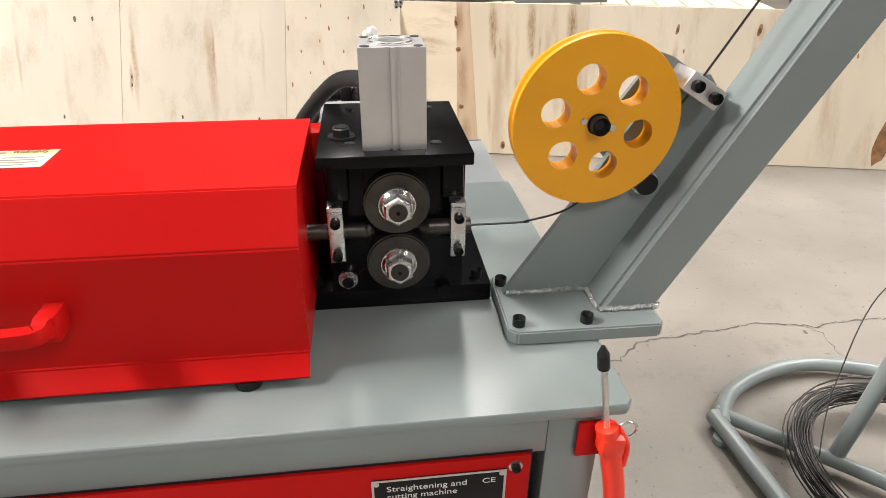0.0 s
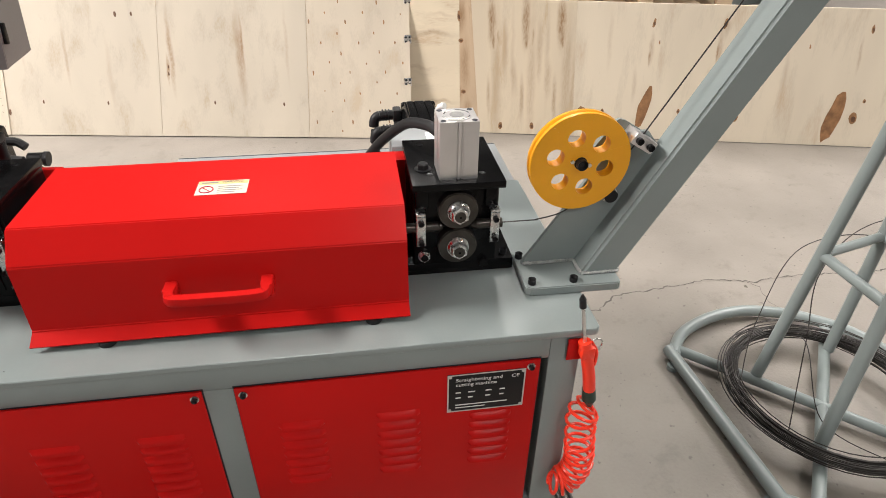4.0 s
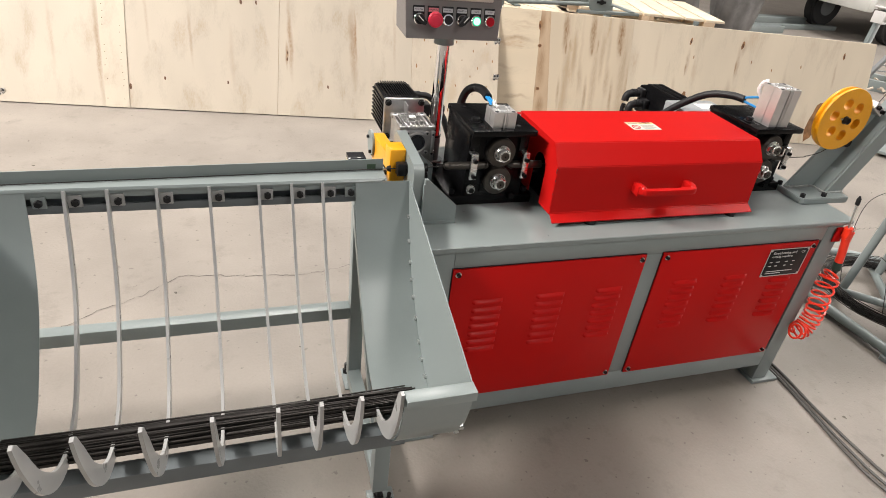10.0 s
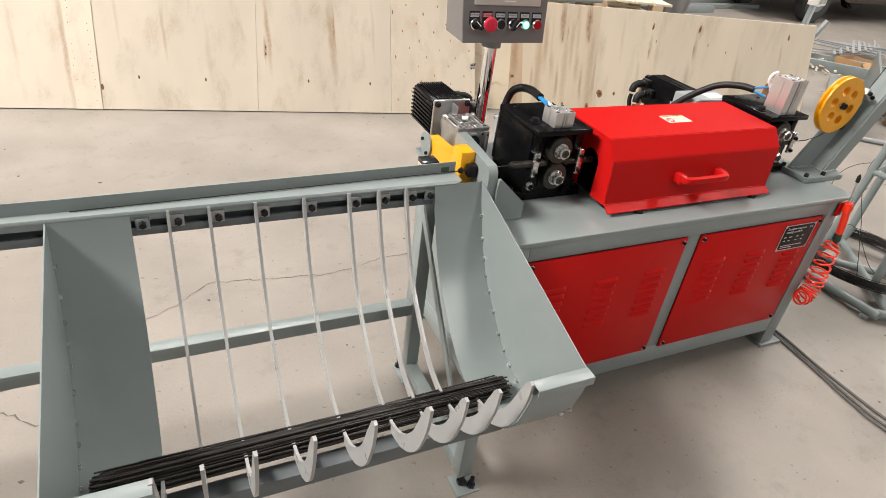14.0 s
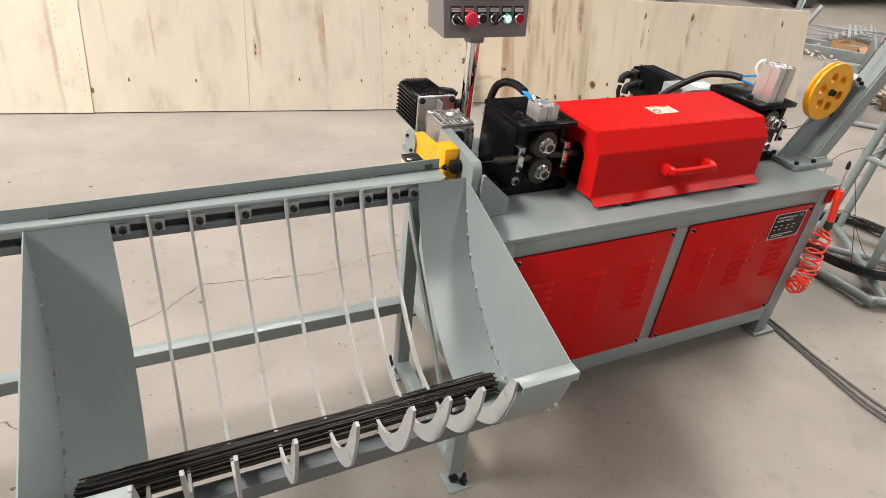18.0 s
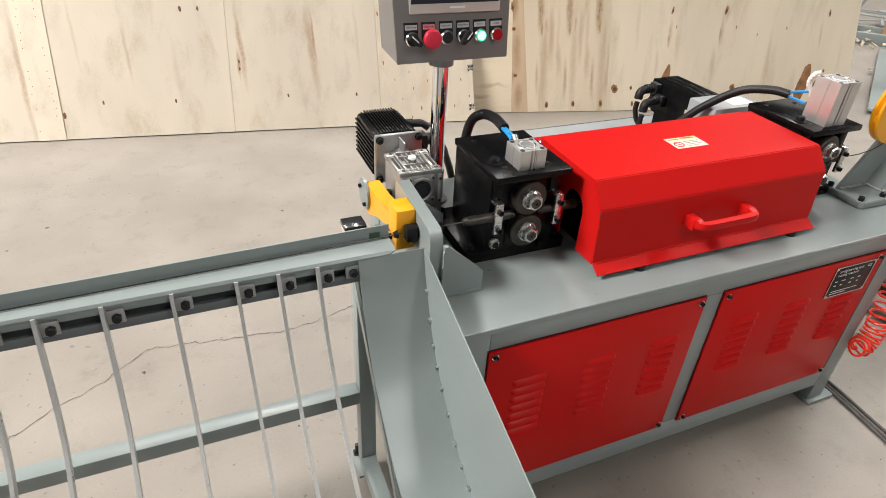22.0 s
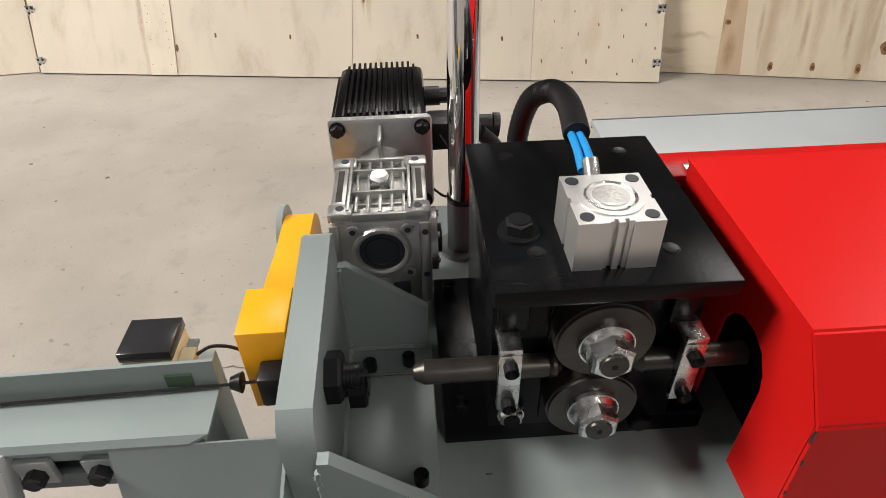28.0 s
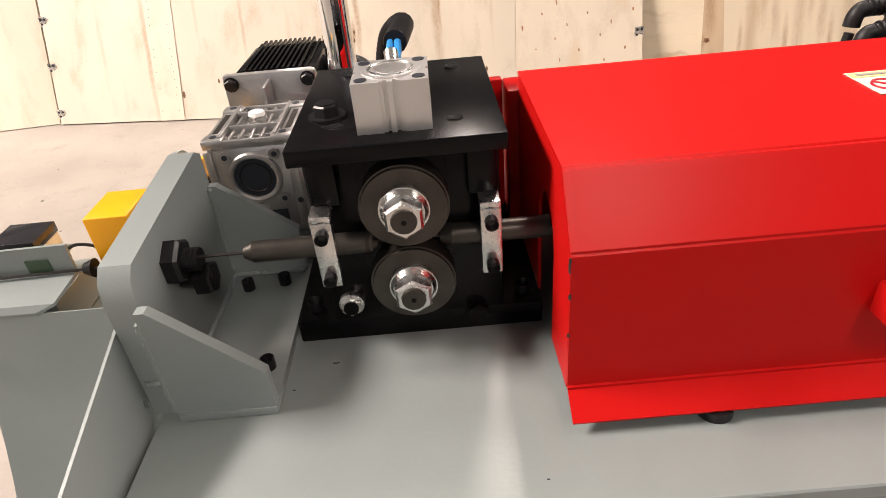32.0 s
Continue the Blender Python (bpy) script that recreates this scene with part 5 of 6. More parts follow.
box_part("paper_sticker", (0.990, 1.065, 0.468, 0.520, 0.786, 0.7865), WHITE, dm)
box_part("motor_foot", (0.965, 1.04, 0.60, 0.74, 0.6165, 0.6718), BLACK, dm)
for y, z, drop in ((0.738, 0.750, 0.028), (0.705, 0.722, 0.030)):
    bm = B()
    bx(bm, 0.934, 0.9548, y - 0.017, y + 0.017, z - 0.017, z + 0.017, 0.004)
    cy(bm, (0.936, y, z), (0.900, y, z - 0.002), 0.0128, 18)
    plug = part("cable_plug", bm, RUBBER, dm, "black elbow cable plug")
    for k in range(3):
        cyl_part("grip_ring", (0.926 - k * 0.008, y, z), (0.922 - k * 0.008, y, z), 0.0145, RUBBER, plug, 16)
    bm = B()
    tube(bm, spline([(0.901, y, z - 0.002), (0.892, y, z - 0.005), (0.886, y - 0.001, z - 0.014), (0.884, y - 0.002, z - drop)], 5), 0.0130, 14)
    part("elbow", bm, RUBBER, plug)
    bm = B()
    tube(bm, spline([(0.884, y - 0.002, z - drop - 0.010), (0.882, y - 0.004, z - drop - 0.040), (0.896, y - 0.018, 0.644), (0.935, y - 0.06, 0.6265), (0.98, y - 0.10, 0.6265), (1.04, y - 0.12, 0.6265)], 6), 0.0080, 10)
    part("motor_cable", bm, RUBBER, dm)
box_part("type_plate", (0.9535, 0.9548, 0.572, 0.604, 0.700, 0.728), SILVER, dm)

# ---- blow gun and spiral hose ----
gun = thing("air_gun", (1.225, 0.0, 0.55), "orange-red air blow gun hanging on the table side", "air gun")
bm = B()
cy(bm, (1.189, -0.005, 0.69), (1.204, -0.007, 0.603), 0.0034, 14)
part("nozzle_rod", bm, STEEL, gun)
bm = B()
cy(bm, (1.1905, -0.005, 0.680), (1.1878, -0.005, 0.697), 0.0060, 16)
cy(bm, (1.1878, -0.005, 0.697), (1.1862, -0.005, 0.706), 0.0060, 16, 0.002)
part("rubber_tip", bm, RUBBER, gun)
bm = B()
path = spline([(1.2035, -0.007, 0.605), (1.208, -0.009, 0.585), (1.214, -0.010, 0.56), (1.221, -0.012, 0.525), (1.226, -0.013, 0.49)], 6)
tube(bm, path, 0.0115, 14)
bx(bm, 1.197, 1.222, -0.020, 0.002, 0.572, 0.597, 0.004)
part("grip", bm, ORANGE, gun)
bm = B()
tube(bm, spline([(1.216, -0.008, 0.603), (1.228, -0.010, 0.580), (1.227, -0.012, 0.552)], 6), 0.003, 8)
part("trigger", bm, ORANGE, gun)
bm = B()
cy(bm, (1.225, -0.013, 0.493), (1.229, -0.013, 0.468), 0.0125, 16, 0.0135)
cy(bm, (1.229, -0.013, 0.468), (1.233, -0.013, 0.449), 0.0125, 16, 0.005)
part("connector", bm, GREEN_DK, gun)
bm = B()
tube(bm, [(1.228 + 0.011 * math.cos(a * math.tau / 20), -0.003, 0.593 + 0.011 * math.sin(a * math.tau / 20)) for a in range(20)], 0.0014, 6, closed=True)
part("hang_ring", bm, STEEL, gun)
box_part("hook_plate", (1.180, 1.212, 0.004, 0.0085, 0.553, 0.600), RED, gun, 0.001)
bm = B()
base = spline([(1.234, -0.014, 0.45), (1.221, -0.014, 0.425), (1.226, -0.016, 0.35), (1.230, -0.018, 0.300), (1.219, -0.020, 0.262), (1.198, -0.022, 0.245), (1.172, -0.020, 0.250)], 40)
TURNS = 15
path = []
for k, p in enumerate(base):
    s = k / (len(base) - 1)
    d = (base[min(k + 1, len(base) - 1)] - base[max(k - 1, 0)]).normalized()
    n1 = Vector((0, 1, 0)).cross(d).normalized()
    n2 = d.cross(n1).normalized()
    rad = 0.0275 * min(1, s * 12) * min(1, (1 - s) * 10)
    a = s * TURNS * math.tau
    path.append(p + rad * (math.cos(a) * n1 + math.sin(a) * n2))
tube(bm, path, 0.0034, 8)
solid("spiral_hose", bm, ORANGE, "orange-red spiral air hose hanging beside the cabinet", "hose")

# ---- cables on the floor ----
CABLE = material("dusty_black_cable", (0.055, 0.052, 0.047), 0.55, vary=0.2)
for k, (o, rr) in enumerate(((0.0, 0.005), (0.012, 0.0045), (0.030, 0.005))):
    bm = B()
    tube(bm, spline([(1.18, 0.52, rr), (1.235 + o, 0.25, rr), (1.262 + o, 0.06, rr), (1.247 + o, -0.137, rr), (1.226 + o * 1.6, -0.314, rr), (1.228 + o * 1.9, -0.44, rr), (1.30 + o * 2, -0.8, rr), (1.5 + o * 2, -1.5, rr), (1.7, -2.6 + o, rr)], 8), rr, 8)
    solid("floor_cable", bm, CABLE, "dark power cable lying on the concrete", "cable", "cables on the floor")

# ---- collecting rack ----
rack = thing("collecting_rack", (-0.7, 0, 0), "grey steel wire collecting rack with curved prongs", "rack")
XL, XR = -1.95, -0.112
# Shade of the slot is painted in: dark back and webs, darker lower strip.
for z0, z1, n in ((0.705, 0.719, "rail_strip"), (0.671, 0.689, "rail_strip")):
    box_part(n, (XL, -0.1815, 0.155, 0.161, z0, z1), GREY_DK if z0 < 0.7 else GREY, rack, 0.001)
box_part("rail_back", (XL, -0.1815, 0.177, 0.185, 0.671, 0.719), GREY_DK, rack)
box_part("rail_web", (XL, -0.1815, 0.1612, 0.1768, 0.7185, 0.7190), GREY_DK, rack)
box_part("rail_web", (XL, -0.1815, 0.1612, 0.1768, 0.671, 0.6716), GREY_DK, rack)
bm = B()
prof = [(0.150, 0.7235, 0), (0.154, 0.7285, 0.1), (0.196, 0.7305, 1), (0.197, 0.757, 1), (0.200, 0.757, 1), (0.199, 0.7275, 1), (0.155, 0.7255, 0.1), (0.150, 0.7205, 0)]
rows_ = [[bm.verts.new((x - (0.014 if q == 0 and k < 0.05 else 0), y - 0.012 * k * q, z - 0.007 * k * q)) for y, z, k in prof] for x, q in ((XL, 1), (-0.95, 1), (XR, 0))]
for ra, rb in zip(rows_, rows_[1:]):
    for k in range(len(prof)):
        bm.faces.new((ra[k], ra[(k + 1) % len(prof)], rb[(k + 1) % len(prof)], rb[k]))
bm.faces.new(rows_[0]), bm.faces.new(rows_[-1])
part("guide_angle", bm, GREY, rack, "long grey angle guiding the wire")
box_part("tape_band", (-0.150, -0.130, 0.1945, 0.1958, 0.7335, 0.7455), TAPE, rack)
J = [(0.156, 0.722), (0.128, 0.645), (0.095, 0.567), (0.062, 0.512), (0.019, 0.465), (-0.04, 0.408), (-0.09, 0.373), (-0.15, 0.352), (-0.21, 0.350), (-0.262, 0.366), (-0.305, 0.400), (-0.336, 0.445), (-0.353, 0.495), (-0.362, 0.535), (-0.366, 0.574)]
JS = [(p.y, p.z) for p in spline([(0, y, z) for y, z in J], 3)]
def strip(widths):
    """Both edges of a flat bar that follows the J curve."""
    n = len(JS)
    a, b = [], []
    for k, (y, z) in enumerate(JS):
        y0, z0 = JS[max(k - 1, 0)]
        y1, z1 = JS[min(k + 1, n - 1)]
        d = math.hypot(y1 - y0, z1 - z0)
        ny, nz = -(z1 - z0) / d, (y1 - y0) / d
        s = k / (n - 1)
        w = np.interp(s, [q[0] for q in widths], [q[1] for q in widths])
        a.append((y + ny * w * 0.1, z + nz * w * 0.1))
        b.append((y - ny * w * 0.9, z - nz * w * 0.9))
    return a, b
EA, EB = strip([(0, 0.014), (0.45, 0.017), (0.60, 0.027), (0.74, 0.036), (0.90, 0.030), (0.97, 0.020), (1.0, 0.010)])
FX = [-0.258, -0.325, -0.394, -0.494, -0.595, -0.686, -0.7625]
for x in FX:
    bm = B()
    lo = [[bm.verts.new((x + s, *EB[k])) for k in range(len(JS))] for s in (-0.003, 0.003)]
    hi = [[bm.verts.new((x + s, *EA[k])) for k in range(len(JS))] for s in (-0.003, 0.003)]
    for k in range(len(JS) - 1):
        for f in ((lo[0], hi[0]), (hi[0], hi[1]), (hi[1], lo[1]), (lo[1], lo[0])):
            bm.faces.new((f[0][k], f[0][k + 1], f[1][k + 1], f[1][k]))
    for k in (0, len(JS) - 1):
        bm.faces.new((lo[0][k], hi[0][k], hi[1][k], lo[1][k]))
    bx(bm, x + 0.003, x + 0.029, 0.149, 0.1545, 0.687, 0.713, 0.001)
    part("prong", bm, PRONG, rack, "curved flat bar prong")
for x in FX + [-0.827, -0.212]:
    bxx = x + 0.0175
    z = 0.6995
    hex_bolt(rack, (bxx, 0.1488 if x in FX else 0.1492, z), (0, -1, 0), 0.0078, 0.009, 0.0)
    if x not in FX:
        box_part("bolt_tab", (bxx - 0.013, bxx + 0.013, 0.1495, 0.1547, 0.686, 0.711), GREY, rack, 0.001)
for x0, x1, plate_x in ((-0.184, -0.0585, -0.0585), (-0.969, -0.830, -0.9715)):
    bm = B()
    JT = [(0.1525, 0.7215)] + [(y + 0.005 * max(0, min(1, (z - 0.4) / 0.2)) - 0.006, z - 0.008) for y, z in JS[2:-2]] + [(-0.352, 0.566)]
    n = len(JT)
    v0 = [[bm.verts.new((x, y, z)) for y, z in JT] for x in (x0, x1)]
    off = []
    for k in range(n):
        y0_, z0_ = JT[max(k - 1, 0)]
        y1_, z1_ = JT[min(k + 1, n - 1)]
        d = math.hypot(y1_ - y0_, z1_ - z0_)
        off.append((JT[k][0] + (z1_ - z0_) / d * 0.002, JT[k][1] - (y1_ - y0_) / d * 0.002))
    v1 = [[bm.verts.new((x, y, z)) for y, z in off] for x in (x0, x1)]
    for k in range(n - 1):
        bm.faces.new((v0[0][k], v0[1][k], v0[1][k + 1], v0[0][k + 1]))
        bm.faces.new((v1[0][k], v1[1][k], v1[1][k + 1], v1[0][k + 1]))
        for s in (0, 1):
            bm.faces.new((v0[s][k], v0[s][k + 1], v1[s][k + 1], v1[s][k]))
    for k in (0, n - 1):
        bm.faces.new((v0[0][k], v0[1][k], v1[1][k], v1[0][k]))
    part("trough_sheet", bm, GREY, rack, "curved grey sheet trough")
    bm = B()
    bx(bm, x0, x1 + (0.0025 if plate_x > -0.5 else 0), -0.379, -0.3535, 0.5655, 0.568, 0.0006)
    bx(bm, x0, x1 + (0.0025 if plate_x > -0.5 else 0), -0.381, -0.379, 0.548, 0.568, 0.0006)
    part("front_lip", bm, GREY, rack)
    bm = B()
    prism(bm, [JT[0]] + [(y, z) for y, z in JT[1:]] , "x", plate_x, plate_x + 0.0025)
    part("side_plate", bm, GREY, rack, "triangular grey side plate with weld dots")
    xw = plate_x - 0.001 if plate_x > -0.5 else plate_x + 0.0035
    for k in range(2, n - 7, 2):
        cyl_part("weld_dot", (xw - 0.004, JT[k][0] - 0.003, JT[k][1] + 0.004), (xw + 0.004, JT[k][0] - 0.003, JT[k][1] + 0.004), 0.0052, STEEL, rack, 8)
for x in (-0.188, -0.832):
    bm = B()
    n0 = 23
    lo = [[bm.verts.new((x + s, EB[k][0] + 0.002, EB[k][1] - 0.004)) for k in range(n0, len(JS))] for s in (-0.003, 0.003)]
    hi = [[bm.verts.new((x + s, EA[k][0] + 0.002, EA[k][1] - 0.004)) for k in range(n0, len(JS))] for s in (-0.003, 0.003)]
    for k in range(len(lo[0]) - 1):
        for f in ((lo[0], hi[0]), (hi[0], hi[1]), (hi[1], lo[1]), (lo[1], lo[0])):
            bm.faces.new((f[0][k], f[0][k + 1], f[1][k + 1], f[1][k]))
    for k in (0, len(lo[0]) - 1):
        bm.faces.new((lo[0][k], hi[0][k], hi[1][k], lo[1][k]))
    part("trough_hook", bm, PRONG, rack, "curved flat bar hook")
# Beam's shade under the wires is put into its darker grey.
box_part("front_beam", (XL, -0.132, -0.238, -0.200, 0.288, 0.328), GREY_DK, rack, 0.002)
box_part("rear_beam", (XL, -0.1725, 0.222, 0.258, 0.273, 0.310), GREY, rack, 0.002)
for x in (-0.172, -1.90):
    box_part("rear_post", (x, x + 0.037, 0.222, 0.258, 0.045, 0.6708), GREY, rack, 0.002)
    box_part("post_head", (x, x + 0.037, 0.1852, 0.258, 0.671, 0.706), GREY, rack, 0.002)
    box_part("front_post", (x - 0.006, x + 0.031, -0.170, -0.134, 0.045, 0.328), GREY, rack, 0.002)
    box_part("beam_tie", (x - 0.006, x + 0.031, -0.1998, -0.1702, 0.288, 0.325), GREY, rack, 0.002)
    box_part("foot_bar", (x - 0.003, x + 0.034, -0.1338, 0.2218, 0.045, 0.082), GREY, rack, 0.002)
    for y, xx, ay in ((0.255, x + 0.0185, 0.297), (-0.160, x + 0.0125, -0.176)):
        box_part("foot_plate", (xx - 0.026, xx + (0.040 if y < 0 else 0.026), min(y - 0.03, ay - 0.018), max(y + 0.03, ay + 0.018), 0, 0.005), GREY, rack, 0.001)
        bm = B()
        cy(bm, (xx, y, 0.005), (xx, y, 0.0449), 0.007, 12)
        hexa(bm, (xx, y, 0.010), (xx, y, 0.022), 0.013)
        part("levelling_screw", bm, BOLT, rack)
        bm = B()
        ax = xx + (0.022 if y < 0 else -0.012)
        cy(bm, (ax, ay, 0.005), (ax, ay, 0.040), 0.0055, 12)
        hexa(bm, (ax, ay, 0.006), (ax, ay, 0.017), 0.011)
        part("anchor_bolt", bm, BOLT, rack)

bm = B()
prism(bm, [(0.2218, 0.590), (0.2218, 0.625), (-0.1338, 0.165), (-0.1338, 0.130)], "x", -0.174, -0.168)
part("brace", bm, GREY, rack)
SWITCHBLACK = material("glossy_black_lid", (0.02, 0.02, 0.022), 0.16, vary=0.1, bump=0)
CREAM = material("cream_plastic", (0.52, 0.45, 0.30), 0.45)
sw = thing("limit_switch", (-0.17, 0.235, 0.73), "small black limit switch box behind the guide", "switch")
box_part("switch_body", (-0.190, -0.149, 0.213, 0.251, 0.7430, 0.7530), SWITCHBLACK, sw, 0.001)
box_part("switch_side", (-0.1895, -0.1495, 0.2135, 0.2505, 0.7281, 0.7429), CREAM, sw, 0.002)
box_part("switch_socket", (-0.1485, -0.136, 0.216, 0.232, 0.729, 0.738), CREAM, sw, 0.002)
bm = B()
tube(bm, spline([(-0.136, 0.225, 0.735), (-0.126, 0.231, 0.737), (-0.114, 0.234, 0.733), (-0.103, 0.237, 0.724), (-0.0945, 0.247, 0.712)], 6), 0.0015, 6)
part("switch_cable", bm, RUBBER, sw)
box_part("switch_bracket", (-0.190, -0.142, 0.2005, 0.250, 0.7248, 0.7278), GREY, sw)

# ---- cut wires lying in the rack ----
wrnd = random.Random(4)
bundle = thing("wire_bundle", (-0.52, -0.188, 0.35), "bundle of straight black cut wires lying in the rack", "wire bundle")
for k in range(150):
    y = max(-0.206, min(-0.150, wrnd.gauss(-0.179, 0.014)))
    z = 0.350 + max(0, 0.034 - abs(y + 0.179) * 0.65) * wrnd.random() ** 0.7
    xa, xb = -0.100 - wrnd.random() * 0.022, -0.948 + wrnd.random() * 0.022
    if wrnd.random() < 0.05:
        xb += wrnd.random() * 0.06
    ey, ez = wrnd.uniform(-0.006, 0.006), wrnd.uniform(-0.002, 0.004)
    bm = B()
    tube(bm, [(xa, y + ey, z + ez), ((xa + xb) / 2, y, z), (xb, y - ey * 0.8, z + ez * 0.5)], 0.0017, 5)
    part("wire", bm, WIRE, bundle)
for k in range(2):
    y, z = -0.182 + wrnd.uniform(-0.02, 0.02), 0.3845 + wrnd.random() * 0.003
    bm = B()
    tube(bm, [(-0.11 - wrnd.random() * 0.05, y - 0.01, z), (-0.55, y, z), (-0.94 + wrnd.random() * 0.1, y + wrnd.uniform(-0.01, 0.01), z)], 0.0017, 5)
    part("wire", bm, WIRE, bundle)


# ---- wire coil on its stand ----
stand = thing("coil_stand", (2.124, 0.28, 0), "grey-green tubular steel stand for a wire coil", "coil stand")
RZ = 0.030
bm = B()
arc = spline([(1.756, 0.51, RZ), (1.824, 0.595, RZ), (1.939, 0.655, RZ), (2.064, 0.680, RZ), (2.164, 0.665, RZ), (2.274, 0.618, RZ), (2.394, 0.5, RZ), (2.444, 0.28, RZ), (2.394, 0.06, RZ), (2.264, -0.075, RZ), (2.084, -0.125, RZ), (1.920, -0.082, RZ), (1.776, 0.000, RZ)], 6)
tube(bm, arc, 0.0185, 14)
part("base_ring", bm, GREY, stand)
bm = B()
tube(bm, [(1.7500, 0.535, RZ), (1.7800, -0.030, RZ)], 0.0185, 14)
part("base_bar", bm, GREY, stand)
HUB = (2.079, 0.265)
for a, b in (((1.760, 0.545), (2.335, 0.003)), ((1.849, -0.035), (2.309, 0.565))):
    cyl_part("cross_pipe", (*a, RZ), (*b, RZ), 0.016, GREY, stand, 14)
for x, y in ((1.7425, 0.48), (1.7620, 0.01), (2.394, 0.5), (2.264, -0.075)):
    cyl_part("foot", (x, y, 0), (x, y, RZ - 0.014), 0.017, GREY, stand, 14)
POSTS = (((1.949, 0.385), (2.019, 0.33)), ((2.234, 0.455), (2.154, 0.375)), ((2.234, 0.185), (2.144, 0.24)), ((1.959, 0.12), (2.024, 0.195)))
lv = []
for p, q in POSTS:
    a, b = Vector((*p, RZ + 0.012)), Vector((*q, 1.125))
    cyl_part("post", a, b, 0.0165, GREY, stand, 14)
    lv.append(a.lerp(b, 0.40))
for k in range(4):
    cyl_part("rung", lv[k], lv[(k + 1) % 4], 0.013, GREY, stand, 12)
bm = B()
crnd = random.Random(9)
for k in range(58):
    R0 = 0.256 + crnd.gauss(0, 0.013)
    z0 = 0.049 + crnd.random() * 0.036
    ph = crnd.random() * 6
    ox, oy = crnd.uniform(-0.008, 0.008), crnd.uniform(-0.008, 0.008)
    loop = []
    for s in range(40):
        a = s * math.tau / 40
        rr = R0 + 0.003 * math.sin(2 * a + ph) + 0.0015 * math.sin(5 * a + 2 * ph)
        loop.append((HUB[0] + 0.012 + ox + rr * math.cos(a), HUB[1] + 0.012 + oy + rr * math.sin(a), z0 + 0.004 * math.sin(2 * a + ph)))
    tube(bm, loop, 0.0016, 5, closed=True)
tube(bm, spline([(1.864, 0.34, 0.065), (1.934, 0.44, 0.195), (2.084, 0.54, 0.375), (2.284, 0.46, 0.425), (2.334, 0.24, 0.275), (2.184, 0.02, 0.085)], 10), 0.0015, 5)
tube(bm, spline([(1.894, 0.16, 0.055), (1.964, 0.29, 0.255), (2.034, 0.4, 0.395), (2.234, 0.49, 0.475), (2.534, 0.44, 0.525)], 10), 0.0015, 5)
tube(bm, spline([(1.994, 0.49, 0.075), (2.004, 0.34, 0.215), (1.974, 0.16, 0.095), (2.084, 0.04, 0.065)], 10), 0.0015, 5)
solid("wire_coil", bm, WIRE, "loose coil of thin black steel wire round the stand", "wire coil", kind="stuff")

# ---- plywood sheets standing behind ----
def ply_line(a, b, x_ref, lean, height):
    def at(x, z, back=0.0):
        return (x, a + b * (x - x_ref) + lean * z / height + back, z)
    return at
LEFT = ply_line(2.523, -0.146, 0.0, 0.31, 0.752)
RIGHT = ply_line(2.475, -0.225, 1.2, 0.15, 0.69)
FARL = ply_line(2.790, 0.10, -1.7, 0.31, 0.76)

def sheet(at, x0, x1, z0, z1, t, mat, parent, name="veneer_sheet", proud=0.0, label="", lean0=0.0, lean1=0.0):
    """lean0 and lean1 shift the upper ends of the two upright edges along the sheet."""
    bm = B()
    rim = ((x0, z0), (x1, z0), (x1 + lean1, z1), (x0 + lean0, z1))
    f = [bm.verts.new(at(x, z, -proud)) for x, z in rim]
    r_ = [bm.verts.new(at(x, z, t)) for x, z in rim]
    bm.faces.new(f), bm.faces.new(r_)
    for k in range(4):
        j = (k + 1) % 4
        bm.faces.new((f[k], f[j], r_[j], r_[k]))
    return part(name, bm, mat, parent, label)

def disc_on(at, x, z, rx, rz, parent, mat, name, tilt=0.0, proud=0.001, seed=0):
    """A flat uneven patch, such as a knot, on a sheet."""
    rnd_ = random.Random(seed)
    bm = B()
    v = []
    for k in range(14):
        a = k * math.tau / 14
        q = 1 + rnd_.uniform(-0.12, 0.12)
        dx, dz = rx * q * math.cos(a), rz * q * math.sin(a)
        c, s = math.cos(tilt), math.sin(tilt)
        v.append(bm.verts.new(at(x + dx * c - dz * s, z + dx * s + dz * c, -proud)))
    bm.faces.new(v)
    return part(name, bm, mat, parent)

def clip_on(at, x, z, parent):
    bm = B()
    p = at(x, z, -0.002)
    bx(bm, x - 0.020, x + 0.020, p[1] - 0.002, p[1] + 0.001, z - 0.022, z + 0.022, 0.001)
    cl = part("steel_clip", bm, STEEL, parent, "small galvanised corner clip")
    for dx in (-0.010, 0.010):
        for dz in (-0.011, 0.011):
            cyl_part("clip_hole", (x + dx, p[1] - 0.0022, z + dz), (x + dx, p[1] - 0.0032, z + dz), 0.0058, INK, cl, 12)

pl = thing("plywood_panel", (-0.3, 2.65, 0), "long pale plywood crate side standing on the floor", "plywood panel", "plywood crate sides")
for x0, x1, d0, d1, mt in ((-1.697, -1.1545, 0.006, 0.008, PLY), (-1.154, -1.030, 0.008, 0.030, PLY2), (-1.0295, -0.2130, 0.030, 0.060, PLY), (-0.2110, 0.5840, 0.060, 0.042, PLY), (0.5858, 1.139, 0.042, 0.026, PLY3)):
    sheet(LEFT, x0, x1, 0.006, 0.752, 0.012, mt, pl, proud=0.004 if mt is PLY2 else 0.0, lean0=d0, lean1=d1)
for x, d in ((-0.2120, 0.060), (0.5849, 0.042)):
    sheet(LEFT, x - 0.006, x + 0.006, 0.007, 0.750, 0.0116, STREAK, pl, "seam_strip", proud=-0.004, lean0=d, lean1=d)
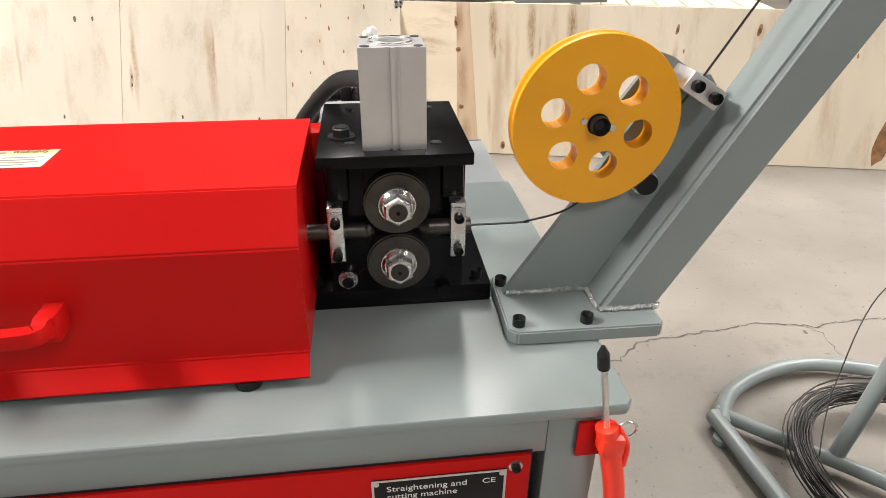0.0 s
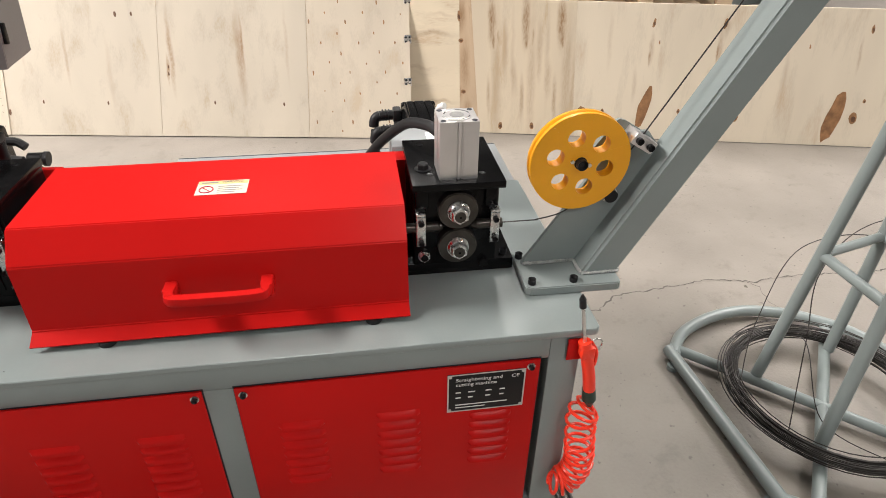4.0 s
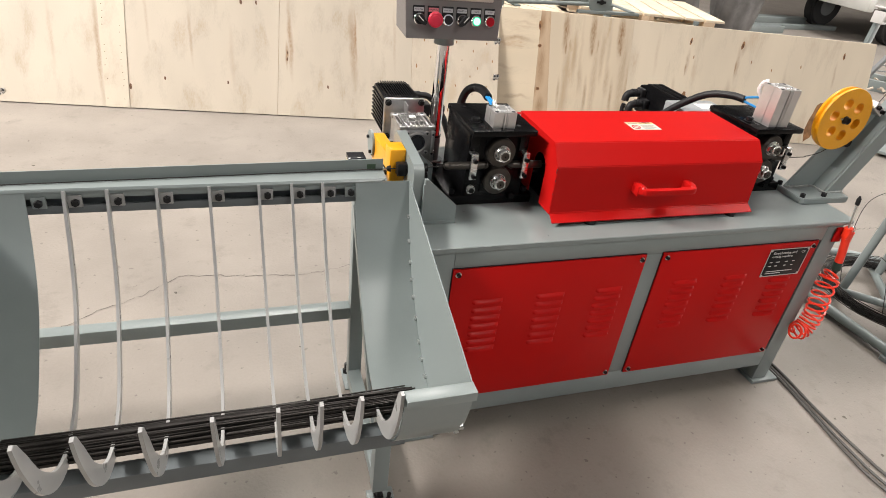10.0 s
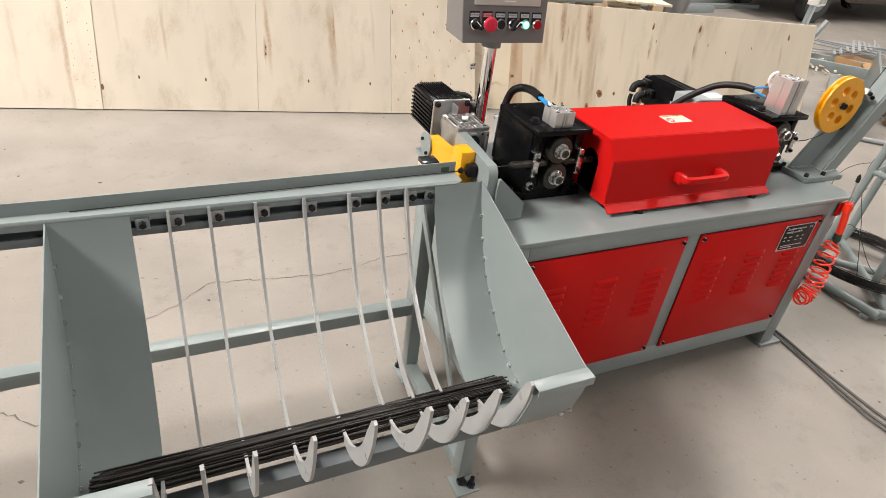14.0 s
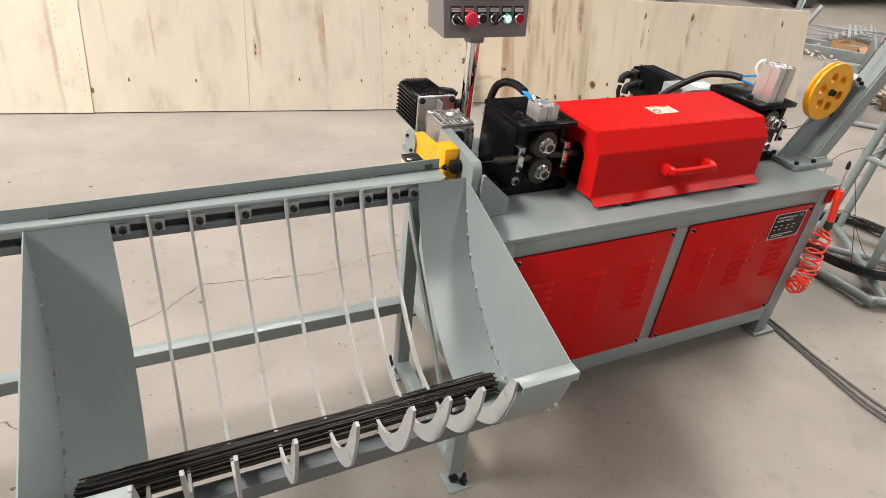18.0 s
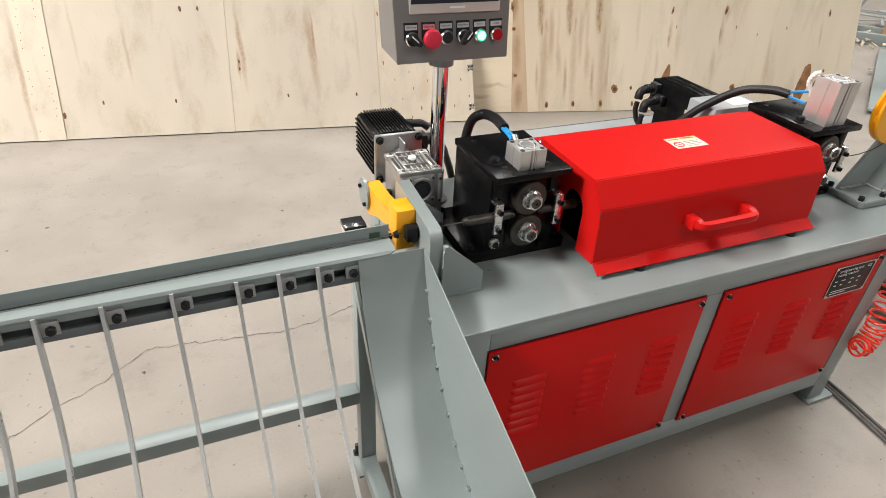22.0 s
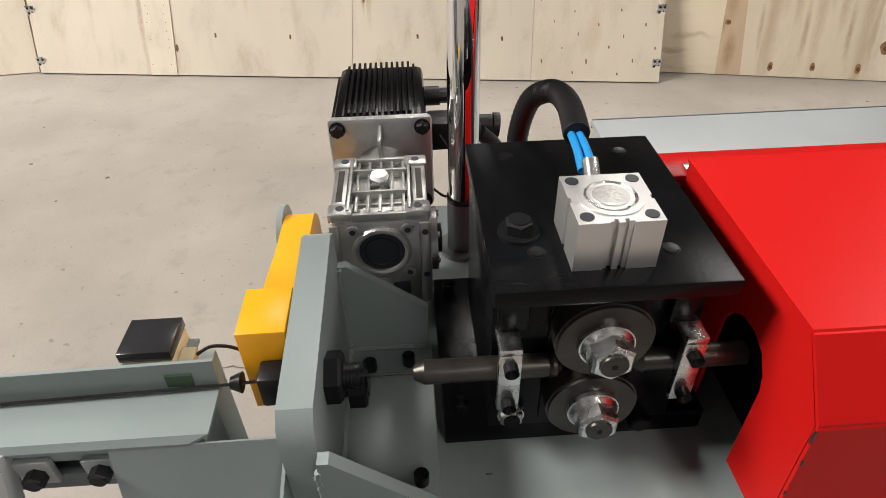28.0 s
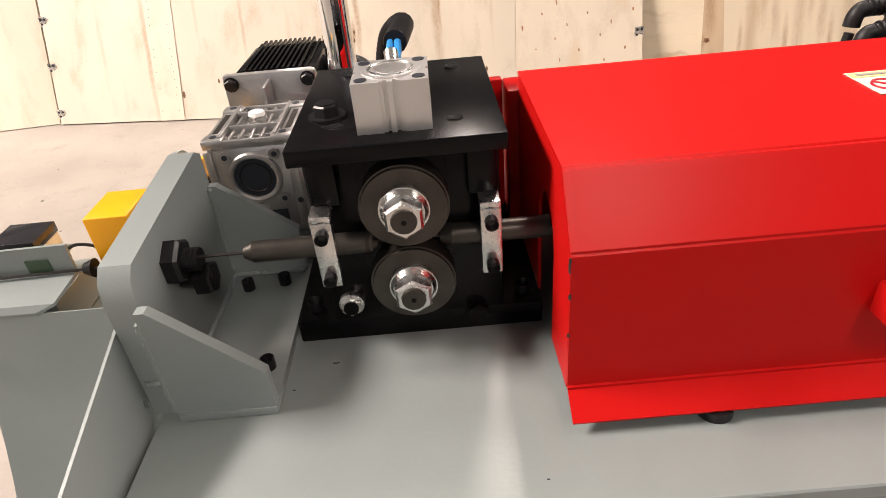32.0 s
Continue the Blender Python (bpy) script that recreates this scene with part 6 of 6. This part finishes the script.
for z0 in (0.0, 0.700):
    bm = B()
    f = [LEFT(x, z, y) for z in (z0 + 0.004, z0 + 0.05) for y in (0.0121, 0.05) for x in (-1.68, 1.12)]
    vs = [bm.verts.new(v) for v in f]
    for q in ((0, 1, 3, 2), (4, 5, 7, 6), (0, 1, 5, 4), (2, 3, 7, 6), (0, 2, 6, 4), (1, 3, 7, 5)):
        bm.faces.new([vs[k] for k in q])
    part("batten", bm, PINE, pl)
for z in (0.078, 0.283, 0.487, 0.669):
    clip_on(LEFT, 1.121 + z * 0.05, z, pl)
for z in (0.053, 0.262, 0.467, 0.680):
    clip_on(LEFT, -1.683, z, pl)
prnd = random.Random(2)
PHASE = (0.769, 0.685, 0.790, 0.722, 0.630)
for r_ in range(15):
    z = 0.705 - r_ * 0.0475
    for c in range(-1, 4):
        x = PHASE[(r_ + 1) % 5] + c * 0.1955 + prnd.uniform(-0.006, 0.006)
        if 0.62 < x < 1.125:
            q = prnd.uniform(0.7, 1.1)
            tall = 1.6 if (r_ + 1) % 5 in (2, 4) else 1.0
            disc_on(LEFT, x, z + prnd.uniform(-0.006, 0.006), 0.0038 * q, 0.0068 * q * tall, pl, KNOT, "nail_mark", seed=r_ * 7 + c)
for x, z, q in ((-0.826, 0.169, 1.0), (-0.481, 0.166, 1.0), (0.092, 0.173, 1.0), (0.462, 0.168, 1.0), (-1.015, 0.116, 1.5), (-0.381, 0.591, 1.4), (-0.296, 0.593, 1.1), (-0.137, 0.310, 0.9), (-0.135, 0.345, 0.8)):
    disc_on(LEFT, x, z, 0.005 * q, 0.010 * q, pl, KNOTCORE, "knot", seed=int(x * 100))
for k in range(20):
    for xx in (-1.136, -1.052):
        if prnd.random() < 0.7:
            disc_on(LEFT, xx + prnd.uniform(-0.006, 0.006) + k * 0.0009, 0.05 + k * 0.034, 0.0022, 0.0022, pl, KNOTCORE, "nail_mark", proud=0.0055, seed=k)

pr = thing("plywood_panel", (2.4, 2.2, 0), "plywood crate side with pine streaks, brown knots and bark marks", "plywood panel", "plywood crate sides")
sheet(RIGHT, 1.150, 1.419, 0.004, 0.685, 0.012, PLYX, pr, lean1=0.004)
sheet(RIGHT, 1.4195, 1.523, 0.004, 0.685, 0.012, PINE, pr, lean0=0.004, lean1=-0.040)
sheet(RIGHT, 1.5235, 2.033, 0.004, 0.685, 0.012, PINE2, pr, lean0=-0.040, lean1=-0.010)
sheet(RIGHT, 2.0335, 3.730, 0.004, 0.685, 0.012, PLY4, pr, lean0=-0.010, lean1=-0.030)
for x, z, rx, rz, ti in ((1.64, 0.045, 0.016, 0.022, 0), (1.81, 0.05, 0.015, 0.022, 0), (1.99, 0.05, 0.017, 0.024, 0), (2.076, 0.138, 0.030, 0.030, 0.4), (2.184, 0.142, 0.012, 0.016, 0), (2.582, 0.155, 0.012, 0.014, 0), (2.878, 0.138, 0.026, 0.030, 0), (2.20, 0.045, 0.012, 0.02, 0), (1.42, 0.60, 0.012, 0.03, 0), (1.43, 0.48, 0.018, 0.012, 0), (1.44, 0.22, 0.018, 0.012, 0),
                         (2.415, 0.592, 0.011, 0.024, -0.2), (2.769, 0.598, 0.014, 0.028, -0.2), (3.488, 0.590, 0.012, 0.024, 0), (3.2, 0.5, 0.006, 0.012, 0), (2.45, 0.5, 0.005, 0.012, 0), (2.85, 0.5, 0.005, 0.014, 0), (3.0, 0.46, 0.005, 0.012, 0),
                         (3.48, 0.15, 0.03, 0.035, 0), (3.52, 0.24, 0.012, 0.012, 0)):
    disc_on(RIGHT, x, z, rx * 0.7, rz * 0.9, pr, KNOT, "knot", tilt=ti, seed=int(x * 100 + z * 10))
    if rx > 0.01:
        disc_on(RIGHT, x + rx * 0.08, z - rz * 0.1, rx * 0.42, rz * 0.42, pr, KNOTCORE, "knot_core", tilt=ti + 0.3, proud=0.0016, seed=int(x * 90))
disc_on(RIGHT, 2.40, 0.17, 0.028, 0.115, pr, STAINW, "bark_mark", tilt=-0.25, seed=3)
disc_on(RIGHT, 3.38, 0.15, 0.038, 0.13, pr, STAINW, "bark_mark", tilt=-0.22, seed=5)

pf = thing("plywood_panel", (-2.4, 2.6, 0), "short plain pale plywood crate side", "plywood panel", "plywood crate sides")
sheet(FARL, -3.2, -2.3005, 0.004, 0.76, 0.012, PLY, pf)
sheet(FARL, -2.30, -1.712, 0.004, 0.76, 0.012, PLY3, pf)
pb = thing("plywood_panel", (-0.6, 2.85, 0), "plain plywood sheet leaning behind the front one", "plywood panel", "plywood crate sides")
BACKS = ply_line(2.575, -0.146, 0.0, 0.345, 0.80)
sheet(BACKS, -1.66, -0.6005, 0.004, 0.80, 0.012, PLY, pb)
sheet(BACKS, -0.60, 0.55, 0.004, 0.80, 0.012, PLY3, pb)

# ---- things standing further back ----
def pallet(at, turn, top, group="pallets"):
    """A wooden pallet: deck boards on blocks, skids beneath."""
    t = thing("pallet", at, "raw wooden pallet with deck boards on blocks", "pallet", group)
    m = pose(*at, 0, 0, turn)
    for k in range(7):
        bm = B()
        x = -0.6 + k * 0.186
        bx(bm, x, x + 0.165, -0.5, 0.5, top - 0.02, top, 0.002, m=m)
        part("deck_board", bm, PLYX, t)
    for y in (-0.5, -0.05, 0.4):
        for x in (-0.6, -0.05, 0.5):
            bm = B()
            bx(bm, x, x + 0.1, y, y + 0.1, top - 0.11, top - 0.0203, 0.002, m=m)
            part("block", bm, PINE, t)
        bm = B()
        bx(bm, -0.6, 0.6, y, y + 0.1, top - 0.13, top - 0.1103, 0.002, m=m)
        part("skid", bm, PLYX, t)
    return t

for k, (dx, dy, tu) in enumerate(((0, 0, -12), (0.03, 0.04, -9), (-0.06, 0.05, -14), (-0.02, -0.02, -16))):
    pallet((3.15 + dx, 4.15 + dy, 0.131 * k), tu, 0.13)
pallet((2.2, 4.5, 0.0), 20, 0.13)
pallet((2.15, 4.45, 0.131), 27, 0.13)
pallet((2.25, 4.5, 0.262), 24, 0.13)

reel = thing("reel_frame", (1.6, 2.75, 0), "grey-green tubular reel frame lying behind the plywood", "reel frame")
for y, z in ((2.655, 0.715), (2.95, 0.715), (2.80, 0.90)):
    cyl_part("long_tube", (1.22, y, z), (1.90, 2.66 + (y - 2.66) * 0.35, 0.73 if z < 0.8 else 0.80), 0.013, GREY, reel, 12)
for x, s in ((1.24, 1.0), (1.42, 0.9), (1.60, 0.8), (1.76, 0.62)):
    bm = B()
    tube(bm, [(x, 2.66 + 0.145 * s + 0.145 * s * math.cos(a * math.tau / 28), 0.80 + 0.10 * s * math.sin(a * math.tau / 28)) for a in range(28)], 0.009, 8, closed=True)
    part("hoop", bm, GREY, reel)
bm = B()
cy(bm, (1.87, 2.642, 0.755), (1.87, 2.656, 0.755), 0.085, 36)
part("end_disc", bm, GREY, reel)
bm = B()
cy(bm, (1.875, 2.642, 0.745), (1.875, 2.630, 0.745), 0.016, 16)
bx(bm, 1.84, 1.91, 2.636, 2.642, 0.737, 0.753, 0.003)
part("axle_bolt", bm, BOLT, reel)
box_part("foot_bar", (1.72, 2.18, 2.63, 2.67, 0.672, 0.69), GREY, reel, 0.002)
for x in (1.26, 2.1):
    box_part("leg", (x, x + 0.04, 2.90, 2.94, 0, 0.70), GREY, reel, 0.002)
    box_part("leg_bar", (x, x + 0.04, 2.632, 2.8998, 0.69, 0.7005), GREY, reel, 0.002)

# wrapped dark bundles, contents unknown, on the floor behind the crate sides
for k, (x, y, sx, sy, h) in enumerate(((-2.6, 4.3, 0.9, 0.6, 1.05), (-1.5, 4.2, 0.8, 0.6, 1.0), (-0.75, 4.3, 0.5, 0.5, 0.95), (0.9, 4.4, 0.55, 0.5, 0.98), (3.9, 4.75, 0.28, 0.28, 0.95), (1.75, 5.6, 0.9, 0.6, 0.7), (3.4, 6.3, 1.0, 0.6, 0.75), (5.40, 5.33, 0.26, 0.18, 1.5))):
    bm = B()
    bmesh.ops.create_icosphere(bm, subdivisions=4, radius=1)
    for v in bm.verts:
        q = v.co.normalized()
        box_like = Vector([math.copysign(min(1, abs(c) * 1.35), c) for c in q])
        n_ = noise.noise(q * 3.1 + Vector((k * 7, 0, 0))) * 0.10 + noise.noise(q * 9 + Vector((0, k * 5, 0))) * 0.05
        v.co = Vector((x + box_like.x * sx * (1 + n_), y + box_like.y * sy * (1 + n_), max(0, h * 0.5 + box_like.z * h * 0.5 * (1 + n_))))
    solid("wrapped_bundle", bm, TARP, "bulky bundle wrapped in crumpled dark grey plastic", "crate", "wrapped crates", sharp=80)
gr = thing("tube_rack", (0.1, 4.0, 0), "green-grey welded tube rack behind the crates", "rack")
for x in (-0.35, 0.0, 0.5):
    cyl_part("upright", (x, 4.0, 0), (x, 4.0, 1.1), 0.02, GREY, gr, 12)
for z in (0.45, 0.86, 1.0):
    cyl_part("crossbar", (-0.35, 4.0, z), (0.5, 4.0, z), 0.016, GREY, gr, 12)
cyl_part("brace", (-0.35, 4.0, 0.5), (0.0, 4.0, 1.05), 0.014, GREY, gr, 12)
for k, (x0, y0, x1, y1) in enumerate(((4.4, 5.9, 8.2, 6.3), (4.6, 6.2, 8.0, 6.7), (4.5, 6.6, 7.9, 6.9), (4.6, 5.6, 6.8, 5.9), (2.5, 6.9, 6.0, 7.3))):
    bm = B()
    d = math.degrees(math.atan2(y1 - y0, x1 - x0))
    bx(bm, 0, math.hypot(x1 - x0, y1 - y0), -0.06, 0.06, 0, 0.06 + 0.03 * (k % 2), 0.004, m=pose(x0, y0, 0, 0, 0, d))
    solid("steel_beam", bm, GREY, "grey steel beam lying on the hall floor", "beam", "steel beams")

# ---- truck parked in the hall ----
tr = thing("truck", (9.5, 6.0, 0), "off-white light truck with black tyres parked inside the hall", "truck")
bm = B()
prism(bm, [(7.62, 0.47), (7.56, 0.60), (7.58, 0.95), (7.85, 1.9), (9.15, 1.95), (9.2, 0.62), (8.75, 0.62)] + [(8.28 + 0.40 * math.cos(a), 0.42 + 0.40 * math.sin(a)) for a in (0.5, 0.9, 1.3, 1.8, 2.2, 2.6)] + [(7.85, 0.47)], "y", 5.32, 6.85)
part("cab", bm, TRUCK, tr, "off-white cab")
box_part("bumper", (7.50, 7.62, 5.30, 6.87, 0.42, 0.60), TRUCK, tr, 0.02)
box_part("bed", (9.3, 12.6, 5.25, 6.92, 0.74, 1.25), TRUCK, tr, 0.01)
box_part("chassis", (8.0, 12.4, 5.75, 6.4, 0.45, 0.66), GREY_DK, tr, 0.01)
bm = B()
cy(bm, (9.25, 5.52, 0.45), (10.1, 5.52, 0.45), 0.17, 24)
part("fuel_tank", bm, material("rusty_tank", (0.10, 0.08, 0.07), 0.6, vary=0.3), tr)
box_part("bracket", (8.95, 9.2, 5.30, 5.36, 0.50, 0.72), GREY, tr, 0.01)
box_part("headlight", (7.60, 7.86, 5.285, 5.36, 0.60, 0.74), CHROME, tr, 0.02)
box_part("number_plate", (7.492, 7.499, 6.15, 6.60, 0.46, 0.60), PLATEBLUE, tr)
box_part("plate_bar", (7.488, 7.4915, 6.20, 6.55, 0.505, 0.555), WHITE, tr)
for z in (0.66, 0.60):
    box_part("door_lettering", (7.95, 8.35, 5.312, 5.319, z + 0.22, z + 0.255), GREY_DK, tr)
for x, y in ((8.28, 5.42), (8.2, 6.62), (11.0, 5.5), (11.0, 6.62)):
    bm = B()
    cy(bm, (x, y - 0.09, 0.29), (x, y + 0.09, 0.29), 0.29, 32)
    bmesh.ops.bevel(bm, geom=[e for e in bm.edges if len(e.link_faces) == 2 and abs(e.calc_face_angle(0)) > 1.2], offset=0.03, segments=3, affect="EDGES")
    wh = part("wheel", bm, TYRE, tr, "black tyre")
    cyl_part("rim", (x, y - 0.0905, 0.29), (x, y - 0.097, 0.29), 0.13, GREY_DK, wh, 24)

# ---- clutter past the end of the plywood ----
bm = B()
bx(bm, -0.022, 0.022, -0.016, 0.016, 0.0, 0.86, 0.002, m=pose(3.93, 2.36, 0.0, -4, 10, 0))
solid("steel_post", bm, GREY, "thin grey steel post leaning behind the plywood", "post")
bm = B()
m = pose(4.09, 2.41, 0.85, 0, 0, 20)
bx(bm, -0.11, 0.11, -0.05, 0.05, 0.0, 0.012, 0.003, m=m @ pose(0, 0, 0, 0, 12, 0))
for x in (-0.09, 0.0, 0.09):
    bx(bm, x - 0.008, x + 0.008, -0.04, 0.04, -0.08, 0.0, 0.002, m=m)
bx(bm, -0.09, 0.09, -0.04, -0.03, -0.085, -0.07, 0.002, m=m)
solid("plastic_bracket", bm, WHITE, "white moulded plastic bracket on top of a post", "bracket")
fr = thing("floor_skid", (5.7, 3.0, 0), "low grey welded steel skid lying on the floor", "skid")
for a, b in (((5.45, 3.35), (6.15, 2.62)), ((5.7, 3.6), (6.4, 2.85))):
    d = math.degrees(math.atan2(b[1] - a[1], b[0] - a[0]))
    bm = B()
    bx(bm, 0, math.hypot(b[0] - a[0], b[1] - a[1]), -0.03, 0.03, 0, 0.10, 0.003, m=pose(*a, 0, 0, 0, d))
    part("side_beam", bm, GREY, fr)
bm = B()
bx(bm, 0, 0.35, -0.03, 0.03, 0, 0.10, 0.003, m=pose(5.45, 3.38, 0, 0, 0, 45))
part("end_beam", bm, GREY, fr)
bm = B()
bx(bm, -0.02, 0.02, -0.02, 0.02, 0, 0.42, 0.002, m=pose(5.5, 3.4, 0.08, 12, 22, 0))
part("bent_bar", bm, SHEET, fr)
cb = thing("cardboard_box", (6.1, 3.1, 0), "open brown cardboard box on the floor", "box", "cardboard boxes")
box_part("bottom", (5.95, 6.25, 2.95, 3.25, 0.001, 0.007), CARD, cb)
for d in ((5.95, 6.25, 2.95, 2.956, 0.0075, 0.125), (5.95, 6.25, 3.244, 3.25, 0.0075, 0.125), (5.95, 5.956, 2.9565, 3.2435, 0.0075, 0.125), (6.244, 6.25, 2.9565, 3.2435, 0.0075, 0.125)):
    box_part("side", d, CARD, cb)
bm = B()
bx(bm, 0, 0.29, -0.07, 0, 0, 0.005, m=pose(5.955, 2.952, 0.126, 50, 0, 0))
part("flap", bm, CARD, cb)
bm = B()
bx(bm, -0.15, 0.15, -0.11, 0.11, 0, 0.15, 0.003, m=pose(4.75, 1.72, 0, 0, 0, 24))
solid("cardboard_box", bm, CARD, "closed brown cardboard box on the floor", "box", "cardboard boxes")
bm = B()
nr = random.Random(6)
for k in range(9):
    t = -0.5 + k * 0.125
    for dd in (35, -35):
        bx(bm, -0.42, 0.42, -0.014, 0.014, 0.0, 0.012, m=pose(6.75 + t * 0.9, 3.55 + t * 0.05, 0.09 + 0.05 * math.cos(t * 3), nr.uniform(-4, 4), nr.uniform(-6, 6), dd))
solid("lattice_mesh", bm, SHEET, "loose pale expanded metal lattice on the floor", "metal mesh", kind="stuff")
bm = B()
for k in range(70):
    bx(bm, -0.03, 0.03, -0.012, 0.012, 0, 0.012, m=pose(5.75 + nr.gauss(0, 0.22), 3.25 + nr.gauss(0, 0.2), 0.01 + nr.random() * 0.05, nr.uniform(-30, 30), nr.uniform(-30, 30), nr.uniform(0, 180)))
for k in range(60):
    bx(bm, -0.04, 0.04, -0.015, 0.015, 0, 0.01, m=pose(4.9 + nr.gauss(0, 0.25), 2.0 + nr.gauss(0, 0.15), 0.005 + nr.random() * 0.03, nr.uniform(-20, 20), nr.uniform(-20, 20), nr.uniform(0, 180)))
solid("offcuts", bm, DEBRIS, "scattered small offcuts and scraps on the floor", "offcuts", kind="stuff")
trg = thing("steel_trough", (4.7, 2.2, 0), "long grey folded steel trough lying on the floor", "steel trough")
for d in (((0, 2.0, -0.01, 0.01, 0.02, 0.34)), ((0, 2.0, 0.011, 0.30, 0.02, 0.04))):
    bm = B()
    bx(bm, *d, 0.002, m=pose(3.95, 1.53, 0, 0, 0, 34))
    part("trough_side", bm, GREY, trg)
bm = B()
cy(bm, (3.85, 1.60, 0.018), (4.05, 1.42, 0.018), 0.018, 12)
part("edge_pipe", bm, SHEET, trg)

# ---- grit on the floor ----
grit = random.Random(21)
bm = B()
for k in range(150):
    x, y = grit.uniform(-2.6, 3.2), grit.uniform(-1.1, 2.4)
    q = 0.0016 + 0.0055 * grit.random() ** 3
    vs = [bm.verts.new((x + q * grit.uniform(0.6, 1.7) * math.cos(a), y + q * grit.uniform(0.6, 1.7) * math.sin(a), 0.0004)) for a in (0, 1.2, 2.5, 3.7, 5.0)]
    tip = bm.verts.new((x, y, 0.0006 + q * 0.6))
    for a in range(5):
        bm.faces.new((vs[a], vs[(a + 1) % 5], tip))
solid("floor_grit", bm, material("dark_grit", (0.10, 0.09, 0.075), 0.8, vary=0.4, scale=3), "scattered small dark grit and chips on the concrete", "grit", kind="stuff")
